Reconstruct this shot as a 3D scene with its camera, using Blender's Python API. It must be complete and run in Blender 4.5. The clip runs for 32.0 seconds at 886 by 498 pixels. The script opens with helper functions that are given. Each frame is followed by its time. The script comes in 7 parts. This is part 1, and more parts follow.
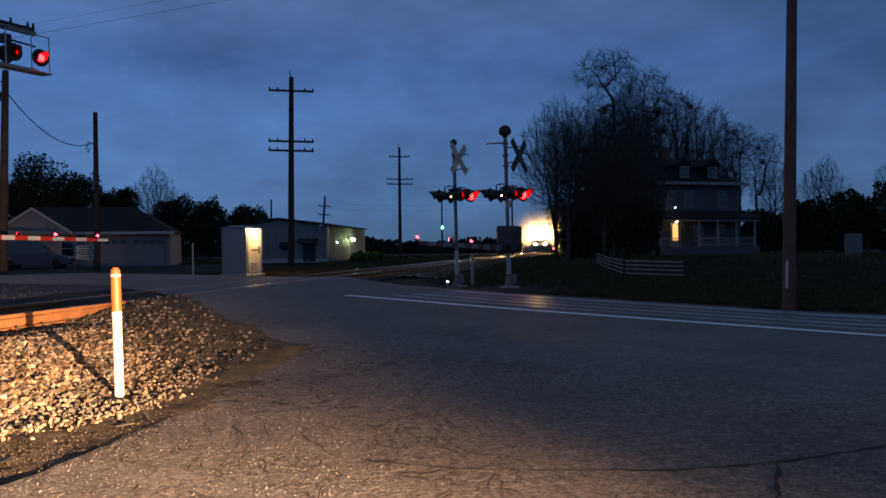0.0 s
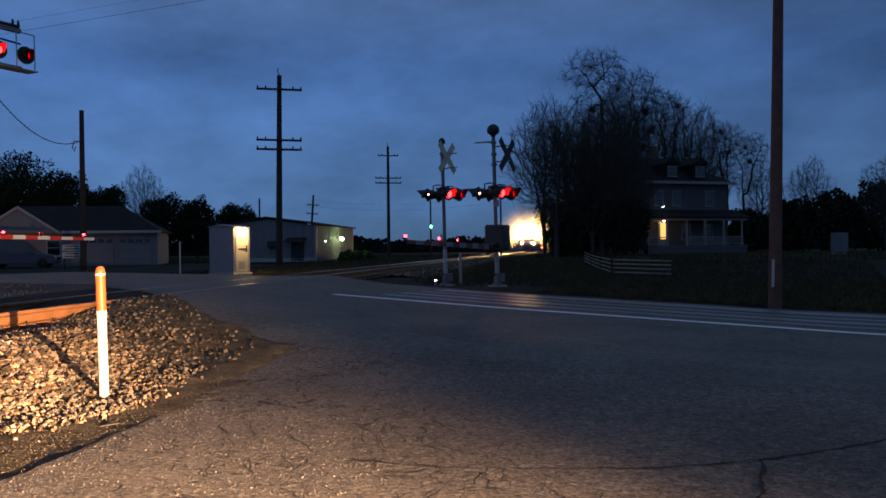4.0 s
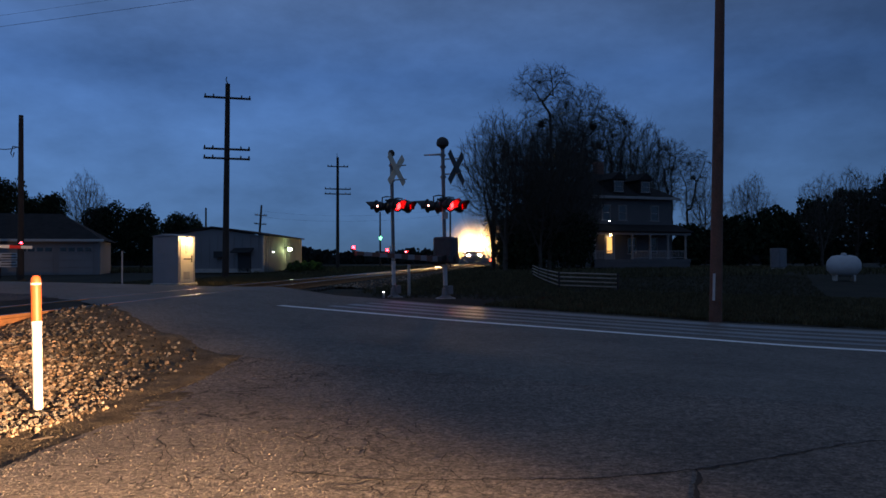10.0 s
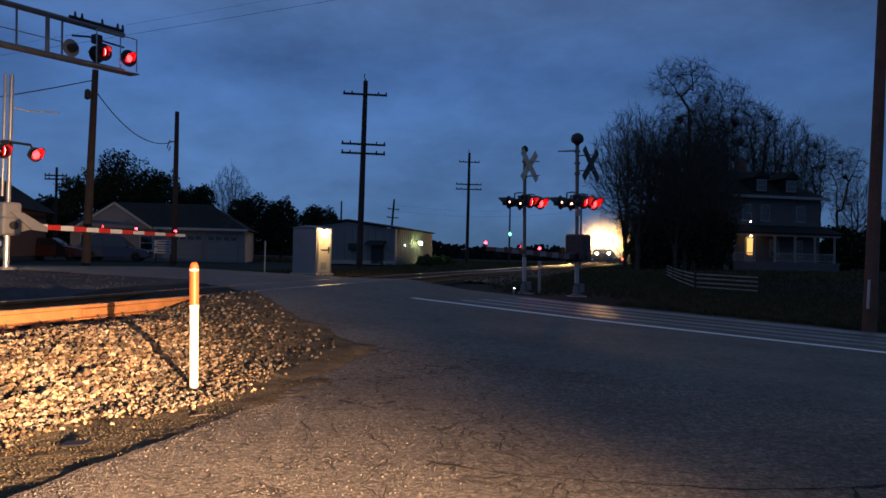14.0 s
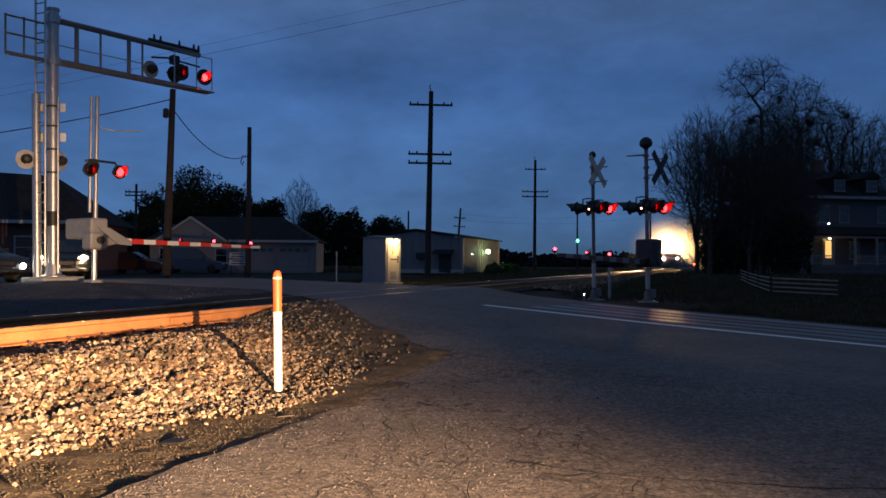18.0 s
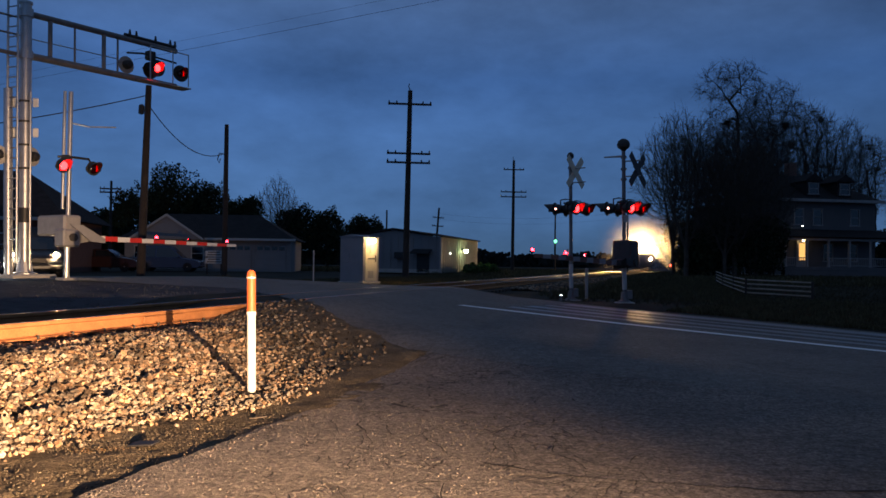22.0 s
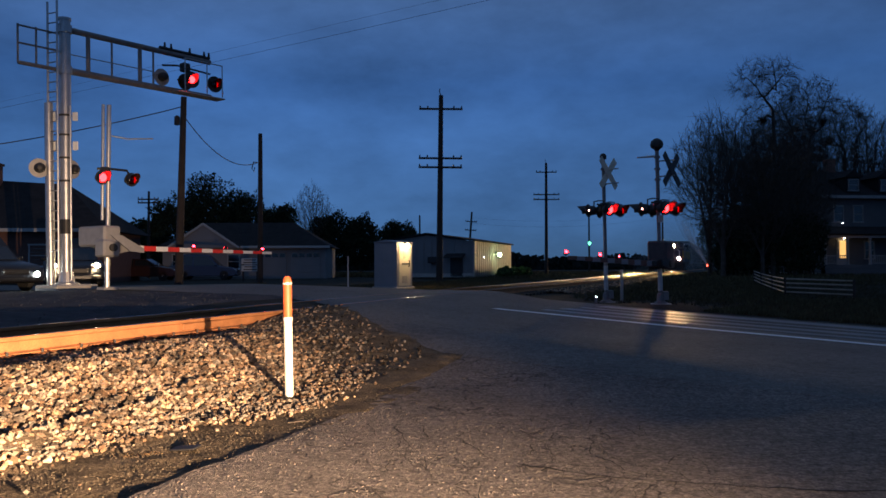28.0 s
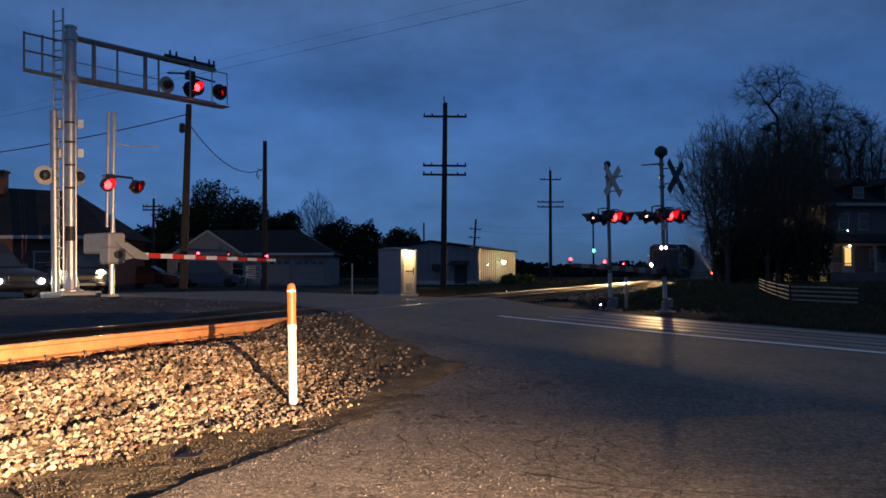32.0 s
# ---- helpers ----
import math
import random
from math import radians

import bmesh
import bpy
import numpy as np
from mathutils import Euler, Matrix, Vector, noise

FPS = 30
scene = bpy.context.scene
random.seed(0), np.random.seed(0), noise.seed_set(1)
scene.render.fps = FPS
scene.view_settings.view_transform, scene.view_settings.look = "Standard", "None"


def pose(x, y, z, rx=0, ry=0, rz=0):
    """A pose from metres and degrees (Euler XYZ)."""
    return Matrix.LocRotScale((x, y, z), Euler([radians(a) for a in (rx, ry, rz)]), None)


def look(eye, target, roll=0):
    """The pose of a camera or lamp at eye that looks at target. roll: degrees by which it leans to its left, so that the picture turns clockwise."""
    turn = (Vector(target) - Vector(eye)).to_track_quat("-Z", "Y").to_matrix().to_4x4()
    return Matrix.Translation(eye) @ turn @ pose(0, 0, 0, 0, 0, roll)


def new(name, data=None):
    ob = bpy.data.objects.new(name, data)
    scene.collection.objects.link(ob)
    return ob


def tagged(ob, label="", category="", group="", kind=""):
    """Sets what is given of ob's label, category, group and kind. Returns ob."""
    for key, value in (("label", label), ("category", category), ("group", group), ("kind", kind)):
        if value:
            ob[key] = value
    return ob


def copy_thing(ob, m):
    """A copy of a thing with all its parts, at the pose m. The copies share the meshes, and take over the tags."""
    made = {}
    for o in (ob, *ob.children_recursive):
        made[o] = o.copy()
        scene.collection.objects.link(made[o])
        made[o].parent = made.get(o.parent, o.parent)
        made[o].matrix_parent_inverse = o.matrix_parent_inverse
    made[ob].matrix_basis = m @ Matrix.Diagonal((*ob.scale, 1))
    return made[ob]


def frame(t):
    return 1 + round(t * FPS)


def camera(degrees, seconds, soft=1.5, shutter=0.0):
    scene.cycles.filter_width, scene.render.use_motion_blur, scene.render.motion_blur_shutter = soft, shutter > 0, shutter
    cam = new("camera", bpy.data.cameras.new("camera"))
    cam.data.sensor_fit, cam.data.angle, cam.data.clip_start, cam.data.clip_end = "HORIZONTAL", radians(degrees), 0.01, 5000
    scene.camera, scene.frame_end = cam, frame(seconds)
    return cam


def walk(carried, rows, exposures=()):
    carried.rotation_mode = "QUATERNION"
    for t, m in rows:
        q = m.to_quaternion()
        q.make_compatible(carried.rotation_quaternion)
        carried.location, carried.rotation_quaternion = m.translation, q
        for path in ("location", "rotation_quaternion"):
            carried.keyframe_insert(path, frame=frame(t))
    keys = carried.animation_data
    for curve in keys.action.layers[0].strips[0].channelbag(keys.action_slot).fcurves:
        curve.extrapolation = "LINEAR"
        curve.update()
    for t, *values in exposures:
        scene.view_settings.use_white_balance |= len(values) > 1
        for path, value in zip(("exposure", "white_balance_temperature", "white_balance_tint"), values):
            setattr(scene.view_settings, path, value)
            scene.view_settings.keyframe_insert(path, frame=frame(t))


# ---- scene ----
cam = camera(57.4, 32.0, soft=1.6)
EYE = 1.3
ROWS = [
    (0, 0.058, 0.088, 0.022, -10.28, 0.04, 0.76),
    (0.5, 0.059, 0.090, 0.019, -10.27, -0.23, 0.71),
    (1, 0.065, 0.094, 0.017, -10.25, -0.24, 0.70),
    (1.5, 0.069, 0.095, 0.018, -10.39, -0.10, 0.69),
    (2, 0.069, 0.094, 0.021, -10.51, -0.00, 0.65),
    (2.5, 0.070, 0.096, 0.022, -10.65, 0.08, 0.71),
    (3, 0.074, 0.096, 0.023, -10.86, 0.03, 0.76),
    (3.5, 0.076, 0.094, 0.021, -10.98, -0.09, 0.79),
    (5.5, 0.075, 0.088, 0.015, -11.33, 0.24, 0.60),
    (6, 0.069, 0.076, 0.011, -11.39, 0.11, 0.57),
    (6.5, 0.064, 0.062, 0.014, -11.35, 0.09, 0.35),
    (7, 0.059, 0.050, 0.014, -11.36, 0.23, 0.20),
    (7.5, 0.057, 0.043, 0.013, -11.49, 0.27, 0.28),
    (8, 0.062, 0.041, 0.015, -12.29, 0.24, 0.36),
    (8.5, 0.069, 0.042, 0.015, -13.72, 0.28, 0.35),
    (9, 0.078, 0.045, 0.008, -14.78, 0.36, 0.22),
    (9.5, 0.093, 0.054, 0.010, -14.98, 0.45, 0.06),
    (10, 0.104, 0.066, 0.017, -14.64, 0.78, 0.28),
    (10.5, 0.112, 0.079, 0.019, -14.03, 0.88, 0.04),
    (11, 0.120, 0.095, 0.021, -13.60, 0.53, -0.49),
    (11.5, 0.117, 0.110, 0.023, -13.17, 0.21, -0.28),
    (12, 0.098, 0.120, 0.028, -12.03, 0.17, -0.12),
    (12.5, 0.058, 0.121, 0.025, -9.97, 0.09, -0.24),
    (13, 0.009, 0.113, 0.020, -7.75, 0.03, -0.80),
    (13.5, -0.016, 0.095, 0.017, -6.34, -0.01, -0.84),
    (14, 0.021, 0.072, 0.018, -5.58, 0.41, -1.22),
    (14.5, 0.062, 0.029, 0.002, -4.01, -0.04, -1.70),
    (16.5, 0.019, -0.036, -0.022, -1.74, 0.24, -0.54),
    (17, -0.036, -0.080, -0.024, -0.55, 0.88, 1.09),
    (17.5, -0.060, -0.097, -0.019, -0.45, 0.92, 0.26),
    (18, -0.056, -0.095, -0.012, -0.86, 0.96, -0.36),
    (18.5, -0.047, -0.086, -0.008, -1.37, 1.37, -0.29),
    (19, -0.042, -0.076, -0.004, -1.94, 1.92, -0.43),
    (19.5, -0.039, -0.066, -0.005, -2.83, 2.01, -0.81),
    (20, -0.036, -0.057, -0.004, -3.69, 1.91, -0.52),
    (20.5, -0.033, -0.048, -0.000, -3.22, 1.66, -0.13),
    (21, -0.033, -0.044, 0.002, -2.52, 1.47, -0.22),
    (21.5, -0.033, -0.043, 0.002, -2.39, 1.09, -0.65),
    (22, -0.036, -0.050, -0.003, -2.40, 0.94, -0.72),
    (22.5, -0.037, -0.060, -0.005, -2.19, 0.90, -0.68),
    (23, -0.038, -0.069, -0.004, -1.63, 0.98, -0.61),
    (23.5, -0.039, -0.073, -0.002, -1.01, 1.11, -0.56),
    (24, -0.037, -0.073, -0.004, -0.20, 1.03, -0.29),
    (24.5, -0.036, -0.068, -0.009, 0.72, 0.96, 0.09),
    (26.5, -0.033, -0.065, -0.009, 0.22, 0.68, 0.76),
    (27, -0.036, -0.068, -0.013, 0.05, 0.74, 0.50),
    (27.5, -0.036, -0.073, -0.014, 0.06, 0.99, 0.34),
    (28, -0.037, -0.074, -0.013, -0.02, 1.24, 0.22),
    (28.5, -0.036, -0.068, -0.011, -0.11, 1.43, 0.28),
    (29, -0.030, -0.056, -0.009, -0.01, 1.50, 0.61),
    (29.5, -0.031, -0.052, -0.016, -0.14, 1.45, 0.70),
    (30, -0.034, -0.050, -0.014, -0.04, 1.40, 0.74),
    (30.5, -0.037, -0.052, -0.013, 0.25, 1.51, 0.50),
    (31, -0.036, -0.054, -0.013, 0.33, 1.63, 0.41),
    (31.5, -0.035, -0.059, -0.011, 0.29, 1.71, 0.31),
    (32, -0.037, -0.067, -0.012, 0.27, 1.76, 0.16),
]
EXPOSURES = [(0.0, 0.25, 7500, 15), (14.5, 0.20, 7500, 15), (16.5, 0.0, 7250, 13), (24.5, 0.0, 7200, 13), (26.4, -0.02, 6800, 11), (31.7, -0.04, 6500, 10), (32.0, 0.06, 6800, 11)]
walk(cam, [(t, pose(x, y, EYE + z, 90 + pitch, roll, yaw)) for t, x, y, z, yaw, pitch, roll in ROWS], EXPOSURES)

# ---- light ----
world = bpy.data.worlds.new("dusk_sky")
scene.world = world
world.use_nodes = True
wn, wl = world.node_tree.nodes, world.node_tree.links
wn.clear()
w_out = wn.new("ShaderNodeOutputWorld")
w_bg = wn.new("ShaderNodeBackground")
w_tc = wn.new("ShaderNodeTexCoord")
w_sep = wn.new("ShaderNodeSeparateXYZ")
w_ramp = wn.new("ShaderNodeValToRGB")
w_map = wn.new("ShaderNodeMapping")
w_noise = wn.new("ShaderNodeTexNoise")
w_cl = wn.new("ShaderNodeMapRange")
w_mix = wn.new("ShaderNodeMixRGB")
w_map.inputs["Scale"].default_value = (1.3, 1.3, 2.8)
w_noise.inputs["Scale"].default_value = 3.0
w_noise.inputs["Detail"].default_value = 6.0
w_noise.inputs["Roughness"].default_value = 0.62
w_cl.inputs["From Min"].default_value, w_cl.inputs["From Max"].default_value = 0.3, 0.72
w_cl.inputs["To Min"].default_value, w_cl.inputs["To Max"].default_value = 0.72, 1.36
w_az, w_mix2 = wn.new("ShaderNodeMapRange"), wn.new("ShaderNodeMixRGB")
w_az.inputs["From Min"].default_value, w_az.inputs["From Max"].default_value = 0.05, 0.65
w_az.inputs["To Min"].default_value, w_az.inputs["To Max"].default_value = 1.0, 0.68
w_mix2.blend_type = "MULTIPLY"
w_mix2.inputs[0].default_value = 1.0
w_mix.blend_type = "MULTIPLY"
w_mix.inputs[0].default_value = 1.0
for i, (at, c) in enumerate([(0.0, (0.050, 0.122, 0.248)), (0.06, (0.055, 0.150, 0.358)), (0.22, (0.040, 0.122, 0.345)), (0.42, (0.070, 0.128, 0.255))]):
    e = w_ramp.color_ramp.elements[i] if i < 2 else w_ramp.color_ramp.elements.new(at)
    e.position, e.color = at, (*c, 1)
wl.new(w_tc.outputs["Generated"], w_sep.inputs[0])
wl.new(w_sep.outputs["Z"], w_ramp.inputs[0])
wl.new(w_tc.outputs["Generated"], w_map.inputs[0])
wl.new(w_map.outputs[0], w_noise.inputs["Vector"])
wl.new(w_noise.outputs["Fac"], w_cl.inputs[0])
wl.new(w_ramp.outputs[0], w_mix.inputs[1])
wl.new(w_cl.outputs[0], w_mix.inputs[2])
wl.new(w_sep.outputs["X"], w_az.inputs[0])
wl.new(w_mix.outputs[0], w_mix2.inputs[1])
wl.new(w_az.outputs[0], w_mix2.inputs[2])
wl.new(w_mix2.outputs[0], w_bg.inputs[0])
wl.new(w_bg.outputs[0], w_out.inputs[0])
w_bg.inputs[1].default_value = 1.0


def lamp(name, kind, energy, colour, m, size=0.1, cone=60, blend=0.5):
    d = bpy.data.lights.new(name, kind)
    d.energy, d.color = energy, colour
    if kind in ("SPOT", "POINT"):
        d.shadow_soft_size = size
    if kind == "SPOT":
        d.spot_size, d.spot_blend = radians(cone), blend
    o = new(name, d)
    o.matrix_world = m
    return o


WARM = (1.0, 0.665, 0.41)
# headlights of the car beside the camera, one kept weak for one post shadow
for hx, watts in ((-0.62, 40000), (0.62, 3000)):
    lamp("headlight_beam", "SPOT", watts, WARM, look((3.9 + hx * 0.8, -1.5 + hx * 0.6, 0.66), (-8.2 + hx, 6.6, 0.10)), 0.025, 93, 1.0)
# lamps that the frames show
lamp("bungalow_lamp", "POINT", 110, (1.0, 0.66, 0.28), pose(-1.25, 34.30, 2.22), 0.06)
lamp("wall_lamp", "POINT", 16, (0.45, 1.0, 0.36), pose(4.95, 67.6, 2.45), 0.12)
lamp("porch_lamp", "POINT", 5, (1.0, 0.55, 0.2), pose(33.2, 64.2, 3.3), 0.1)

# ---- materials ----
def mat(name, colour, rough=0.7, metal=0.0, vary=0.25, scale=8.0, fine=60.0, bump=0.0, colour2=None, spec=0.5, island=0.0, coord="Object"):
    m = bpy.data.materials.new(name)
    m.use_nodes = True
    n, l = m.node_tree.nodes, m.node_tree.links
    b = n["Principled BSDF"]
    b.inputs["Roughness"].default_value, b.inputs["Metallic"].default_value = rough, metal
    b.inputs["Specular IOR Level"].default_value = spec
    tc = n.new("ShaderNodeTexCoord")
    big, small = n.new("ShaderNodeTexNoise"), n.new("ShaderNodeTexNoise")
    for t, s, d in ((big, scale, 5), (small, fine, 3)):
        t.inputs["Scale"].default_value, t.inputs["Detail"].default_value = s, d
        l.new(tc.outputs[coord], t.inputs["Vector"])
    add = n.new("ShaderNodeMath")
    add.operation = "ADD"
    l.new(big.outputs["Fac"], add.inputs[0])
    l.new(small.outputs["Fac"], add.inputs[1])
    mr = n.new("ShaderNodeMapRange")
    mr.inputs["From Min"].default_value, mr.inputs["From Max"].default_value = 0.7, 1.3
    l.new(add.outputs[0], mr.inputs[0])
    mix = n.new("ShaderNodeMixRGB")
    c2 = colour2 or tuple(min(1.0, c * (1 + vary)) for c in colour)
    c1 = colour if colour2 else tuple(c * (1 - vary) for c in colour)
    mix.inputs[1].default_value, mix.inputs[2].default_value = (*c1, 1), (*c2, 1)
    l.new(mr.outputs[0], mix.inputs[0])
    last = mix.outputs[0]
    if island:
        g, r2, m2 = n.new("ShaderNodeNewGeometry"), n.new("ShaderNodeMapRange"), n.new("ShaderNodeMixRGB")
        r2.inputs["To Min"].default_value, r2.inputs["To Max"].default_value = 1 - island, 1 + island
        m2.blend_type = "MULTIPLY"
        m2.inputs[0].default_value = 1
        pw = n.new("ShaderNodeMath")
        pw.operation = "POWER"
        pw.inputs[1].default_value = 1.6
        l.new(g.outputs["Random Per Island"], pw.inputs[0])
        l.new(pw.outputs[0], r2.inputs[0])
        l.new(last, m2.inputs[1])
        l.new(r2.outputs[0], m2.inputs[2])
        last = m2.outputs[0]
    l.new(last, b.inputs["Base Color"])
    if bump:
        bp = n.new("ShaderNodeBump")
        bp.inputs["Strength"].default_value, bp.inputs["Distance"].default_value = bump, 0.02
        l.new(add.outputs[0], bp.inputs["Height"])
        l.new(bp.outputs[0], b.inputs["Normal"])
    return m


def glow(name, colour, strength):
    m = bpy.data.materials.new(name)
    m.use_nodes = True
    n = m.node_tree.nodes
    n.clear()
    e, o = n.new("ShaderNodeEmission"), n.new("ShaderNodeOutputMaterial")
    e.inputs[0].default_value, e.inputs[1].default_value = (*colour, 1), strength
    m.node_tree.links.new(e.outputs[0], o.inputs[0])
    return m


def tinted(name, colour, gloss=0.08):
    """Thin coloured glass: lets light through, tinted, with a little gloss."""
    m = bpy.data.materials.new(name)
    m.use_nodes = True
    n, l = m.node_tree.nodes, m.node_tree.links
    n.clear()
    t, g, x, o = n.new("ShaderNodeBsdfTransparent"), n.new("ShaderNodeBsdfGlossy"), n.new("ShaderNodeMixShader"), n.new("ShaderNodeOutputMaterial")
    t.inputs[0].default_value, g.inputs["Roughness"].default_value = (*colour, 1), 0.15
    x.inputs[0].default_value = gloss
    l.new(t.outputs[0], x.inputs[1])
    l.new(g.outputs[0], x.inputs[2])
    l.new(x.outputs[0], o.inputs[0])
    return m


def asphalt(name, base, cracks):
    """Chips of stone in tar, each its own tone; hollows between them darkened like shade."""
    m = mat(name, base, 0.8 if cracks else 0.85, vary=0.30, scale=0.7, fine=9.0, spec=0.3)
    n, l = m.node_tree.nodes, m.node_tree.links
    b = n["Principled BSDF"]
    tc = n.new("ShaderNodeTexCoord")
    chip, pits, wave = n.new("ShaderNodeTexVoronoi"), n.new("ShaderNodeTexNoise"), n.new("ShaderNodeTexNoise")
    chip.inputs["Scale"].default_value = 70.0
    pits.inputs["Scale"].default_value, pits.inputs["Detail"].default_value, pits.inputs["Roughness"].default_value = 24.0, 8.0, 0.72
    wave.inputs["Scale"].default_value, wave.inputs["Detail"].default_value = 9.0, 4.0
    for t in (chip, pits, wave):
        l.new(tc.outputs["Object"], t.inputs["Vector"])
    sep = n.new("ShaderNodeSeparateColor")
    l.new(chip.outputs["Color"], sep.inputs[0])
    shade, mul = n.new("ShaderNodeMapRange"), n.new("ShaderNodeMixRGB")
    shade.inputs["To Min"].default_value, shade.inputs["To Max"].default_value = (0.62, 1.38)
    mul.blend_type, mul.inputs[0].default_value = "MULTIPLY", 1.0
    l.new(sep.outputs[0], shade.inputs[0])
    old = b.inputs["Base Color"].links[0].from_socket
    # shade of the hollows, put into the base colour
    pit_shade, mul0 = n.new("ShaderNodeMapRange"), n.new("ShaderNodeMixRGB")
    pit_shade.inputs["From Min"].default_value, pit_shade.inputs["From Max"].default_value = 0.38, 0.62
    pit_shade.inputs["To Min"].default_value, pit_shade.inputs["To Max"].default_value = (0.5, 1.3) if cracks else (0.75, 1.15)
    mul0.blend_type, mul0.inputs[0].default_value = "MULTIPLY", 1.0
    l.new(pits.outputs["Fac"], pit_shade.inputs[0])
    l.new(old, mul0.inputs[1])
    l.new(pit_shade.outputs[0], mul0.inputs[2])
    l.new(mul0.outputs[0], mul.inputs[1])
    l.new(shade.outputs[0], mul.inputs[2])
    l.new(mul.outputs[0], b.inputs["Base Color"])
    h1, h2 = n.new("ShaderNodeMath"), n.new("ShaderNodeMath")
    h1.operation = h2.operation = "MULTIPLY_ADD"
    h1.inputs[1].default_value, h2.inputs[1].default_value = 1.0, 0.8
    l.new(pits.outputs["Fac"], h1.inputs[0])
    l.new(sep.outputs[1], h1.inputs[2])
    l.new(wave.outputs["Fac"], h2.inputs[0])
    l.new(h1.outputs[0], h2.inputs[2])
    height = h2.outputs[0]
    if cracks:
        # a net of fine cracks, in patches
        warp, net, patch = n.new("ShaderNodeTexNoise"), n.new("ShaderNodeTexVoronoi"), n.new("ShaderNodeTexNoise")
        warp.inputs["Scale"].default_value, warp.inputs["Detail"].default_value = 4.0, 4.0
        patch.inputs["Scale"].default_value, patch.inputs["Detail"].default_value = 0.9, 3.0
        net.feature = "DISTANCE_TO_EDGE"
        net.inputs["Scale"].default_value = 4.2
        va = n.new("ShaderNodeVectorMath")
        va.operation = "MULTIPLY_ADD"
        va.inputs[1].default_value = (0.42, 0.42, 0.0)
        l.new(tc.outputs["Object"], warp.inputs["Vector"])
        l.new(tc.outputs["Object"], patch.inputs["Vector"])
        l.new(warp.outputs["Color"], va.inputs[0])
        l.new(tc.outputs["Object"], va.inputs[2])
        l.new(va.outputs[0], net.inputs["Vector"])
        edge, where, gap = n.new("ShaderNodeMapRange"), n.new("ShaderNodeMapRange"), n.new("ShaderNodeMath")
        edge.inputs["From Min"].default_value, edge.inputs["From Max"].default_value = 0.006, 0.030
        edge.inputs["To Min"].default_value, edge.inputs["To Max"].default_value = 1.0, 0.0
        where.inputs["From Min"].default_value, where.inputs["From Max"].default_value = 0.46, 0.56
        gap.operation = "MULTIPLY"
        l.new(net.outputs["Distance"], edge.inputs[0])
        l.new(patch.outputs["Fac"], where.inputs[0])
        spot, side, both = n.new("ShaderNodeSeparateXYZ"), n.new("ShaderNodeMapRange"), n.new("ShaderNodeMath")
        side.inputs["From Min"].default_value, side.inputs["From Max"].default_value = 0.9, 1.9
        side.inputs["To Min"].default_value, side.inputs["To Max"].default_value = 1.0, 0.0
        both.operation = "MULTIPLY"
        l.new(tc.outputs["Object"], spot.inputs[0])
        l.new(spot.outputs["X"], side.inputs[0])
        l.new(where.outputs[0], both.inputs[0])
        l.new(side.outputs[0], both.inputs[1])
        l.new(edge.outputs[0], gap.inputs[0])
        l.new(both.outputs[0], gap.inputs[1])
        dark, deep = n.new("ShaderNodeMixRGB"), n.new("ShaderNodeMath")
        dark.inputs[2].default_value = (0.02, 0.017, 0.015, 1)
        l.new(gap.outputs[0], dark.inputs[0])
        l.new(mul.outputs[0], dark.inputs[1])
        l.new(dark.outputs[0], b.inputs["Base Color"])
        deep.operation = "MULTIPLY_ADD"
        deep.inputs[1].default_value = -1.6
        l.new(gap.outputs[0], deep.inputs[0])
        l.new(height, deep.inputs[2])
        height = deep.outputs[0]
    bp = n.new("ShaderNodeBump")
    bp.inputs["Strength"].default_value, bp.inputs["Distance"].default_value = 0.85 if cracks else 0.5, 0.055 if cracks else 0.012
    l.new(height, bp.inputs["Height"])
    l.new(bp.outputs[0], b.inputs["Normal"])
    return m


M_GROUND = mat("dry_grass_soil", (0.028, 0.026, 0.019), 0.95, vary=0.5, scale=0.4, fine=14, bump=0.6, spec=0.1)
M_ASPHALT = asphalt("worn_asphalt", (0.205, 0.174, 0.150), True)
M_ROAD = asphalt("road_asphalt", (0.150, 0.132, 0.116), False)
M_WORN = asphalt("polished_wheel_track", (0.150, 0.132, 0.116), False)
M_WORN.node_tree.nodes["Principled BSDF"].inputs["Roughness"].default_value = 0.44
M_WORN.node_tree.nodes["Principled BSDF"].inputs["Coat Weight"].default_value = 0.3
M_WORN.node_tree.nodes["Principled BSDF"].inputs["Coat Roughness"].default_value = 0.45
M_WORN.node_tree.nodes["Principled BSDF"].inputs["Specular IOR Level"].default_value = 0.55
[k for k in M_WORN.node_tree.nodes if k.type == "BUMP"][0].inputs["Strength"].default_value = 0.05
M_CRACK = mat("crack_dirt", (0.012, 0.011, 0.010), 1.0, scale=20)
M_LINE = mat("road_paint", (0.86, 0.84, 0.80), 0.7, vary=0.15, scale=3, fine=70)
M_STONE = mat("ballast_stone", (0.235, 0.172, 0.116), 0.9, vary=0.6, scale=1.6, fine=50, bump=0.5, island=0.72, spec=0.2)
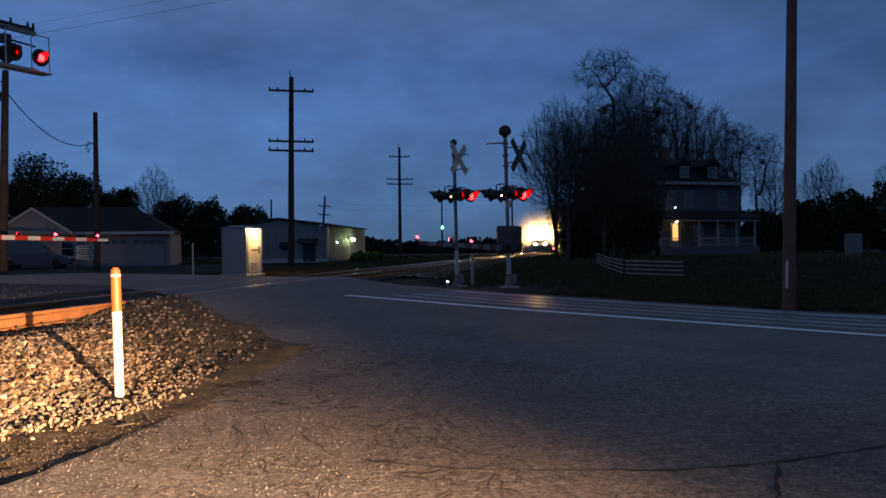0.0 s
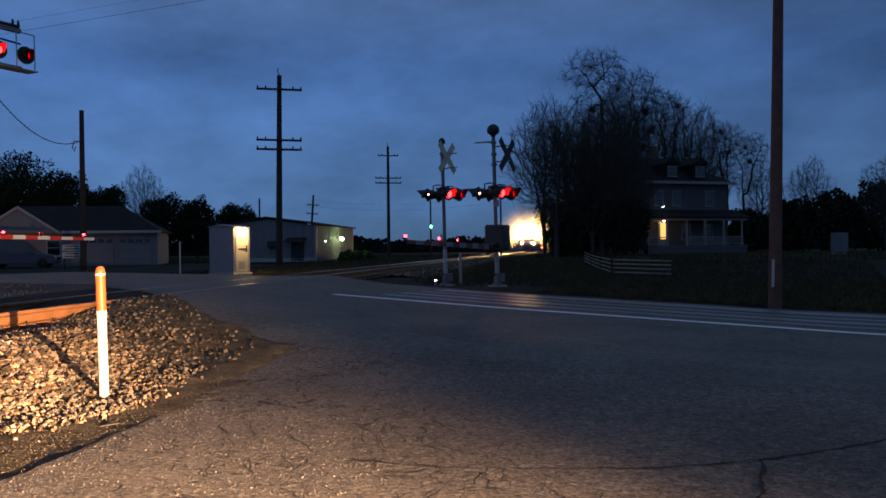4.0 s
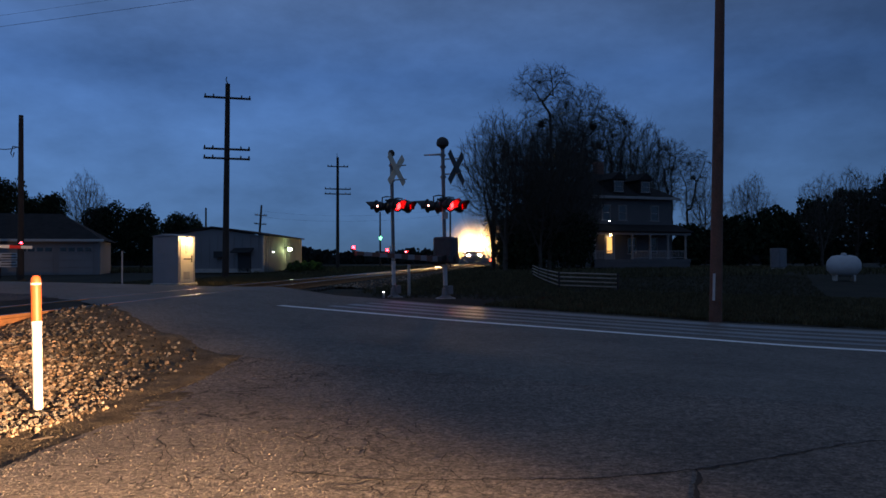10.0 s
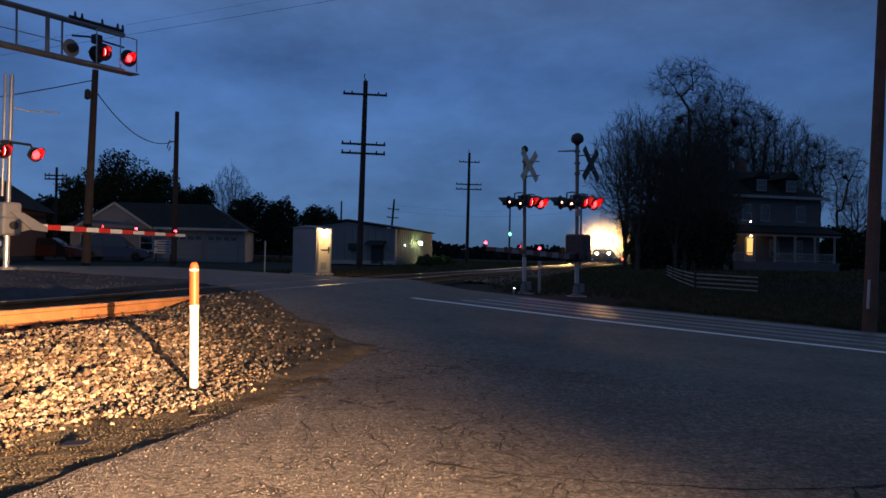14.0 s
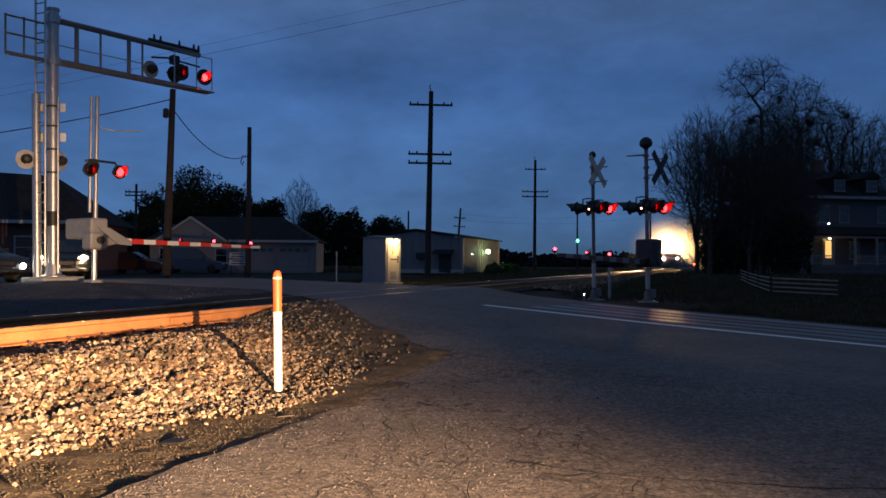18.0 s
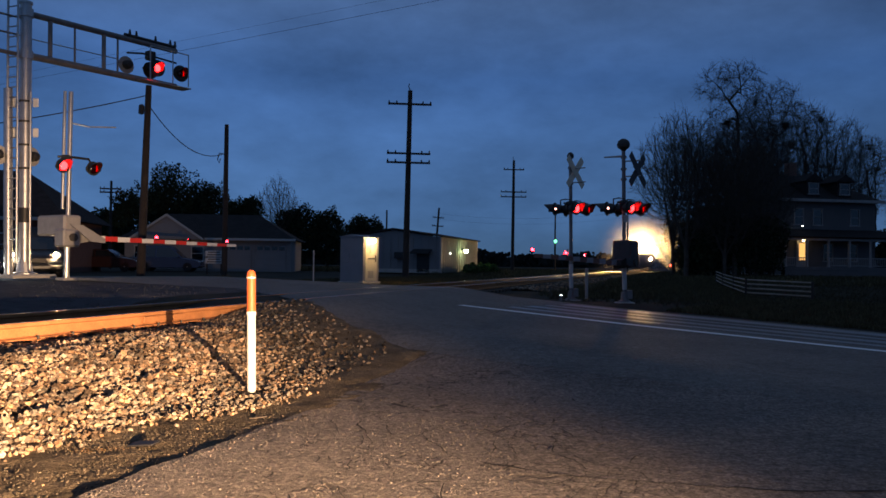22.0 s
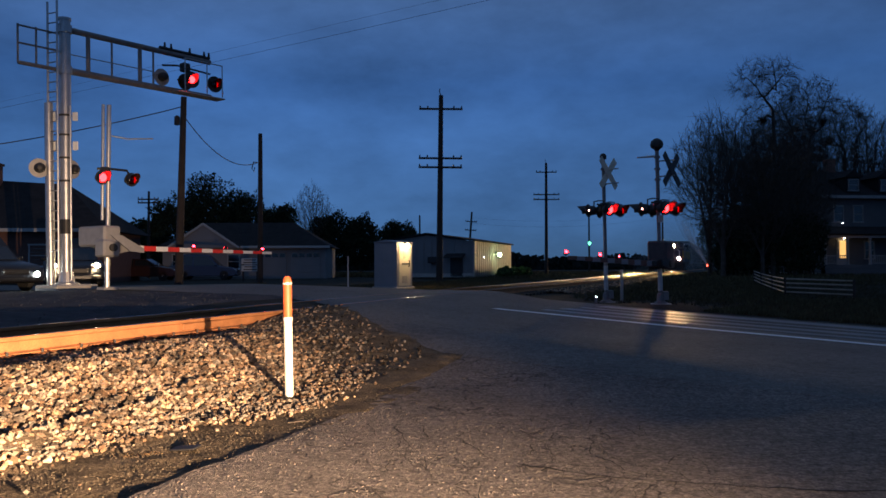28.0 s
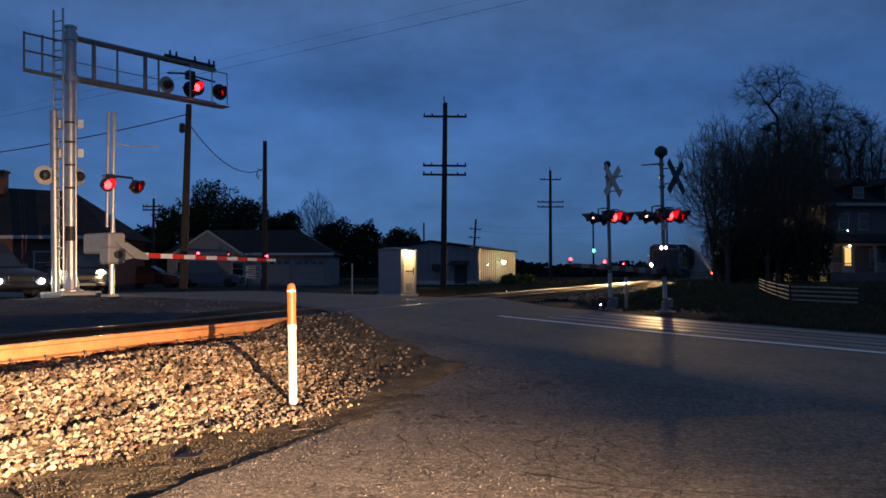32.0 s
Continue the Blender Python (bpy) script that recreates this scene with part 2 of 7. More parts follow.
def mixed_stone(m):
    """Some stones reddish, some grey."""
    n, l = m.node_tree.nodes, m.node_tree.links
    g, k, f, c, x = n.new("ShaderNodeNewGeometry"), n.new("ShaderNodeMath"), n.new("ShaderNodeMath"), n.new("ShaderNodeMixRGB"), n.new("ShaderNodeMixRGB")
    k.operation, k.inputs[1].default_value, f.operation = "MULTIPLY", 37.7, "FRACT"
    c.inputs[1].default_value, c.inputs[2].default_value = (1.16, 0.95, 0.80, 1), (0.86, 1.0, 1.16, 1)
    x.blend_type, x.inputs[0].default_value = "MULTIPLY", 1.0
    b = n["Principled BSDF"].inputs["Base Color"]
    l.new(g.outputs["Random Per Island"], k.inputs[0])
    l.new(k.outputs[0], f.inputs[0])
    l.new(f.outputs[0], c.inputs[0])
    l.new(b.links[0].from_socket, x.inputs[1])
    l.new(c.outputs[0], x.inputs[2])
    l.new(x.outputs[0], b)


mixed_stone(M_STONE)
# grey stones; the weaker beam by the road is put into their darker colour
M_DIMSTONE = mat("dimmed_grey_stone", (0.120, 0.098, 0.078), 0.95, vary=0.6, scale=2.5, fine=50, bump=0.5, island=0.95, spec=0.15)
mixed_stone(M_DIMSTONE)
M_DIRT = mat("ballast_dirt", (0.125, 0.094, 0.062), 0.95, vary=0.6, scale=9, fine=70, bump=1.0, spec=0.1)
M_GRAVEL = mat("grey_yard_gravel", (0.058, 0.058, 0.062), 0.95, vary=0.45, scale=2.5, fine=30, bump=0.8, spec=0.1)
M_OILY = mat("oily_track_bed", (0.030, 0.026, 0.023), 0.95, vary=0.45, scale=3, fine=40, bump=0.7, spec=0.1)
M_SOIL = mat("brown_soil", (0.108, 0.083, 0.055), 0.95, vary=0.65, scale=4, fine=45, bump=1.0, spec=0.1)
M_GRIT = mat("asphalt_grit", (0.120, 0.102, 0.088), 0.9, vary=0.3, scale=3, fine=50, island=0.3, spec=0.2)
M_FINES = mat("fine_gravel_stone", (0.068, 0.054, 0.038), 0.9, vary=0.5, scale=3, fine=50, island=0.4, spec=0.2)
M_RAIL = mat("rusty_rail", (0.36, 0.155, 0.062), 0.8, vary=0.25, scale=4, fine=60, bump=0.2, spec=0.3)
M_RAILSIDE = mat("worn_rail_face", (0.42, 0.36, 0.30), 0.17, 1.0, vary=0.15, scale=6)
M_RAILTOP = mat("polished_rail_head", (0.60, 0.56, 0.53), 0.19, 1.0, vary=0.12, scale=6)
M_TIE = mat("creosoted_tie", (0.045, 0.034, 0.026), 0.9, vary=0.4, scale=5, fine=40, bump=0.5)
M_TIMBER = mat("dark_pole_wood", (0.032, 0.024, 0.020), 0.9, vary=0.4, scale=3, fine=30, bump=0.5)
M_POLE_R = mat("brown_pole_wood", (0.115, 0.056, 0.040), 0.85, vary=0.35, scale=3, fine=30, bump=0.5)
M_ALU = mat("galvanised_metal", (0.42, 0.42, 0.42), 0.38, 0.75, vary=0.15, scale=5, fine=30)
M_BEAM = mat("weathered_beam", (0.20, 0.185, 0.18), 0.55, 0.5, vary=0.25, scale=4)
M_MAST = mat("dull_mast_metal", (0.15, 0.15, 0.16), 0.5, 0.35, vary=0.2, scale=4, fine=30)
M_GREY = mat("grey_painted_metal", (0.31, 0.30, 0.29), 0.55, 0.2, vary=0.15, scale=5)
M_BLACK = mat("black_painted_metal", (0.012, 0.012, 0.013), 0.55, vary=0.3)
M_WHITE = mat("white_reflective_sheet", (0.72, 0.72, 0.70), 0.5, vary=0.12, scale=6)
M_RED = mat("red_reflective_sheet", (0.62, 0.035, 0.025), 0.5, vary=0.15, scale=6)
M_XBUCK = mat("weathered_crossbuck", (0.60, 0.55, 0.44), 0.6, vary=0.2, scale=6)
M_XBACK = mat("dark_weathered_metal", (0.045, 0.045, 0.05), 0.6, 0.3, vary=0.2)
M_POST_W = mat("white_plastic_post", (0.86, 0.80, 0.66), 0.5, vary=0.06, scale=5)
M_POST_O = mat("orange_sleeve", (0.60, 0.115, 0.035), 0.5, vary=0.12, scale=5)
M_CONC = mat("weathered_concrete", (0.36, 0.34, 0.31), 0.9, vary=0.2, scale=5, fine=60, bump=0.3)
M_SIDING = mat("pale_siding", (0.19, 0.185, 0.19), 0.7, vary=0.08, scale=1)
M_METALWALL = mat("pale_metal_wall", (0.17, 0.172, 0.18), 0.6, vary=0.1, scale=0.6)
M_BUNG = mat("bungalow_panel", (0.22, 0.215, 0.235), 0.5, 0.1, vary=0.1, scale=2)
M_DOOR = mat("cream_metal_door", (0.50, 0.47, 0.40), 0.5, 0.1, vary=0.1, scale=2)
M_ROOF = mat("dark_shingles", (0.026, 0.025, 0.026), 0.95, vary=0.3, scale=2, fine=20, bump=0.3, spec=0.1)
M_BRICK = mat("red_brick", (0.13, 0.065, 0.05), 0.9, vary=0.25, scale=3)
M_TRIM = mat("white_trim", (0.36, 0.36, 0.35), 0.6, vary=0.08)
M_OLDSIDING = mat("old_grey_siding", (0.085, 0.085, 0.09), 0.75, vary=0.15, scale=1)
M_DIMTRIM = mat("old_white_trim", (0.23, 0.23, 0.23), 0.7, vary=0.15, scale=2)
M_DARKGLASS = mat("dark_window", (0.012, 0.014, 0.018), 0.12, vary=0.1, spec=0.8)
M_BARK = mat("grey_bark", (0.055, 0.046, 0.038), 0.95, vary=0.35, scale=3, fine=30, bump=0.5)
M_TWIG = mat("bare_twigs", (0.050, 0.042, 0.034), 0.95, vary=0.3, scale=2)
M_LEAF = mat("evergreen_leaves", (0.020, 0.032, 0.016), 0.85, vary=0.4, scale=1.5, island=0.5, spec=0.2)
M_HEDGE = mat("hedge_leaves", (0.045, 0.085, 0.025), 0.8, vary=0.4, scale=2, island=0.5, spec=0.2)
M_GRASS = mat("grass_blades", (0.050, 0.044, 0.024), 0.9, vary=0.4, scale=1.5, island=0.5, spec=0.1)
M_CAR_D = mat("dark_car_paint", (0.012, 0.013, 0.017), 0.38, 0.0, vary=0.1, spec=0.35)
M_CAR_B = mat("blue_car_paint", (0.030, 0.045, 0.090), 0.25, 0.3, vary=0.1, spec=0.6)
M_CAR_R = mat("maroon_car_paint", (0.045, 0.018, 0.017), 0.25, 0.3, vary=0.1, spec=0.6)
M_TYRE = mat("tyre_rubber", (0.018, 0.018, 0.018), 0.85)
M_RIM = mat("alloy_rim", (0.5, 0.5, 0.52), 0.35, 0.9)
M_LOCO = mat("dark_blue_loco_paint", (0.020, 0.028, 0.055), 0.45, vary=0.25, scale=2)
M_LOCO_Y = mat("yellow_loco_paint", (0.50, 0.33, 0.04), 0.45, vary=0.2, scale=2)
M_FREIGHT = mat("freight_car_paint", (0.03, 0.024, 0.020), 0.7, vary=0.3, scale=1.5)
M_STEEL = mat("grimy_steel", (0.06, 0.055, 0.05), 0.7, 0.4, vary=0.3)
M_TANK = mat("white_tank_paint", (0.38, 0.39, 0.40), 0.5, vary=0.08, scale=3)
M_WIRE = mat("cable_black", (0.012, 0.012, 0.014), 0.7)
M_FENCE = mat("weathered_fence_board", (0.25, 0.22, 0.185), 0.85, vary=0.3, scale=3)
M_SIGN = mat("white_sign_board", (0.42, 0.42, 0.42), 0.6, vary=0.06)
M_FAR = mat("far_tree_line", (0.016, 0.020, 0.018), 0.95, vary=0.3, scale=0.3, island=0.4, spec=0.1)
G_RED = glow("flasher_light", (1.0, 0.055, 0.062), 42.0)
G_EMBER = glow("cooling_filament", (1.0, 0.03, 0.045), 1.6)
G_GATE = glow("gate_lamp_light", (1.0, 0.12, 0.20), 38.0)
G_HEAD = glow("train_headlight", (1.0, 0.66, 0.30), 6500.0)
G_DITCH = glow("train_ditch_light", (1.0, 0.66, 0.30), 52000.0)
G_CAR = glow("car_headlight", (1.0, 0.72, 0.40), 420.0)
G_CARW = glow("car_headlight_white", (0.9, 1.0, 0.98), 120.0)
G_WARM = glow("warm_bulb", (1.0, 0.74, 0.40), 60.0)
G_GREEN = glow("mercury_lamp", (0.74, 1.0, 0.50), 60.0)
G_TEAL = glow("far_green_lamp", (0.14, 1.0, 0.50), 3.0)
G_WIN = glow("lit_door_glass", (1.0, 0.55, 0.18), 1.2)
G_TAIL = glow("red_marker", (1.0, 0.08, 0.05), 12.0)
G_STAR = glow("white_bulb", (0.85, 0.95, 1.0), 18.0)
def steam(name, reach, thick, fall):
    """A thin veil that imitates lens glare round the lamps, thickest in its middle."""
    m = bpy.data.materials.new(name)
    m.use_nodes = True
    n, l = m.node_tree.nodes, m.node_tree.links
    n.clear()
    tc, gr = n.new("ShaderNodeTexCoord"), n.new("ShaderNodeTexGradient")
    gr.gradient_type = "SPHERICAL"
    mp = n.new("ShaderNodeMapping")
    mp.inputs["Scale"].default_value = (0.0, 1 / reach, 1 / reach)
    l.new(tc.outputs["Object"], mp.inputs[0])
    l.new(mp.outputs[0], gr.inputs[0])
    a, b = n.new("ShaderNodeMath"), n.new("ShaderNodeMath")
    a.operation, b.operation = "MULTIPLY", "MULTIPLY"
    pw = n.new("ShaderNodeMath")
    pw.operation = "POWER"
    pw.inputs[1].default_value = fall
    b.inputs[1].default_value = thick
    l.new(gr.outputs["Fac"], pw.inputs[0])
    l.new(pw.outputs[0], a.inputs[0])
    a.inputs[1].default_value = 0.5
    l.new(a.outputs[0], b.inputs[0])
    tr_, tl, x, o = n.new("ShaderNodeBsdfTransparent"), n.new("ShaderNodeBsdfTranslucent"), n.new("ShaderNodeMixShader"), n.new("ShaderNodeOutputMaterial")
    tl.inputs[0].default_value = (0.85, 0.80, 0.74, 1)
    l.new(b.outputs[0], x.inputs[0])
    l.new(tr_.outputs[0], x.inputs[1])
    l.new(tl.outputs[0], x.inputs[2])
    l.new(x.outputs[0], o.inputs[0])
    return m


M_GLARE = steam("lamp_glare_veil", 9.0, 0.95, 2.3)
def smoke():
    """Thin smoke that fades as it rises."""
    m = tinted("thin_smoke", (1.0, 1.0, 1.0))
    n, l = m.node_tree.nodes, m.node_tree.links
    x = [k for k in n if k.type == "MIX_SHADER"][0]
    df, tc, sp, rp = n.new("ShaderNodeBsdfDiffuse"), n.new("ShaderNodeTexCoord"), n.new("ShaderNodeSeparateXYZ"), n.new("ShaderNodeMapRange")
    df.inputs[0].default_value = (0.75, 0.76, 0.78, 1)
    rp.inputs["From Min"].default_value, rp.inputs["From Max"].default_value = 1.0, 5.0
    rp.inputs["To Min"].default_value, rp.inputs["To Max"].default_value = 0.26, 0.0
    l.new(tc.outputs["Object"], sp.inputs[0])
    l.new(sp.outputs["Z"], rp.inputs[0])
    l.new(rp.outputs[0], x.inputs[0])
    l.new(df.outputs[0], x.inputs[2])
    return m


M_SMOKE = smoke()
RED_GLASS = tinted("red_lens_glass", (0.80, 0.15, 0.16), 0.06)


# ---- mesh tools ----
class Mesh:
    """Collects faces of one part."""

    def __init__(self):
        self.v, self.f = [], []

    def add(self, verts, faces):
        k = len(self.v)
        self.v += [tuple(p) for p in verts]
        self.f += [tuple(i + k for i in q) for q in faces]
        return self

    def box(self, c, s, m=None, ch=0.0):
        """A box with centre c and size s, its edges chamfered by ch."""
        hx, hy, hz = s[0] / 2, s[1] / 2, s[2] / 2
        ch = min(ch, hx * 0.9, hy * 0.9, hz * 0.9)
        m = m or Matrix.Identity(4)
        o = Vector(c)
        if ch <= 0:
            pts = [(x, y, z) for x in (-hx, hx) for y in (-hy, hy) for z in (-hz, hz)]
            fs = [(0, 1, 3, 2), (4, 6, 7, 5), (0, 4, 5, 1), (2, 3, 7, 6), (0, 2, 6, 4), (1, 5, 7, 3)]
        else:
            pts, idx = [], {}
            for sx in (-1, 1):
                for sy in (-1, 1):
                    for sz in (-1, 1):
                        for ax in range(3):
                            p = [sx * (hx - ch), sy * (hy - ch), sz * (hz - ch)]
                            p[ax] = (sx * hx, sy * hy, sz * hz)[ax]
                            idx[sx, sy, sz, ax] = len(pts)
                            pts.append(p)
            fs = []
            R2 = ((-1, -1), (1, -1), (1, 1), (-1, 1))
            for ax in range(3):
                for sg in (-1, 1):
                    q = []
                    for a, b in R2:
                        k = [a, b]
                        k.insert(ax, sg)
                        q.append(idx[(*k, ax)])
                    fs.append(q if (sg > 0) != (ax == 1) else q[::-1])
            for ax in range(3):
                o1, o2 = [a for a in range(3) if a != ax]
                for s1 in (-1, 1):
                    for s2 in (-1, 1):
                        k = {o1: s1, o2: s2}
                        e = [tuple({**k, ax: g}[i] for i in range(3)) for g in (-1, 1)]
                        fs.append((idx[(*e[0], o1)], idx[(*e[0], o2)], idx[(*e[1], o2)], idx[(*e[1], o1)]))
            for sx in (-1, 1):
                for sy in (-1, 1):
                    for sz in (-1, 1):
                        fs.append(tuple(idx[sx, sy, sz, a] for a in range(3)))
        return self.add([o + (m.to_3x3() @ Vector(p)) for p in pts], fs)

    def tube(self, p, q, r, r2=None, n=10, caps=True):
        p, q = Vector(p), Vector(q)
        r2 = r if r2 is None else r2
        d = (q - p).normalized()
        a = d.orthogonal().normalized()
        b = d.cross(a)
        ring = [(math.cos(2 * math.pi * i / n), math.sin(2 * math.pi * i / n)) for i in range(n)]
        vs = [p + (a * c + b * s) * r for c, s in ring] + [q + (a * c + b * s) * r2 for c, s in ring]
        fs = [(i, (i + 1) % n, n + (i + 1) % n, n + i) for i in range(n)]
        if caps:
            fs += [tuple(range(n))[::-1], tuple(range(n, 2 * n))]
        return self.add(vs, fs)

    def path(self, pts, r, n=6):
        """One bent tube through all the points."""
        pts = [Vector(p) for p in pts]
        vs, fs, a = [], [], None
        for i, p in enumerate(pts):
            d = (pts[min(i + 1, len(pts) - 1)] - pts[max(i - 1, 0)]).normalized()
            a = d.orthogonal().normalized() if a is None else (a - d * a.dot(d)).normalized()
            b = d.cross(a)
            vs += [p + (a * math.cos(2 * math.pi * k / n) + b * math.sin(2 * math.pi * k / n)) * r for k in range(n)]
            if i:
                q = (i - 1) * n
                fs += [(q + k, q + (k + 1) % n, q + n + (k + 1) % n, q + n + k) for k in range(n)]
        fs += [tuple(range(n))[::-1], tuple(range(len(vs) - n, len(vs)))]
        return self.add(vs, fs)

    def lathe(self, prof, m, n=20):
        """Turns (radius, height) pairs round the z axis of m."""
        vs, fs = [], []
        for r, z in prof:
            for i in range(n):
                t = 2 * math.pi * i / n
                vs.append(m @ Vector((r * math.cos(t), r * math.sin(t), z)))
        for k in range(len(prof) - 1):
            for i in range(n):
                j = (i + 1) % n
                fs.append((k * n + i, k * n + j, (k + 1) * n + j, (k + 1) * n + i))
        if prof[0][0] > 1e-4:
            fs.append(tuple(range(n))[::-1])
        if prof[-1][0] > 1e-4:
            fs.append(tuple(range((len(prof) - 1) * n, len(prof) * n)))
        return self.add(vs, fs)

    def opened(self):
        """Without the caps at its ends."""
        self.f = [q for q in self.f if len(q) == 4]
        return self

    def prism(self, poly, m, depth):
        """A polygon in the xy plane of m, made solid along its z by depth."""
        n = len(poly)
        vs = [m @ Vector((x, y, 0)) for x, y in poly] + [m @ Vector((x, y, depth)) for x, y in poly]
        fs = [tuple(range(n))[::-1], tuple(range(n, 2 * n))] + [(i, (i + 1) % n, n + (i + 1) % n, n + i) for i in range(n)]
        return self.add(vs, fs)


def link(name, me, material, smooth=False):
    d = bpy.data.meshes.new(name)
    d.from_pydata(me.v, [], me.f)
    d.materials.append(material)
    bm = bmesh.new()
    bm.from_mesh(d)
    bmesh.ops.recalc_face_normals(bm, faces=bm.faces)
    bm.to_mesh(d)
    bm.free()
    if smooth:
        d.polygons.foreach_set("use_smooth", [True] * len(d.polygons))
        d.set_sharp_from_angle(angle=radians(40))
    return new(name, d)


def part(name, me, material, parent, label="", smooth=False):
    o = link(name, me, material, smooth)
    o.parent = parent
    if label:
        o["label"] = label
    return o


def thing(name, m, label, category, group="", kind=""):
    o = new(name)
    o.empty_display_size = 0.2
    o.matrix_world = m
    return tagged(o, label, category, group, kind)


# ---- plan: the track and the road that cross each other ----
T2, R2D = Vector((0.339, 0.941)), Vector((0.941, -0.339))
C0 = Vector((-4.55, 8.2)) - R2D * 0.7175
U2, N2 = Vector((0.8, -0.6)), Vector((0.6, 0.8))
RAIL_Z = 0.58


def tr(a, s, z=0.0):
    p = C0 + T2 * a + R2D * s
    return Vector((p.x, p.y, z))


def rd(u, n, z=0.0):
    p = U2 * u + N2 * n
    return Vector((p.x, p.y, z))


def track_s(x, y):
    return (Vector((x, y)) - C0).dot(R2D)


def lerp(v, table):
    if v <= table[0][0]:
        return table[0][1]
    for (a, p), (b, q) in zip(table, table[1:]):
        if v <= b:
            return p + (q - p) * (v - a) / (b - a)
    return table[-1][1]


def step(v, a, b):
    k = min(1.0, max(0.0, (v - a) / (b - a)))
    return k * k * (3 - 2 * k)


ROAD_P = [(-60, 0.35), (-22, 0.40), (-9, 0.66), (-4, 0.60), (-1.25, 0.556), (1.25, 0.556), (2.9, 0.35), (6.5, 0.14), (10, -0.03), (12.5, -0.15), (20, -0.36), (40, -0.6)]
SIDE_P = [(-60, 0.35), (-26, 0.40), (-14, 0.60), (-9, 0.68), (-4.5, 0.48), (-2.4, 0.30), (2.0, 0.30), (3.5, 0.02), (4.3, 0.0), (12, -0.05), (20, -0.2), (40, -0.6)]
FIELD_P = [(-60, 0.35), (-20, 0.40), (-9, 0.33), (-4.5, 0.28), (-2.4, 0.28), (2.0, 0.28), (4.0, 0.16), (6.0, 0.20), (10, 0.02), (13, -0.05), (20, -0.2), (40, -0.25)]


def ground_z(x, y):
    s = track_s(x, y)
    n = N2.x * x + N2.y * y
    near, road, field = lerp(s, SIDE_P), lerp(s, ROAD_P), lerp(s, FIELD_P)
    w = step(n, 7.0, 10.0)
    z = near * (1 - w) + road * w
    w = step(n, 20.0, 22.0)
    z = z * (1 - w) + field * w
    w = step(math.hypot(x - 36, y - 70), 40, 14)
    return z * (1 - w) + 0.40 * w


def on(x, y, dz=0.0):
    return Vector((x, y, ground_z(x, y) + dz))

# ---- ground, pavement, road ----
def sheet(name, us, vs, place, material):
    me = Mesh()
    me.v = [tuple(place(u, v)) for u in us for v in vs]
    k = len(vs)
    me.f = [(i * k + j, (i + 1) * k + j, (i + 1) * k + j + 1, i * k + j + 1) for i in range(len(us) - 1) for j in range(k - 1)]
    return link(name, me, material, True)


def wob(t, k=0.0):
    return noise.noise((t * 0.9, k, 0.3)) * 0.22 + noise.noise((t * 3.1, k, 1.7)) * 0.10


def near_edge(s):
    """Where the paving begins, across the road, beside the track."""
    return lerp(s, [(-5, 13.6), (-2, 12.9), (0.7, 10.95), (2.0, 9.85), (3.0, 9.25), (4.2, 8.55)])


def paved(x, y):
    s, n = track_s(x, y), N2.x * x + N2.y * y
    return (n < 19.7 and n > near_edge(s) + 0.3) or (s > 4.6 and n < 9.0)


def fan(lo, hi, d, far, grow=1.35):
    out, v = list(np.arange(lo, hi + 0.01, d)), hi
    w = d
    while v < far:
        w *= grow
        v += w
        out.append(v)
    v, w = lo, d
    while v > -far:
        w *= grow
        v -= w
        out.insert(0, v)
    return out


def ground_point(x, y):
    z = ground_z(x, y)
    return (x, y, z - (0.10 if paved(x, y) else 0.0))


tagged(sheet("ground", fan(-22, 30, 0.6, 1800), fan(-6, 46, 0.6, 1800), ground_point, M_GROUND), "dark dusk field of rough grass and bare soil", "ground", kind="structure")

S0 = -(C0.dot(R2D))
UR = U2.dot(R2D)


def edge_s(n):
    """The pavement's edge, measured across the track."""
    return lerp(n, [(5.2, 4.59), (6.2, 4.44), (7.4, 4.32)]) + wob(n) * 0.20 + 0.018 * noise.noise((n * 6.0, 0.4, 8.0))


def apron_point(n, k):
    u0 = (edge_s(n) - S0 - n * N2.dot(R2D)) / UR
    u = u0 + k * k * (32 - u0)
    p = rd(u, n)
    lip = 0.014 * (1 - step(n, 3.4, 5.4)) * (0.85 + 0.5 * noise.noise((n * 3.7, 3, 3)))
    lip *= 1 - step(u - u0, 0.05, 1.6)
    return (p.x, p.y, ground_z(p.x, p.y) + (0.012 + lip if k > 0 else -0.03))


tagged(sheet("pavement", list(np.arange(-14, -1, 0.12)) + list(np.arange(-1, 9.01, 0.04)), [i / 60 for i in range(61)], apron_point, M_ASPHALT), "cracked worn asphalt apron beside the railway track", "pavement", kind="structure")


def road_point(u, k):
    p = rd(u, 14)
    s = track_s(p.x, p.y)
    n0 = near_edge(s - 1.4) - 0.45
    n = n0 + k * (19.9 + wob(u, 4.0) * 0.3 - n0)
    p = rd(u, n)
    return (p.x, p.y, ground_z(p.x, p.y) + (0.018 if 0 < k < 1 else -0.01))


ROAD_U = list(np.arange(-75, -24, 3.0)) + list(np.arange(-24, 16, 0.35)) + list(np.arange(16, 75, 3.0))
tagged(sheet("road", ROAD_U, [i / 26 for i in range(27)], road_point, M_ROAD), "grey asphalt road humped over the railway crossing", "road", kind="structure")


def line_strip(name, n, u0, u1, width, label, material=None, high=0.026):
    def at(u, k):
        p = rd(u, n + (k - 0.5) * width + wob(u * 2, n) * 0.03)
        return (p.x, p.y, ground_z(p.x, p.y) + high)
    return tagged(sheet(name, [u0 + (u1 - u0) * i / 120 for i in range(121)], [0, 0.5, 1], at, material or M_LINE), label, "road marking", kind="structure")


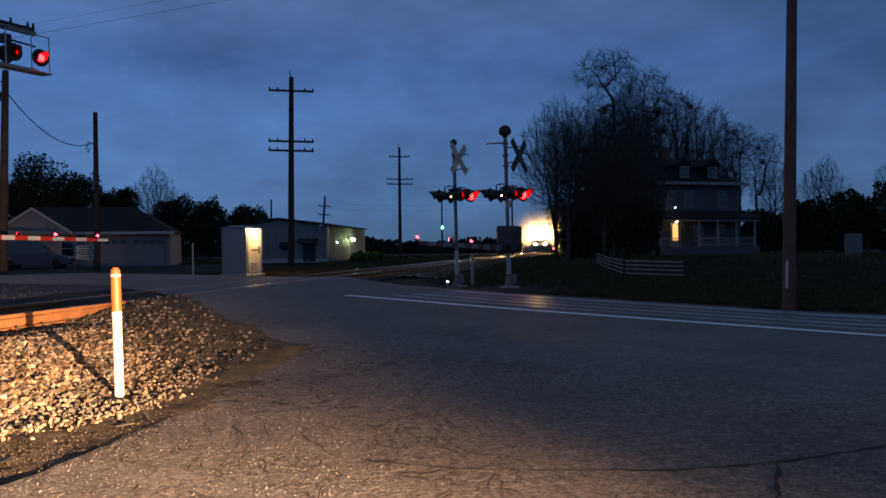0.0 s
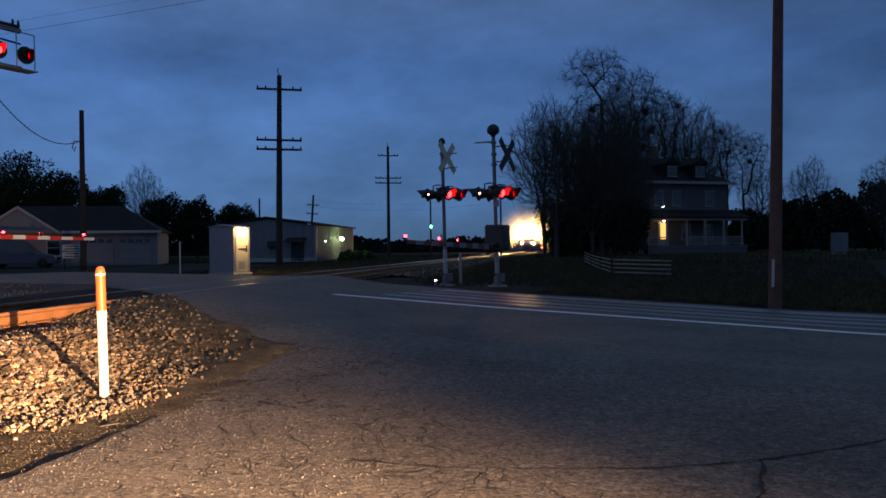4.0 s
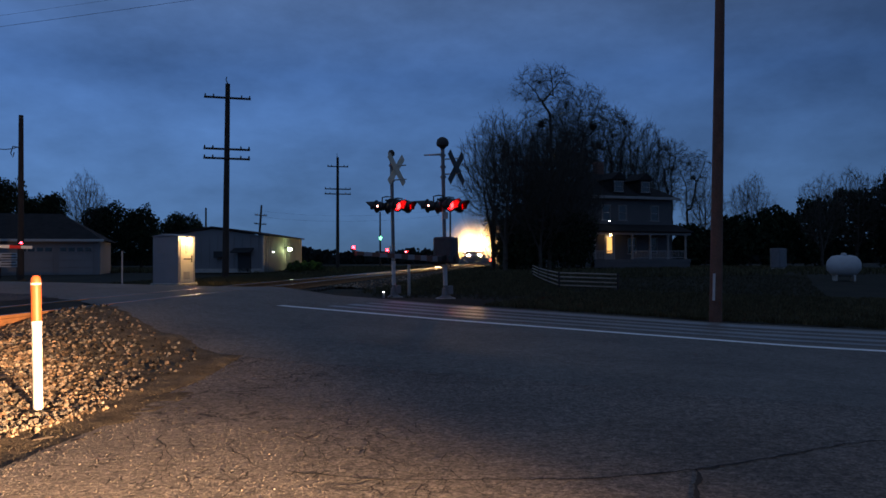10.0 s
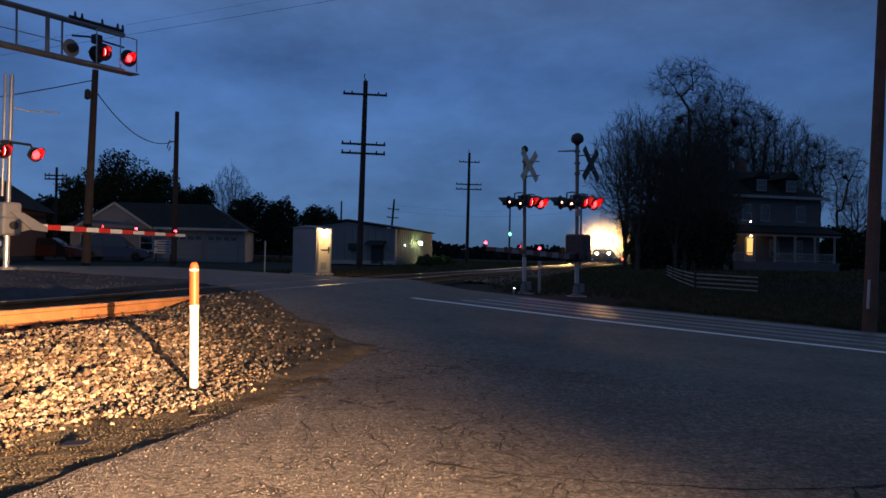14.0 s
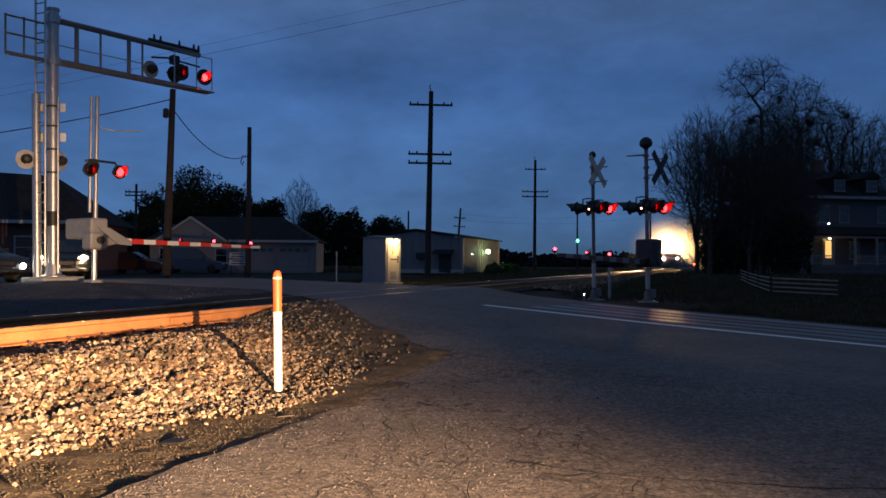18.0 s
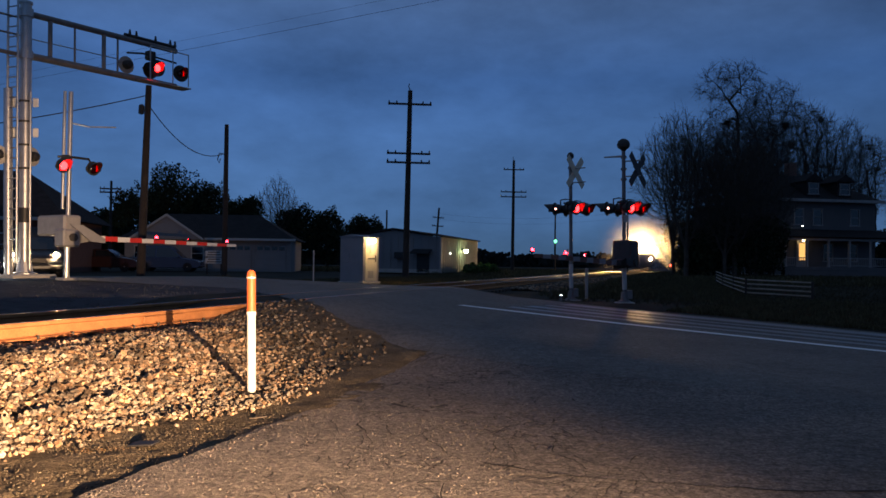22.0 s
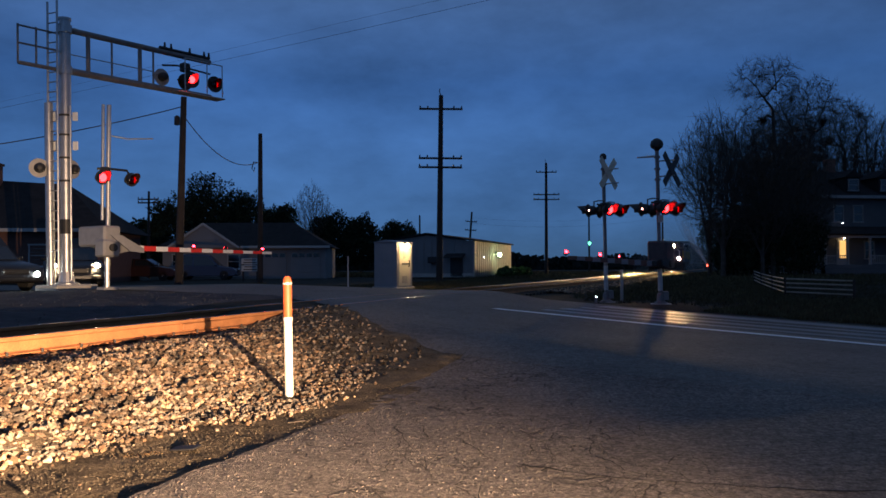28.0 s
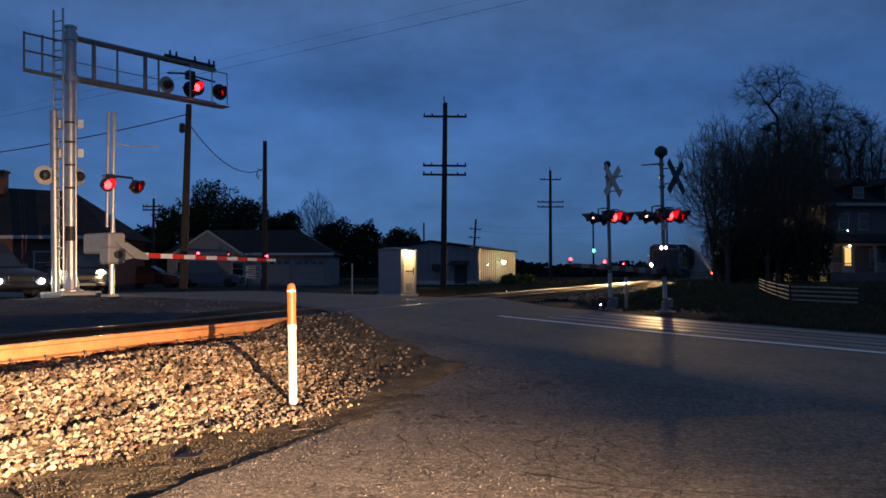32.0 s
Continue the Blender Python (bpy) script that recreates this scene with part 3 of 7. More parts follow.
line_strip("edge_line", 14.62, -9.6, 34, 0.28, "worn white painted line along the road")


for n_, w_ in ((15.7, 0.35), (16.6, 0.5), (17.5, 0.3), (18.6, 0.7)):
    line_strip("wheel_track", n_, -9, 24, w_, "smooth worn wheel track on the road", M_WORN, 0.023)


def crack(pts, width):
    """A jagged open crack in the asphalt, as a thin dark groove."""
    me = Mesh()
    fine = []
    for (x0, y0), (x1, y1) in zip(pts, pts[1:]):
        k = max(2, int(math.hypot(x1 - x0, y1 - y0) / 0.05))
        for i in range(k):
            t = i / k
            x, y = x0 + (x1 - x0) * t, y0 + (y1 - y0) * t
            fine.append((x + noise.noise((x * 9, y * 9, 2)) * 0.03, y + noise.noise((x * 9, y * 9, 9)) * 0.03))
    for i in range(len(fine) - 1):
        (x0, y0), (x1, y1) = fine[i], fine[i + 1]
        d = Vector((x1 - x0, y1 - y0)).normalized()
        w0, w1 = [width * (0.25 + 1.1 * abs(noise.noise((fine[j][0] * 4, fine[j][1] * 4, 5)))) for j in (i, i + 1)]
        q = [(x0 - d.y * w0, y0 + d.x * w0), (x0 + d.y * w0, y0 - d.x * w0), (x1 + d.y * w1, y1 - d.x * w1), (x1 - d.y * w1, y1 + d.x * w1)]
        me.add([(a, b, ground_z(a, b) + 0.017) for a, b in q], [(0, 1, 2, 3)])
    return part("crack", me, M_CRACK, bpy.data.objects["pavement"])


rc = random.Random(5)
crack([(2.3, 3.6), (2.95, 4.62), (3.5, 4.75), (4.4, 5.0), (5.6, 5.1)], 0.018)
crack([(2.95, 4.62), (2.2, 4.6), (1.5, 4.75), (0.95, 4.9), (0.4, 5.25)], 0.014)
# a net of cracks, longer along the drive than across it
CELL_X, CELL_Y = 0.23, 0.46


def knot(i, j):
    r = random.Random(i * 131 + j * 17 + 5)
    return (-1.15 + (i + 0.5 * (j % 2) + r.uniform(-0.34, 0.34)) * CELL_X, 3.7 + (j + r.uniform(-0.3, 0.3)) * CELL_Y)


for i in range(13):
    for j in range(11):
        p0 = knot(i, j)
        worn = 1.0 - step(p0[1] + 0.9 * abs(p0[0] - 0.2), 5.6, 8.6)
        for di, dj, odds in ((0, 1, 0.78), (-1 if j % 2 == 0 else 1, 1, 0.28), (1, 0, 0.46)):
            if rc.random() > odds * (0.25 + 0.75 * worn):
                continue
            p1 = knot(i + di, j + dj)
            k0 = rc.choice(((0.0, 1.0), (0.0, 0.7), (0.25, 1.0)))
            q = [(p0[0] + (p1[0] - p0[0]) * t, p0[1] + (p1[1] - p0[1]) * t) for t in k0]
            bend = ((q[0][0] + q[1][0]) / 2 + rc.uniform(-0.06, 0.06), (q[0][1] + q[1][1]) / 2 + rc.uniform(-0.05, 0.05))
            crack([q[0], bend, q[1]], rc.choice((0.003, 0.004, 0.006, 0.008)))

# ---- railway track ----
def rail_mesh(a0, a1, s, step_m=2.0):
    prof = [(-0.075, 0), (0.075, 0), (0.075, 0.012), (0.012, 0.03), (0.010, 0.13), (0.036, 0.145), (0.036, 0.178), (0.028, 0.186), (-0.028, 0.186), (-0.036, 0.178), (-0.036, 0.145), (-0.010, 0.13), (-0.012, 0.03), (-0.075, 0.012)]
    k = len(prof)
    n = max(2, int((a1 - a0) / step_m))
    body, top = Mesh(), Mesh()
    for i in range(n + 1):
        a = a0 + (a1 - a0) * i / n
        cant = 0.022 * (1 - step(a, 4, 9)) if s < 0 else 0.0
        body.v += [tuple(tr(a, s + dx, RAIL_Z - 0.188 + dz - cant)) for dx, dz in prof]
        top.v += [tuple(tr(a, s + dx, RAIL_Z - cant)) for dx in (-0.027, 0.027)]
        if i:
            b = (i - 1) * k
            body.f += [(b + j, b + (j + 1) % k, b + k + (j + 1) % k, b + k + j) for j in range(k)]
            top.f.append((2 * i - 2, 2 * i - 1, 2 * i + 1, 2 * i))
    return body, top


track = thing("railway_track", pose(0, 0, 0), "rusty railway track on stone ballast crossing the road", "railway track", kind="structure")
for s in (-0.7175, 0.7175):
    body, top = rail_mesh(-14, 420, s)
    r = part("rail", body, M_RAIL, track, "rusty steel rail")
    part("rail_head", top, M_RAILTOP, r, "polished running surface")
    side = Mesh()
    cant = 0.0
    prof = [(-0.043, -0.046), (-0.037, -0.026), (-0.033, -0.013), (-0.028, 0.0005), (0.028, 0.0005), (0.033, -0.013), (0.037, -0.026), (0.043, -0.046), (0.0135, -0.056)]
    for i in range(101):
        side.v += [tuple(tr(22.5 + i * 1.6, s + dx, RAIL_Z + dz - cant)) for dx, dz in prof]
        if i:
            side.f += [(9 * i - 9 + k, 9 * i - 8 + k, 9 * i + 1 + k, 9 * i + k) for k in range(8)]
    part("rail_face", side, M_RAILSIDE, r, "worn bright faces of the rail head")
tie_m = Mesh().box((0, 0, 0), (2.55, 0.23, 0.17), None, 0.012)
plate_m = Mesh().box((0, 0, 0), (0.30, 0.18, 0.018), None, 0.004)
spike_m = Mesh().tube((0, 0, 0), (0, 0, 0.045), 0.012, 0.016, 6)
tie0 = plate0 = spike0 = None
heading = math.degrees(math.atan2(R2D.y, R2D.x))
rt = random.Random(3)
for i in range(210):
    a = -12 + i * 0.52
    mid = tr(a, 0)
    n = N2.x * mid.x + N2.y * mid.y
    if 10.6 < n < 20.2:
        continue
    m = pose(mid.x, mid.y, RAIL_Z - 0.188 - 0.018 - 0.085 - rt.uniform(0, 0.006), 0, rt.uniform(-0.4, 0.4), heading + rt.uniform(-1.2, 1.2))
    if tie0 is None:
        tie0 = part("tie", tie_m, M_TIE, track)
    o = tie0 if i == 0 else new("tie", tie0.data)
    o.parent, o.matrix_local = track, m
    if a > 12:
        continue
    for s in (-0.7175, 0.7175):
        if plate0 is None:
            plate0 = part("tie_plate", plate_m, M_RAIL, track)
            q = plate0
        else:
            q = new("tie_plate", plate0.data)
            q.parent = track
        p = tr(a, s)
        q.matrix_local = pose(p.x, p.y, RAIL_Z - 0.188 - 0.009, 0, 0, heading)
        for ds in (-0.095, 0.095):
            if spike0 is None:
                spike0 = part("spike", spike_m, M_STEEL, track)
                q = spike0
            else:
                q = new("spike", spike0.data)
                q.parent = track
            p = tr(a + rt.uniform(-0.05, 0.05), s + ds)
            q.matrix_local = pose(p.x, p.y, RAIL_Z - 0.19, 0, 0, heading)
# rail joint with two bars on the near rail
j = Mesh().box(tuple(tr(3.3, 0.7175 + 0.028, RAIL_Z - 0.10)), (0.04, 0.9, 0.085), pose(0, 0, 0, 0, 0, heading), 0.008)
part("joint_bar", j, M_RAIL, track, "rusty joint bar")


def bed_z(s, a):
    """Height of the near ballast: a slope with a low, broken ridge along it."""
    z = lerp(s, bed_prof)
    d = s - lerp(a, [(-0.7, 3.18), (0.3, 2.90), (2.0, 2.86)])
    high = 0.042 * max(0.0, 0.55 + 1.3 * noise.noise((a * 1.3, 2.0, 3.0))) * (1 - step(a, 1.2, 2.4))
    return z + high * (math.exp(-(d / 0.10) ** 2) - 0.8 * math.exp(-((d + 0.20) / 0.10) ** 2))


def near_point(a, s):
    p = tr(a, s)
    return (p.x, p.y, bed_z(s, a) + noise.noise((a * 0.7, s, 0)) * 0.02)


def bed_point(a, k):
    """Top and flanks of the far ballast."""
    p = tr(a, k[0])
    return (p.x, p.y, k[1] + noise.noise((a * 0.7, k[0], 0)) * 0.02)


bed_prof = [(-3.6, 0.16), (-1.9, 0.345), (-1.2, 0.365), (1.2, 0.345), (1.75, 0.37), (2.3, 0.29), (2.8, 0.165), (3.2, 0.115), (3.6, 0.032), (3.8, 0.0), (4.0, -0.01), (4.7, -0.04)]
tagged(sheet("ballast_bed", list(np.arange(-14, -4, 0.5)) + list(np.arange(-4, 4, 0.1)) + list(np.arange(4, 9.6, 0.5)), [-3.6, -1.9, -1.2, 1.2, 1.75, 2.0, 2.3] + [2.4 + 0.05 * i for i in range(21)] + [3.6, 4.0, 4.7], near_point, M_DIRT), "dusty bed of the ballast under the track", "ballast", kind="structure")
bed_far = [(-3.6, 0.2), (-1.9, 0.345), (-1.2, 0.365), (1.2, 0.365), (1.9, 0.345), (3.8, 0.0)]
tagged(sheet("ballast_bed", [23.0 + i * 1.5 for i in range(60)] + [115 + i * 10 for i in range(31)], bed_far, bed_point, M_OILY), "ballast bed of the track beyond the road", "ballast", kind="structure")


def corner_point(k, j):
    """Bare dirt between the ballast and the road's edge, thinning out over the paving."""
    s = 0.8 + k * 3.72
    n = 5.0 + j * (near_edge(s) + 0.12 + wob(s, 7.0) * 0.5 - 5.0)
    u = (s - S0 - n * N2.dot(R2D)) / UR
    p = rd(u, n)
    rim = max(step(j, 0.90, 1.0), step(k, 0.94, 1.0))
    rough = 0.020 * noise.noise((p.x * 1.5, p.y * 1.5, 4)) + 0.010 * noise.noise((p.x * 9, p.y * 9, 4))
    return (p.x, p.y, ground_z(p.x, p.y) + 0.012 + 0.024 * step(n, 5.6, 7.2) * (1 - rim) - 0.010 * rim + rough)


tagged(sheet("bare_dirt", [i / 50 for i in range(51)], [i / 110 for i in range(111)], corner_point, M_SOIL), "bare brown dirt between ballast and road", "dirt", kind="structure")



def strip_point(a, k):
    s = 3.45 + k * 1.35
    p = tr(a, s)
    rough = 0.012 * noise.noise((p.x * 3.0, p.y * 3.0, 9)) + 0.007 * noise.noise((p.x * 11, p.y * 11, 9))
    return (p.x, p.y, ground_z(p.x, p.y) + 0.012 + rough - 0.06 * step(k, 0.92, 1.0) - 0.05 * step(a, 1.6, 2.6))


tagged(sheet("dirt_strip", list(np.arange(-6, 2.7, 0.04)), [i / 36 for i in range(37)], strip_point, M_SOIL), "brown dirt strip between ballast and pavement", "dirt", kind="structure")

STONES = []
for i in range(14):
    rs = random.Random(50 + i)
    vs = []
    for x in (-1, 1):
        for y in (-1, 1):
            for z in (-1, 1):
                k = 1 / math.sqrt(3) * rs.uniform(0.75, 1.25)
                vs.append((x * k * rs.uniform(0.8, 1.3), y * k * rs.uniform(0.8, 1.2), z * k * rs.uniform(0.55, 1.0)))
    STONES.append(vs)
CUBE_F = [(0, 1, 3, 2), (4, 6, 7, 5), (0, 4, 5, 1), (2, 3, 7, 6), (0, 2, 6, 4), (1, 5, 7, 3)]


def scatter(name, count, seed, pick, size, label):
    """Loose stones, each with its own faces, in one heap."""
    rs = random.Random(seed)
    me = Mesh()
    for i in range(count):
        q = pick(rs)
        if q is None:
            continue
        x, y, z = q
        r = rs.uniform(*size) * (lerp(track_s(x, y), [(2.9, 1.0), (3.5, 0.80), (3.9, 0.55)]) * (0.45 + 0.55 * thin_out(x, y)) if name == "ballast_stones" and track_s(x, y) > 0.8 and y < 20 else 1.0) * (1.35 if rs.random() < 0.08 else 1.0)
        m = Euler((rs.uniform(-0.7, 0.7), rs.uniform(-0.7, 0.7), rs.uniform(0, 6.28))).to_matrix() * r
        me.add([Vector((x, y, z)) + m @ Vector(p) for p in STONES[i % 14]], CUBE_F)
    return tagged(link(name, me, {"ballast_stones": M_STONE, "asphalt_grit": M_GRIT, "yard_gravel": M_GRAVEL, "dimmed_stones": M_DIMSTONE}.get(name, M_FINES)), label, "ballast", kind="stuff")


def thin_out(x, y):
    """1 on the bed, falling towards the road's edge."""
    gap = near_edge(track_s(x, y)) - (N2.x * x + N2.y * y)
    return step(gap, 0.3, 3.7)


def foot_s(a):
    """How far the stones reach from the track."""
    return lerp(a, [(-3.2, 3.52), (-1.9, 3.62), (-1.4, 3.75), (-0.87, 3.80), (-0.42, 4.08), (0.2, 4.22), (1.5, 4.07), (2.6, 3.90)]) + noise.noise((a * 1.3, 0, 5)) * 0.10


def near_bed(rs, ends=False):
    a = rs.uniform(1.0, 11.5) if ends else rs.uniform(-3.5, 11.5)
    s = rs.uniform(0.84, 4.35)
    if s > foot_s(a) + rs.gauss(0, 0.07) and rs.random() < 0.985:
        return None
    p = tr(a, s)
    n = N2.x * p.x + N2.y * p.y
    full = thin_out(p.x, p.y)
    if n > near_edge(s) - 0.2 + wob(s, 2) or rs.random() > 0.10 + 0.90 * full:
        return None
    if ends != (rs.random() > step(full, 0.35, 1.0)):
        return None
    if math.hypot((p.x + 1.53) * 1.3, p.y - 7.66) < 0.19:
        return None
    heap = max(0.0, 0.05 * noise.noise((a * 0.9, s * 1.8, 7)))
    return p.x, p.y, max(bed_z(s, a), ground_z(p.x, p.y) + 0.025 + 0.014 * (1 - full)) + heap * full + rs.uniform(-0.008, 0.014)


# the stones at the foot of the slope, one by one
bed_ob = bpy.data.objects["ballast_bed"]
rs_ = random.Random(77)
for k, vs in enumerate(STONES):
    base = part("ballast_stone", Mesh().add([Vector(q) * 0.028 for q in vs], CUBE_F), M_STONE, bed_ob)
    for j in range(21):
        a_ = rs_.uniform(-2.9, 0.9)
        s_ = foot_s(a_) - 0.05 - 0.8 * rs_.random()
        q = tr(a_, s_)
        if math.hypot(q.x + 1.53, q.y - 7.70) < 0.2:
            q = tr(a_ - 0.6, s_)
        o = base if j == 0 else new("ballast_stone", base.data)
        o.parent = bed_ob
        o.matrix_local = pose(q.x, q.y, max(bed_z(s_, a_), ground_z(q.x, q.y) + 0.02) + rs_.uniform(0.006, 0.02), rs_.uniform(-30, 30), rs_.uniform(-30, 30), rs_.uniform(0, 360))
scatter("ballast_stones", 38000, 1, near_bed, (0.011, 0.040), "tan broken ballast stones sloping beside the rail")
scatter("dimmed_stones", 20000, 31, lambda rs: near_bed(rs, True), (0.009, 0.030), "grey ballast stones sinking into soil by the road, darkened as if less lit")


def shoulder_point(a, k):
    p = tr(a, -1.75 - 9.5 * k)
    return (p.x, p.y, ground_z(p.x, p.y) + 0.016 + 0.02 * noise.noise((p.x * 1.3, p.y * 1.3, 6)) - (0.05 if k in (0, 1) else 0.0))


tagged(sheet("gravel_shoulder", list(np.arange(-12, 11.3, 0.4)), [i / 24 for i in range(25)], shoulder_point, M_GRAVEL), "grey gravel shoulder beyond the track", "gravel", kind="structure")


def yard(rs):
    a, s = rs.uniform(-4, 11.2), -2.0 - 8.5 * rs.random() ** 1.3
    p = tr(a, s)
    return p.x, p.y, ground_z(p.x, p.y) + 0.02 + rs.uniform(-0.01, 0.012)


scatter("yard_gravel", 2500, 21, yard, (0.006, 0.015), "loose grey stones on the gravel shoulder")


def inner_bed(rs):
    a, s = rs.uniform(-5, 9.6), rs.choice((rs.uniform(-0.6, 0.6), rs.uniform(-3.2, -0.85)))
    p = tr(a, s)
    return p.x, p.y, bed_z(s, a) + rs.uniform(-0.02, 0.01)


scatter("ballast_stones", 4200, 2, inner_bed, (0.025, 0.045), "dark ballast stones between the rails and ties")


def far_bed(rs):
    a, s = 23 + 50 * rs.random() ** 1.6, rs.uniform(-2.6, 3.4)
    if abs(abs(s) - 0.72) < 0.12:
        return None
    p = tr(a, s)
    return p.x, p.y, lerp(s, bed_far) + rs.uniform(-0.02, 0.015)


scatter("ballast_stones", 4200, 4, far_bed, (0.03, 0.055), "dark ballast stones beyond the road")


def grit(rs):
    n = rs.uniform(-1.5, 8.2)
    s = 4.35 + abs(rs.gauss(0, 0.4))
    u = (s + wob(n) - S0 - n * N2.dot(R2D)) / UR
    p = rd(u, n)
    return p.x, p.y, ground_z(p.x, p.y) + 0.014


scatter("loose_gravel", 420, 6, grit, (0.003, 0.008), "small loose stones strewn on the pavement's edge")


def grain(rs):
    n = rs.uniform(0.5, 5.5)
    d = 2.2 * rs.random() ** 1.5
    if noise.noise((n * 1.1, d * 1.1, 8)) < rs.uniform(-0.5, 0.3):
        return None
    u0 = (edge_s(n) - S0 - n * N2.dot(R2D)) / UR
    p = rd(u0 + 0.06 + d, n)
    lip = 0.014 * (1 - step(n, 3.4, 5.4)) * (0.85 + 0.5 * noise.noise((n * 3.7, 3, 3))) * (1 - step(d + 0.06, 0.05, 1.6))
    return p.x, p.y, ground_z(p.x, p.y) + 0.0115 + lip


scatter("asphalt_grit", 6000, 16, grain, (0.003, 0.0075), "coarse grit standing out of the worn asphalt")


def fines(rs):
    a = -4.0 + 7.5 * rs.random() ** 1.4
    s = 4.0 + rs.gauss(0, 0.30)
    p = tr(a, s)
    n = N2.x * p.x + N2.y * p.y
    if s > 4.6 or n > near_edge(s) + 0.4:
        return None
    return p.x, p.y, max(bed_z(s, a), ground_z(p.x, p.y) + 0.012) + rs.uniform(0.0, 0.004)


def wedge(rs):
    s = rs.uniform(0.8, 4.5)
    n = near_edge(s) + rs.uniform(-2.6, 0.1)
    p = rd((s - S0 - n * N2.dot(R2D)) / UR, n)
    return p.x, p.y, ground_z(p.x, p.y) + 0.018


scatter("fine_gravel", 1500, 18, wedge, (0.003, 0.007), "scattered gravel on the bare soil by the road")
scatter("fine_gravel", 5000, 8, fines, (0.003, 0.008), "fine brown gravel at the foot of the ballast")


def tufts(name, count, seed, pick, height, label, material=None, broad=1.0):
    rs = random.Random(seed)
    me = Mesh()
    for i in range(count):
        x, y = pick(rs)
        z = ground_z(x, y) - 0.01
        for b in range(5):
            h, w = rs.uniform(*height), rs.uniform(0.004, 0.009) * broad
            t = rs.uniform(0, 6.28)
            dx, dy = math.cos(t), math.sin(t)
            lean = rs.uniform(0.1, 0.7) * h
            bx, by = x + rs.uniform(-0.05, 0.05) * broad, y + rs.uniform(-0.05, 0.05) * broad
            me.add([(bx - dy * w, by + dx * w, z), (bx + dy * w, by - dx * w, z), (bx + dx * lean, by + dy * lean, z + h)], [(0, 1, 2)])
    return tagged(link(name, me, material or M_GRASS), label, "grass", kind="stuff")


def verge(rs):
    n = rs.uniform(-1, 8.4)
    s = 4.16 + rs.gauss(0, 0.20)
    u = (s + wob(n) * 0.5 - S0 - n * N2.dot(R2D)) / UR
    p = rd(u, n)
    return p.x, p.y


def field(rs):
    u, n = rs.uniform(-7, 22), 20.3 + 14 * rs.random() ** 1.8
    p = rd(u, n)
    return p.x, p.y


M_FIELD = mat("short_field_grass", (0.080, 0.070, 0.038), 0.9, vary=0.4, scale=1.5, island=0.4, spec=0.1)
M_DRY = mat("dry_grass_blades", (0.105, 0.088, 0.040), 0.9, vary=0.4, scale=1.5, island=0.5, spec=0.1)
tufts("grass", 4200, 11, verge, (0.006, 0.022), "short dry grass along the pavement's edge", M_DRY)


def clump(rs):
    x, y, w, h = rs.choice(((-1.97, 5.44, 0.13, 0.07), (-1.97, 5.44, 0.13, 0.07), (-1.88, 5.85, 0.08, 0.08), (-0.77, 8.65, 0.10, 0.16)))
    return x + rs.gauss(0, w), y + rs.gauss(0, h)


def green_patch(rs):
    if rs.random() < 0.65:
        return -1.05 + rs.gauss(0, 0.15), 7.22 + rs.gauss(0, 0.16)
    return -0.45 + rs.gauss(0, 0.16), 9.35 + rs.gauss(0, 0.5)


M_WEED = mat("low_green_weeds", (0.095, 0.098, 0.036), 0.9, vary=0.4, scale=2, island=0.5, spec=0.1)
tufts("grass", 1500, 15, green_patch, (0.005, 0.020), "low yellow-green weeds at the end of the ballast", M_WEED)
M_STRAW = mat("dead_straw", (0.33, 0.195, 0.095), 0.9, vary=0.35, scale=2, island=0.4, spec=0.1)
tufts("grass", 4200, 13, clump, (0.006, 0.020), "flattened tan clumps of dead grass by the ballast", M_STRAW)


def far_field(rs):
    p = rd(rs.uniform(-24, 2), rs.uniform(22, 58))
    while abs(track_s(p.x, p.y)) < 3.3:
        p = rd(rs.uniform(-24, 2), rs.uniform(22, 58))
    return p.x, p.y


tufts("grass", 20000, 14, far_field, (0.05, 0.16), "dark rough weeds in the field behind the signals")


def shoulder(rs):
    while True:
        p = tr(rs.uniform(20, 75), rs.choice((-1, 1)) * rs.uniform(2.5, 10.0))
        if N2.x * p.x + N2.y * p.y > 20.4:
            return p.x, p.y


tufts("grass", 16000, 19, shoulder, (0.06, 0.18), "dark rough grass along the track beyond the road", M_FIELD, 2.2)


def beyond(rs):
    while True:
        x, y = rs.uniform(-26, 60), rs.uniform(46, 118)
        if abs(track_s(x, y)) > 3.6 and N2.x * x + N2.y * y > 50:
            return x, y


tufts("grass", 15000, 17, beyond, (0.14, 0.34), "dark standing weeds far down the line", M_FIELD, 6.0)
tufts("grass", 26000, 12, field, (0.05, 0.13), "dark rough grass beside the road", M_FIELD, 1.8)

# ---- delineator post ----
dp = thing("delineator_post", pose(-1.532, 7.82, 0.0, 0.0, -1.1, 0), "white plastic marker post with an orange sleeve in the ballast", "marker post")
part("post", Mesh().lathe([(0.041, -0.1), (0.041, 0.80)], pose(0, 0, 0), 20), M_POST_W, dp, "white plastic tube", True)
part("sleeve", Mesh().lathe([(0.043, 0.80), (0.043, 1.15), (0.037, 1.18), (0.022, 1.198), (0.0, 1.202)], pose(0, 0, 0), 20), M_POST_O, dp, "orange reflective sleeve with a rounded cap", True)
part("band", Mesh().lathe([(0.045, 0.765), (0.045, 0.80)], pose(0, 0, 0), 20), M_WHITE, dp, "pale reflective band", True)
part("band", Mesh().lathe([(0.045, 1.118), (0.045, 1.135)], pose(0, 0, 0), 20), M_WHITE, dp, "pale reflective band", True)
flat = thing("debris", pose(-1.83, 5.58, ground_z(-1.83, 5.58) + 0.030, 4, -6, -14), "dark flat scrap lying in the dry grass", "debris")
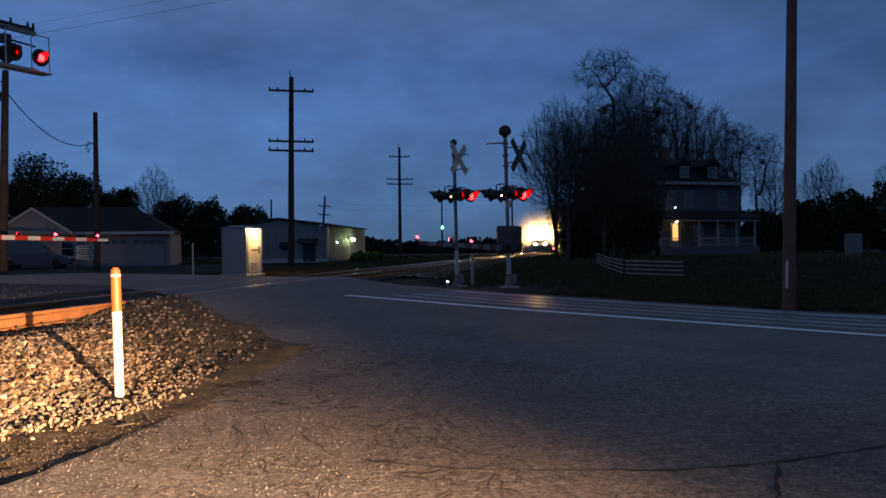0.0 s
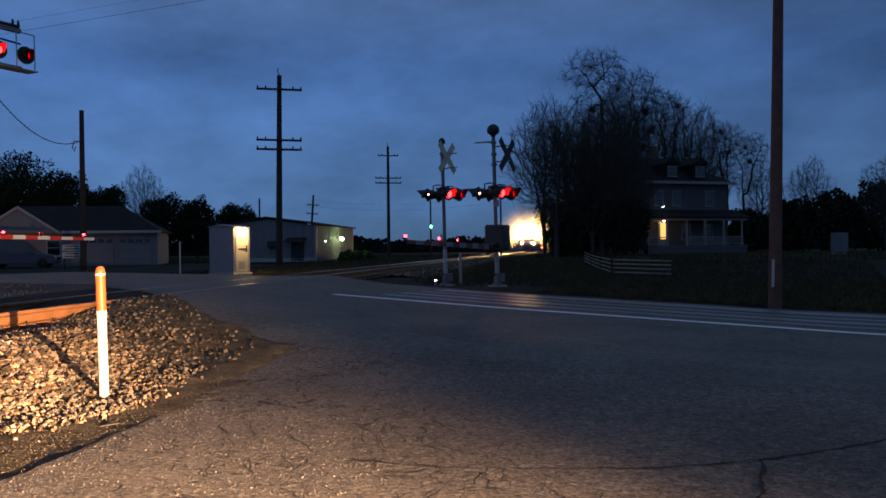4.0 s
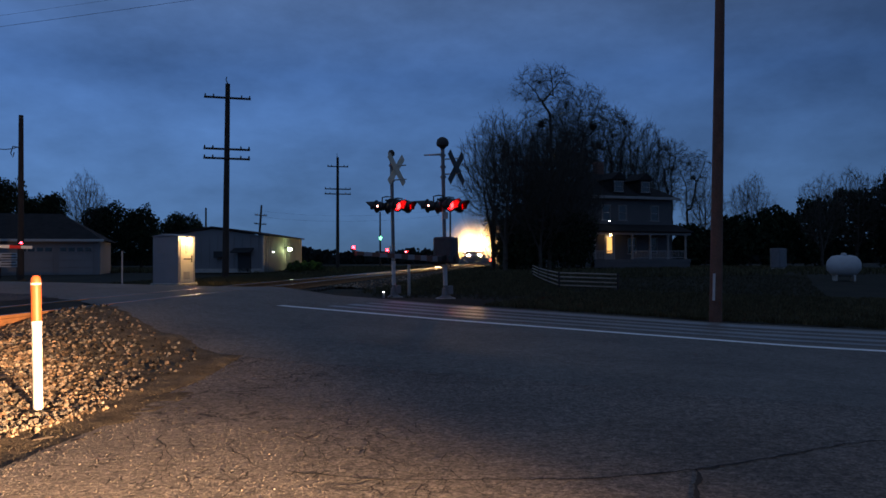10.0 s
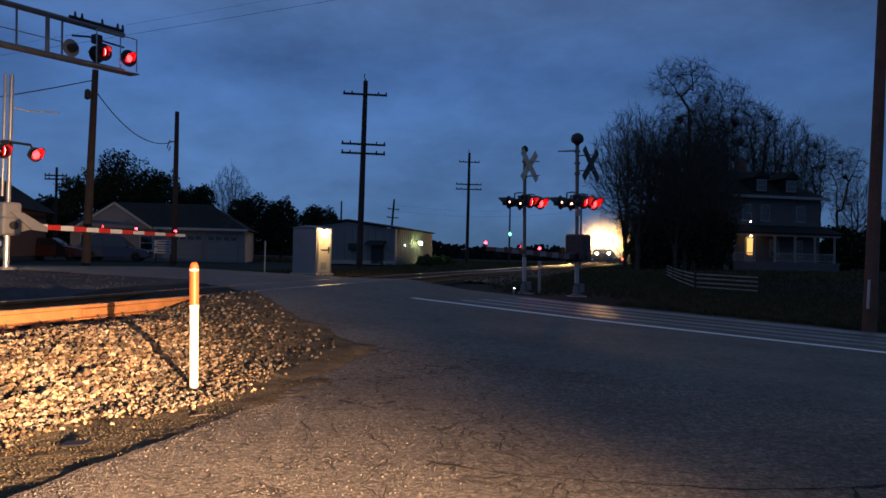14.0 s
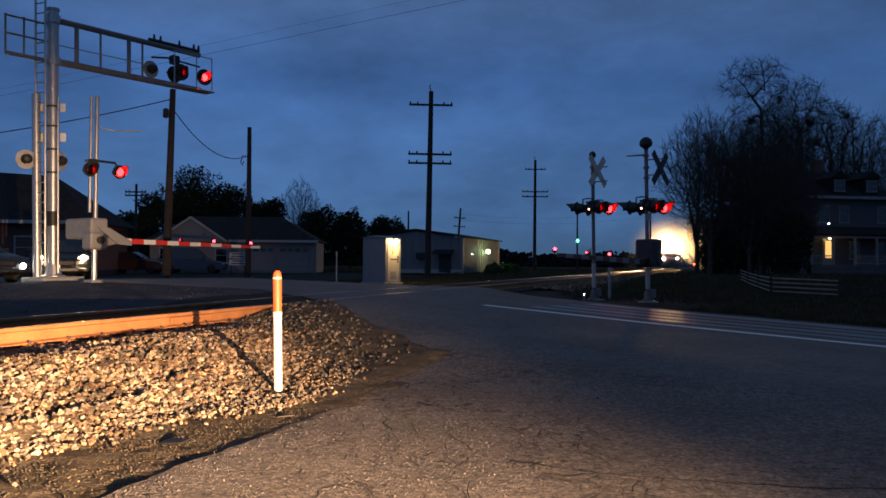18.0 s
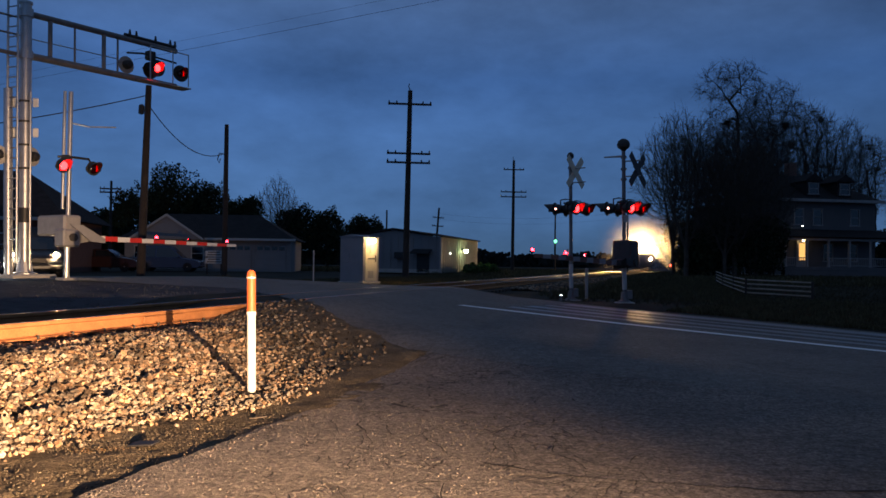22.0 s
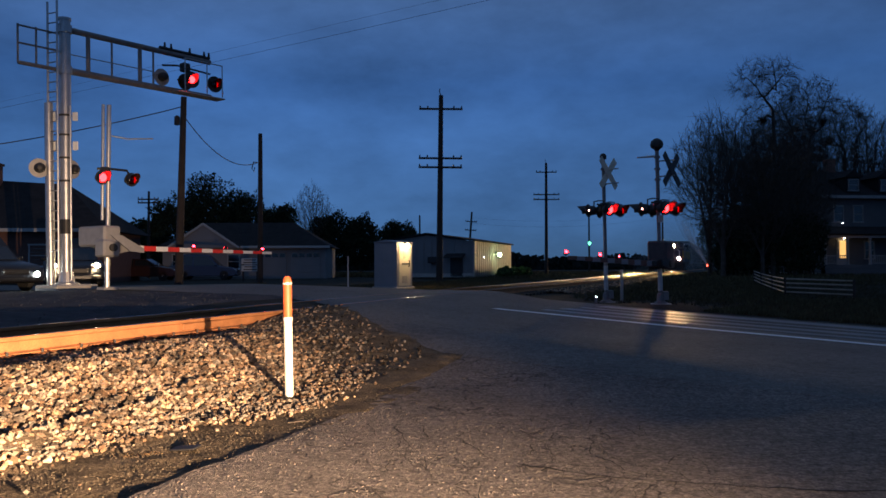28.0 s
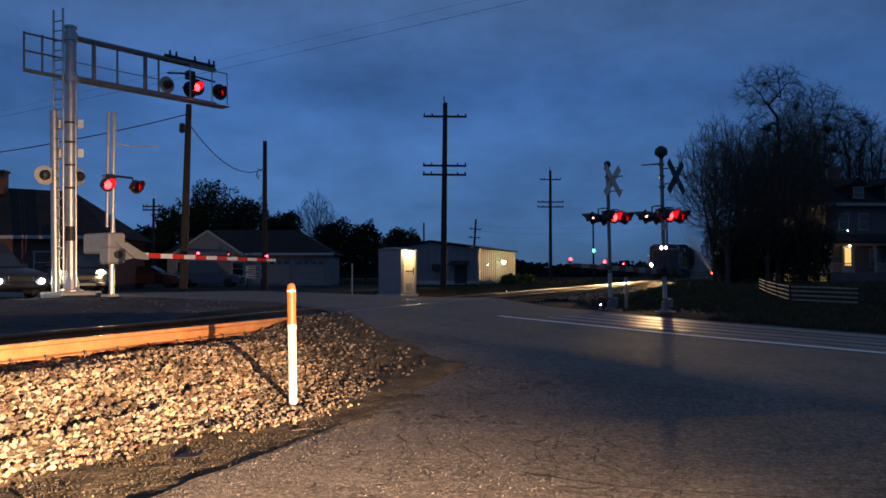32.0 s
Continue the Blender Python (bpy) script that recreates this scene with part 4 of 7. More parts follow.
part("plate", Mesh().box((0, 0, 0), (0.19, 0.11, 0.012), None, 0.004), M_BLACK, flat)
sliver = thing("wood_sliver", pose(-1.24, 6.58, ground_z(-1.24, 6.58) + 0.035, 0, -5, 12), "dark weathered splinter of wood lying on dirt", "wood")
part("splinter", Mesh().prism([(-0.06, -0.006), (-0.02, -0.010), (0.07, -0.002), (0.06, 0.004), (-0.02, 0.009), (-0.055, 0.005)], pose(0, 0, -0.018), 0.010), M_TIE, sliver)

# ---- crossing signals ----
FLASH = []


class Kit:
    """Meshes of the flashing lamp, which faces +x."""
    mx = pose(0, 0, 0, 0, 90, 0)
    shell = Mesh().lathe([(0.05, -0.27), (0.11, -0.24), (0.15, -0.14), (0.155, 0.0)], mx, 18)
    plate = Mesh()
    hood = Mesh()
    lens = Mesh().lathe([(0.150, 0.012), (0.128, 0.042), (0.075, 0.062), (0.0, 0.068)], mx, 18)
    disc = Mesh().lathe([(0.0, 0.046), (0.07, 0.040), (0.118, 0.022), (0.134, 0.0)], mx, 18)
    small = Mesh().lathe([(0.0, 0.046), (0.028, 0.040), (0.046, 0.020), (0.051, 0.0)], mx, 14)
    peep = Mesh().lathe([(0.0, 0.03), (0.020, 0.026), (0.030, 0.012), (0.033, 0.0)], mx, 12)
    data = {}


Kit.plate.lathe([(0.152, -0.012), (0.29, -0.012), (0.29, 0.0), (0.152, 0.0), (0.152, -0.012)], Kit.mx, 24)
Kit.plate.f = [q for q in Kit.plate.f if len(q) == 4]
G_PEEP = glow("peep_light_glow", (1.0, 0.42, 0.36), 9.0)
Kit.rim = Mesh().lathe([(0.152, -0.012), (0.205, -0.012), (0.205, 0.0), (0.152, 0.0), (0.152, -0.012)], Kit.mx, 20)
Kit.rim.f = [q for q in Kit.rim.f if len(q) == 4]
_n = 17
for i in range(_n):
    t = math.radians(-35 + 250 * i / (_n - 1))
    lg = 0.36 * (0.4 + 0.6 * max(0.0, math.sin(t)))
    Kit.hood.v += [(x, r * math.cos(t), r * math.sin(t)) for r in (0.158, 0.165) for x in (0.0, lg)]
    if i:
        a, b = 4 * i - 4, 4 * i
        Kit.hood.f += [(a, a + 1, b + 1, b), (a + 2, b + 2, b + 3, a + 3), (a + 1, a + 3, b + 3, b + 1)]


def shared(name, me, material, parent, smooth=False):
    """A part on a mesh that alike parts share."""
    key = (name, material.name)
    if key not in Kit.data:
        o = link(name, me, material, smooth)
        Kit.data[key] = o.data
    else:
        o = new(name, Kit.data[key])
    o.parent = parent
    return o


def lit_dome(name, me, material, parent):
    """A glowing dome towards +x, with a black back."""
    o = shared(name, me, material, parent)
    if len(o.data.materials) == 1:
        o.data.materials.append(G_EMBER if material == G_RED else M_BLACK)
        big = max(o.data.polygons, key=lambda f: len(f.vertices))
        big.material_index = 1
    return o


def flasher(parent, x, y, z, yaw, phase, pitch=0.0, wide=False, face=None):
    """A lamp on a signal, with its light behind red glass. phase 0 or 1: which half of the flash it burns in; None: dark."""
    o = shared("flasher", Kit.shell, M_BLACK, parent, True)
    o.matrix_local = pose(x, y, z, 0, pitch, yaw)
    if wide:
        shared("background_disc", Kit.plate, face or M_BLACK, o)
    else:
        shared("rim", Kit.rim, M_BLACK, o)
    shared("hood", Kit.hood, M_BLACK, o)
    shared("lens", Kit.lens, RED_GLASS, o, True)
    if phase is not None:
        d = lit_dome("light", Kit.disc, G_RED, o)
        FLASH.append((d, phase, (0.0, 0.0, 0.0), 0.0, -0.012))
    return o


UANG = math.degrees(math.atan2(U2.y, U2.x))
NANG = math.degrees(math.atan2(N2.y, N2.x))


def moved(me, m):
    return [m @ Vector(p) for p in me.v], me.f


def crossbuck(parent, m, face, letters=False):
    """Two crossed boards, facing +x of m."""
    for k, (ang, dx) in enumerate(((45, 0.0), (-45, 0.016))):
        b = part("crossbuck_board", Mesh().add(*moved(Mesh().box((0, 0, 0), (0.012, 1.22, 0.23), None, 0.004), m @ pose(dx, 0, 0, ang, 0, 0))), face, parent, "crossed board of the sign")
        if letters:
            for g in range(6):
                t = -0.46 + g * 0.16 + (0.12 if g > 2 else 0)
                part("lettering", Mesh().add(*moved(Mesh().box((0, 0, 0), (0.003, 0.09, 0.13), None), m @ pose(dx + 0.008, 0, 0, ang, 0, 0) @ pose(0, t, 0))), M_BLACK, b)


def mast(name, x, y, top, label, bell=True, face=None, phases=(0, 1), backs=(None, None)):
    z0 = ground_z(x, y) - 0.02
    o = thing(name, pose(x, y, z0, 0, -0.9, 0), label, "crossing signal", "signals at the crossing")
    h = top - z0
    part("base", Mesh().lathe([(0.20, 0), (0.20, 0.06), (0.12, 0.10), (0.10, 0.30), (0.07, 0.33)], pose(0, 0, 0), 12), M_MAST, o, "dull grey cast base")
    part("base_box", Mesh().box((0.12, -0.06, 0.26), (0.16, 0.15, 0.26), None, 0.02), M_MAST, o, "small grey cable box")
    part("foundation", Mesh().box((0, 0, -0.06), (0.5, 0.5, 0.2), None, 0.02), M_CONC, o)
    part("pole", Mesh().tube((0, 0, 0.2), (0, 0, h - (0.12 if bell else 0)), 0.055, n=14), M_MAST, o, "", True)
    if bell:
        part("bell", Mesh().lathe([(0.05, -0.12), (0.08, -0.06), (0.17, 0.0), (0.19, 0.08), (0.16, 0.18), (0.07, 0.25), (0, 0.265)], pose(0, 0, h - 0.05), 16), M_BLACK, o, "dark round bell", True)
    else:
        part("cap", Mesh().lathe([(0.10, 0), (0.11, 0.10), (0.06, 0.17), (0, 0.19)], pose(0, 0, h - 0.06), 12), M_BLACK, o, "pinnacle cap", True)
    crossbuck(o, pose(0.10 * U2.x, 0.10 * U2.y, 4.05 - z0 - (0.06 if bell else -0.10), 0, 0, UANG - 7) @ pose(0.33 if bell else 0.06, 0, 0), face)
    for dz in (-0.22, 0.22):
        part("sign_bracket", Mesh().tube((0, 0, 4.05 - z0 + dz), (0.5 * U2.x, 0.5 * U2.y, 4.05 - z0 + dz), 0.02, n=6), M_ALU, o)
    for dz in (-0.3, 0.0, 0.34) if bell else (-0.24, 0.24):
        part("collar", Mesh().tube((0, 0, 4.05 - z0 + dz - 0.03), (0, 0, 4.05 - z0 + dz + 0.03), 0.085, n=12), M_MAST, o)
    # lamps on a cross arm
    lz = 2.90 - z0 + (0 if bell else 0.1)
    arm = Mesh().tube((-0.46 * N2.x, -0.46 * N2.y, lz + 0.17), (0.46 * N2.x, 0.46 * N2.y, lz + 0.17), 0.03, n=8)
    part("cross_arm", arm, M_BLACK, o)
    part("junction_box", Mesh().box((0, 0, lz + 0.12), (0.22, 0.22, 0.26), pose(0, 0, 0, 0, 0, UANG), 0.03), M_BLACK, o)
    for k, d in enumerate((-0.38, 0.38)):
        c = N2 * d
        f = c + U2 * 0.36
        flasher(o, f.x, f.y, lz, UANG - 22, phases[k])
        g = c - U2 * 0.36
        rear = flasher(o, g.x, g.y, lz, UANG + 180, backs[k])
        peep = lit_dome("peep_light", Kit.peep, G_PEEP, rear)
        FLASH.append((peep, phases[k], (-0.10, 0.135, 0.0), 90.0, 0.0))
        part("lamp_bracket", Mesh().path([(f.x - 0.2 * U2.x, f.y - 0.2 * U2.y, lz + 0.08), (f.x - 0.2 * U2.x, f.y - 0.2 * U2.y, lz + 0.27), (c.x, c.y, lz + 0.29), (g.x + 0.2 * U2.x, g.y + 0.2 * U2.y, lz + 0.27), (g.x + 0.2 * U2.x, g.y + 0.2 * U2.y, lz + 0.08)], 0.022), M_BLACK, o)
    return o, z0


xm, xz = mast("crossing_signal", 6.17, 23.0, 4.72, "grey signal mast with a bell, dark crossbuck and red flashers", True, M_XBACK)
part("side_bracket", Mesh().tube((0, 0, 4.42 - xz), (-0.55, 0.1, 4.40 - xz), 0.035, 0.02, 8), M_ALU, xm)
part("number_plate", Mesh().box((0.03, -0.08, 2.62 - xz), (0.14, 0.01, 0.2), None), M_SIGN, xm, "small plate with illegible bars")
km, _ = mast("crossing_signal", 5.03, 25.0, 4.66, "grey signal mast with a pale crossbuck and red flashers", False, M_XBUCK)
for m_ in (km, xm):
    part("lower_sleeve", Mesh().tube((0, 0, 0.4), (0, 0, 1.15), 0.065, n=12), M_TANK, m_, "pale lower sleeve")
part("lower_bracket", Mesh().path([(0, 0, 1.2), (-0.12, -0.08, 1.42), (-0.12, -0.08, 1.62)], 0.03), M_ALU, km)


def gate(name, x, y, pivot_z, heading_deg, length, label, lamps, gap=0.6, rise=0.0, post=True, body=M_GREY, side=1, housing=False, stripes=None):
    """A lowered crossing gate. Its arm runs along +x of the thing."""
    z0 = ground_z(x, y)
    o = thing(name, pose(x, y, z0, 0, 0, heading_deg), label, "crossing gate", "gates at the crossing")
    h = pivot_z - z0
    if post:
        part("stand", Mesh().tube((0, 0, 0), (0, 0, h - 0.2), 0.075, n=12), M_ALU, o)
        part("stand_base", Mesh().box((0, 0, 0.03), (0.42, 0.42, 0.10), None, 0.02), M_CONC, o)
    b = part("mechanism_box", Mesh().box((0.0 if housing else -0.04, 0.0, h if housing else h + 0.27), (0.5, 0.5, 0.5) if housing else (0.62, 0.58, 0.78), None, 0.05), body, o, "gate machine housing")
    part("box_door", Mesh().box((0.0, -0.27, h), (0.4, 0.02, 0.4), None, 0.01), body, b)
    part("hub", Mesh().tube((0, -0.36, h + 0.02), (0, 0.36, h + 0.02), 0.11, n=14), M_STEEL, b)
    if housing:
        part("housing", Mesh().add(*moved(Mesh().box((-0.60, 0.1, h + 0.36), (1.40, 0.52, 0.58), None, 0.05), pose(0, 0, 0, 0, 0, UANG - heading_deg))), body, o, "long grey machine housing")
        part("brace", Mesh().prism([(-0.1, 0.35), (0.25, 0.35), (0.95, -0.02), (0.95, -0.14), (0.5, -0.1)], pose(0, -0.32, h + 0.02, 90, 0, 0), 0.03), body, o, "slanting side plate")
    for sy in () if housing else (-0.30, 0.30):
        part("support_bar", Mesh().prism([(-0.30, -0.10), (0.35, -0.10), (gap + 0.15, -0.05), (gap + 0.15, 0.07), (0.35, 0.12), (-0.30, 0.12)], pose(0, sy, h + 0.02, 90, 0, 0), 0.02), body, o)
    part("arm_socket", Mesh().prism([(0.3, -0.16), (gap, -0.10), (gap + 0.25, -0.07), (gap + 0.25, 0.07), (gap, 0.09), (0.3, 0.14)], pose(0, 0.13, h + 0.02, 90, 0, 0), 0.26), body, o, "tapered arm socket")
    n = int(length / 0.41)
    dz = rise / n
    for i in range(n):
        w = 0.155 - 0.07 * i / n
        part("arm_stripe", Mesh().box((gap + 0.2 + (i + 0.5) * 0.41, 0, h + 0.02 + dz * i), (0.41, 0.035, w), None, 0.004), (stripes or (M_WHITE, M_RED))[i % 2], o)
    for k, ph in lamps:
        lx = gap + 0.2 + length * k
        lz = h + 0.02 + rise * k
        c = part("arm_lamp", Mesh().box((lx, 0, lz + 0.085), (0.11, 0.09, 0.04), None, 0.01).tube((lx, 0, lz + 0.03), (lx, 0, lz + 0.09), 0.02), M_BLACK, o)
        part("lamp_lens", Mesh().lathe([(0.056, -0.02), (0.056, 0.02), (0.045, 0.05), (0.0, 0.066)], pose(lx, 0, lz + 0.12, 90 * side, 0, 0), 12), RED_GLASS, c)
        d = lit_dome("arm_light", Kit.small, G_GATE, c)
        d.matrix_local = pose(lx, 0, lz + 0.12, 0, 0, -90 * side)
        if ph is not None:
            FLASH.append((d, ph, (lx, 0, lz + 0.12), -90.0 * side, 0.0))
    return o


gate("crossing_gate", -9.60, 23.0, 1.84, NANG, 5.6, "lowered gate arm with red and white stripes and grey machine", [(0.385, 0), (0.605, 1), (0.88, None)], 0.55, -0.09, True, M_GREY, 1, True)
gate("crossing_gate", 6.17, 23.0, 1.33, NANG + 180, 5.3, "lowered striped gate arm hung on the signal mast", [(0.39, 1), (0.62, 0), (0.95, None)], 0.4, 0.14, False, M_XBACK, -1, stripes=(M_BUNG, M_BRICK))

# second flasher mast at the far gate
gm = thing("crossing_signal", pose(-9.82, 23.0, ground_z(-9.62, 23.0), 0, 0.2, 0), "slim galvanised mast with two red flashers above the gate", "crossing signal", "signals at the crossing")
gz = ground_z(-9.62, 23.0)
part("pole", Mesh().tube((0.16, 0.16, 0), (0.16, 0.16, 5.98 - gz), 0.062, n=14), M_ALU, gm, "", True)
part("pole", Mesh().tube((0.02, 0.10, 2.0), (0.02, 0.10, 5.98 - gz), 0.045, n=12), M_ALU, gm, "", True)
part("side_bracket", Mesh().path([(0.16, 0.16, 5.10 - gz), (0.65, 0.3, 5.02 - gz), (1.35, 0.4, 5.04 - gz)], 0.02), M_ALU, gm)
part("cross_arm", Mesh().path([(-0.1, 0.0, 4.12 - gz), (0.16, 0.16, 4.14 - gz), (0.50, 0.66, 4.14 - gz), (0.54, 0.74, 4.0 - gz)], 0.035), M_BLACK, gm)
flasher(gm, 0.10, -0.10, 3.86 - gz, UANG - 4, 0)
flasher(gm, 0.62, 0.70, 3.88 - gz, UANG - 4, 1)
part("junction_box", Mesh().box((0.1, 0.12, 4.08 - gz), (0.24, 0.24, 0.2), None, 0.03), M_BLACK, gm)

# ---- cantilever ----
cx, cy = -11.45, 24.5
cz = ground_z(cx, cy)
ct = thing("cantilever_signal", pose(cx, cy, cz, 0, -0.8, 0), "tall galvanised cantilever with ladder, walkway and red flashers over the road", "crossing signal", "signals at the crossing")
part("foundation", Mesh().box((0, 0, 0.0), (1.3, 1.3, 0.34), pose(0, 0, 0, 0, 0, NANG), 0.04), M_CONC, ct)
part("base_flange", Mesh().lathe([(0.36, 0.17), (0.36, 0.21), (0.24, 0.24), (0.19, 0.55)], pose(0, 0, 0), 16), M_ALU, ct)
part("mast", Mesh().tube((0, 0, 0.2), (0, 0, 8.88 - cz), 0.165, n=18), M_ALU, ct, "", True)
part("dark_band", Mesh().tube((0, 0, 2.32 - cz), (0, 0, 2.76 - cz), 0.172, n=18), M_BLACK, ct)
part("mast_cap", Mesh().lathe([(0.19, 0), (0.19, 0.07), (0.0, 0.1)], pose(0, 0, 8.85 - cz), 16), M_ALU, ct)
part("side_pole", Mesh().tube((-0.42, -0.1, 0.1), (-0.46, -0.1, 6.3 - cz), 0.125, n=14), M_ALU, ct, "", True)
def arm_at(k, z, off=0.0):
    p = N2 * k + U2 * off
    return (p.x, p.y, z - cz)


for z, r in ((8.58, 0.092), (7.32, 0.105)):
    part("arm_beam", Mesh().tube(arm_at(0.1, z), arm_at(5.34, z), r, n=12), M_BEAM, ct, "", True)
    part("clamp", Mesh().tube((0, 0, z - cz - 0.12), (0, 0, z - cz + 0.12), 0.21, n=16), M_ALU, ct)
for k in (0.75, 1.55, 2.55, 3.05):
    part("arm_strut", Mesh().tube(arm_at(k, 7.32), arm_at(k, 8.58), 0.07 if k != 1.55 and k != 3.05 else 0.035, n=8), M_BEAM, ct)
part("safety_cable", Mesh().tube(arm_at(0.2, 7.95, -0.4), arm_at(3.3, 7.95, -0.4), 0.018, n=6), M_ALU, ct)
rail = Mesh()
for k in (4.0, 4.9, 5.55):
    rail.tube(arm_at(k, 7.30, 0.42), arm_at(k, 8.42, 0.42), 0.022, n=6)
rail.path([arm_at(4.0, 8.42, 0.42), arm_at(5.55, 8.42, 0.42)], 0.022)
part("walkway_rail", rail, M_ALU, ct)
part("walkway", Mesh().box(arm_at(4.7, 7.26, 0.15), (2.0, 0.5, 0.04), pose(0, 0, 0, 0, 0, NANG), 0.01), M_ALU, ct, "grated walkway")
part("top_bar", Mesh().path([arm_at(3.3, 8.70, 0.0), arm_at(5.3, 8.70, 0.0)], 0.07, 8), M_BLACK, ct)
for k in (3.5, 3.75, 4.5, 5.1, 5.3):
    part("insulator", Mesh().tube(arm_at(k, 8.72, 0.0), arm_at(k, 8.92, 0.0), 0.055, 0.03, 8), M_BLACK, ct)
part("lamp_arm", Mesh().path([arm_at(3.4, 8.12), arm_at(4.0, 8.22), arm_at(5.35, 8.16)], 0.035), M_BLACK, ct)
part("junction_box", Mesh().box(arm_at(4.3, 8.2), (0.3, 0.25, 0.3), pose(0, 0, 0, 0, 0, NANG), 0.03), M_BLACK, ct)
for k, ph, yaw, off in ((3.50, None, UANG + 180, -0.2), (4.38, 0, UANG - 8, 0.26), (5.35, 1, UANG - 8, 0.26), (4.45, None, UANG + 180, -0.22)):
    p = arm_at(k, 7.76, off)
    flasher(ct, p[0], p[1], p[2], yaw, ph, 0.0, True, M_GREY if k == 3.50 else None)
# frame that balances the arm behind the mast
bk = Mesh()
for z in (7.32, 8.42, 7.9):
    bk.tube((-0.1, 0, z - cz), (-0.88, -1.06, z - cz), 0.03 if z != 7.32 else 0.06, n=8)
for f in (0.62, 1.0):
    bk.tube((-0.88 * f, -1.06 * f, 7.32 - cz), (-0.88 * f, -1.06 * f, 8.46 - cz), 0.032, n=8)
part("back_frame", bk, M_BEAM, ct)
ld = part("ladder", Mesh().tube((-0.45, -0.15, 0.5), (-0.45, -0.15, 9.38 - cz), 0.035, n=8).tube((-0.09, -0.30, 0.5), (-0.09, -0.30, 9.38 - cz), 0.035, n=8), M_ALU, ct)
rung = Mesh().tube((-0.45, -0.15, 0), (-0.09, -0.30, 0), 0.02, n=6)
for i in range(25):
    r = shared("rung", rung, M_ALU, ld)
    r.location = (0, 0, 1.2 + i * 0.3)
for side in (-1, 1):
    flasher(ct, side * 0.38 - 0.26, side * 0.24 - 0.1, 4.30 - cz, UANG + 180 + side * 12, None, 0.0, True, M_GREY)
    part("ladder_bracket", Mesh().box((side * 0.3, 0, 5.9 - cz), (0.17, 0.05, 0.27), None, 0.02), M_WHITE, ct)
    part("ladder_bracket", Mesh().box((side * 0.3, 0, 5.0 - cz), (0.17, 0.05, 0.27), None, 0.02), M_WHITE, ct)
part("conduit", Mesh().path([(0.2, -0.1, 0.3), (0.2, -0.1, 6.2 - cz)], 0.03, 8), M_ALU, ct)
for z in (3.9, 4.6, 5.3, 5.9):
    part("strap", Mesh().tube((0, 0, z - cz), (0, 0, z - cz + 0.06), 0.185, n=16), M_STEEL, ct)

# ---- poles and wires ----
def pole(x, y, top, r, label, arms=(), lean=(0.0, 0.0), material=None, spike=False, name="utility_pole"):
    z0 = ground_z(x, y)
    o = thing(name, pose(x, y, z0, lean[0], lean[1], 0), label, "utility pole", "poles along the railway")
    h = top - z0
    m = material or M_TIMBER
    part("shaft", Mesh().tube((0, 0, -0.3), (0, 0, h), r * 1.2, r * 0.8, 14), m, o, "", True)
    for z, half, yaw in arms:
        c = math.radians(yaw)
        dx, dy = math.cos(c), math.sin(c)
        a = part("cross_arm", Mesh().box((0, -0.14 if dy < 0.5 else 0, z - z0), (2 * half, 0.10, 0.12), pose(0, 0, 0, 0, 0, yaw), 0.01), M_TIMBER, o)
        for k in (-0.95, -0.6, 0.6, 0.95):
            part("insulator", Mesh().lathe([(0.035, 0), (0.05, 0.06), (0.03, 0.13), (0, 0.15)], pose(dx * half * k, dy * half * k - 0.14, z - z0 + 0.06), 8), M_BLACK, a)
    if spike:
        part("top_pin", Mesh().path([(0, 0, h), (-0.10, 0, h + 0.25), (-0.06, 0, h + 0.42)], 0.03), M_BLACK, o)
    return o


pole(-0.25, 49, 11.7, 0.17, "tall dark wooden pole with three cross arms", [(10.85, 1.32, 0), (7.85, 1.32, 0), (7.30, 1.32, 0)], (0, 0.75), spike=True)
pole(11.5, 90, 12.8, 0.17, "dark wooden pole with cross arms farther along the track", [(11.75, 1.15, 0), (9.25, 1.45, 0), (8.7, 1.45, 0)], (0, 0.2), spike=True)
bp_ = pole(-11.15, 34, 8.5, 0.15, "dark wooden pole behind the cantilever", (), (0, 1.4))
part("cable_box", Mesh().lathe([(0.04, 0), (0.12, 0.04), (0.12, 0.36), (0.05, 0.42)], pose(-0.24, -0.06, 6.75), 10).tube((-0.24, -0.06, 6.95), (0, 0, 6.95), 0.03, n=6), M_BLACK, bp_, "dark can on the pole")
pole(-10.20, 45, 8.75, 0.14, "plain wooden pole beside the parking area")
pole(10.93, 16.6, 9.4, 0.122, "tall brown wooden pole at the road's edge", (), (0, 1.5), M_POLE_R)
part("pale_strip", Mesh().tube((-0.115, -0.09, 0.50), (-0.11, -0.09, 1.12), 0.03, n=8), M_SIGN, bpy.data.objects["utility_pole.004"], "pale cable guard")
pole(-3.6, 126, 9.3, 0.15, "short far pole over the roofs")
pole(3.5, 114, 9.0, 0.16, "far pole with a transformer", [(7.6, 0.8, 0), (6.4, 0.8, 0)], (0, 4))
pole(-25.5, 70, 7.9, 0.12, "far small pole with a cross arm", [(7.2, 0.9, 0), (6.9, 0.9, 0)])
pole(27.2, 100, 8.5, 0.12, "far thin pole near the green lamp", [(7.9, 0.8, 0)])
gp = pole(19.9, 110, 8.0, 0.12, "far lamp pole with a green light")
part("lamp_globe", Mesh().lathe([(0.0, -0.3), (0.17, -0.14), (0.23, 0.0), (0.17, 0.14), (0.0, 0.3)], pose(0, -0.3, 4.35 - ground_z(21, 110)), 12), G_TEAL, gp, "greenish glowing lamp")


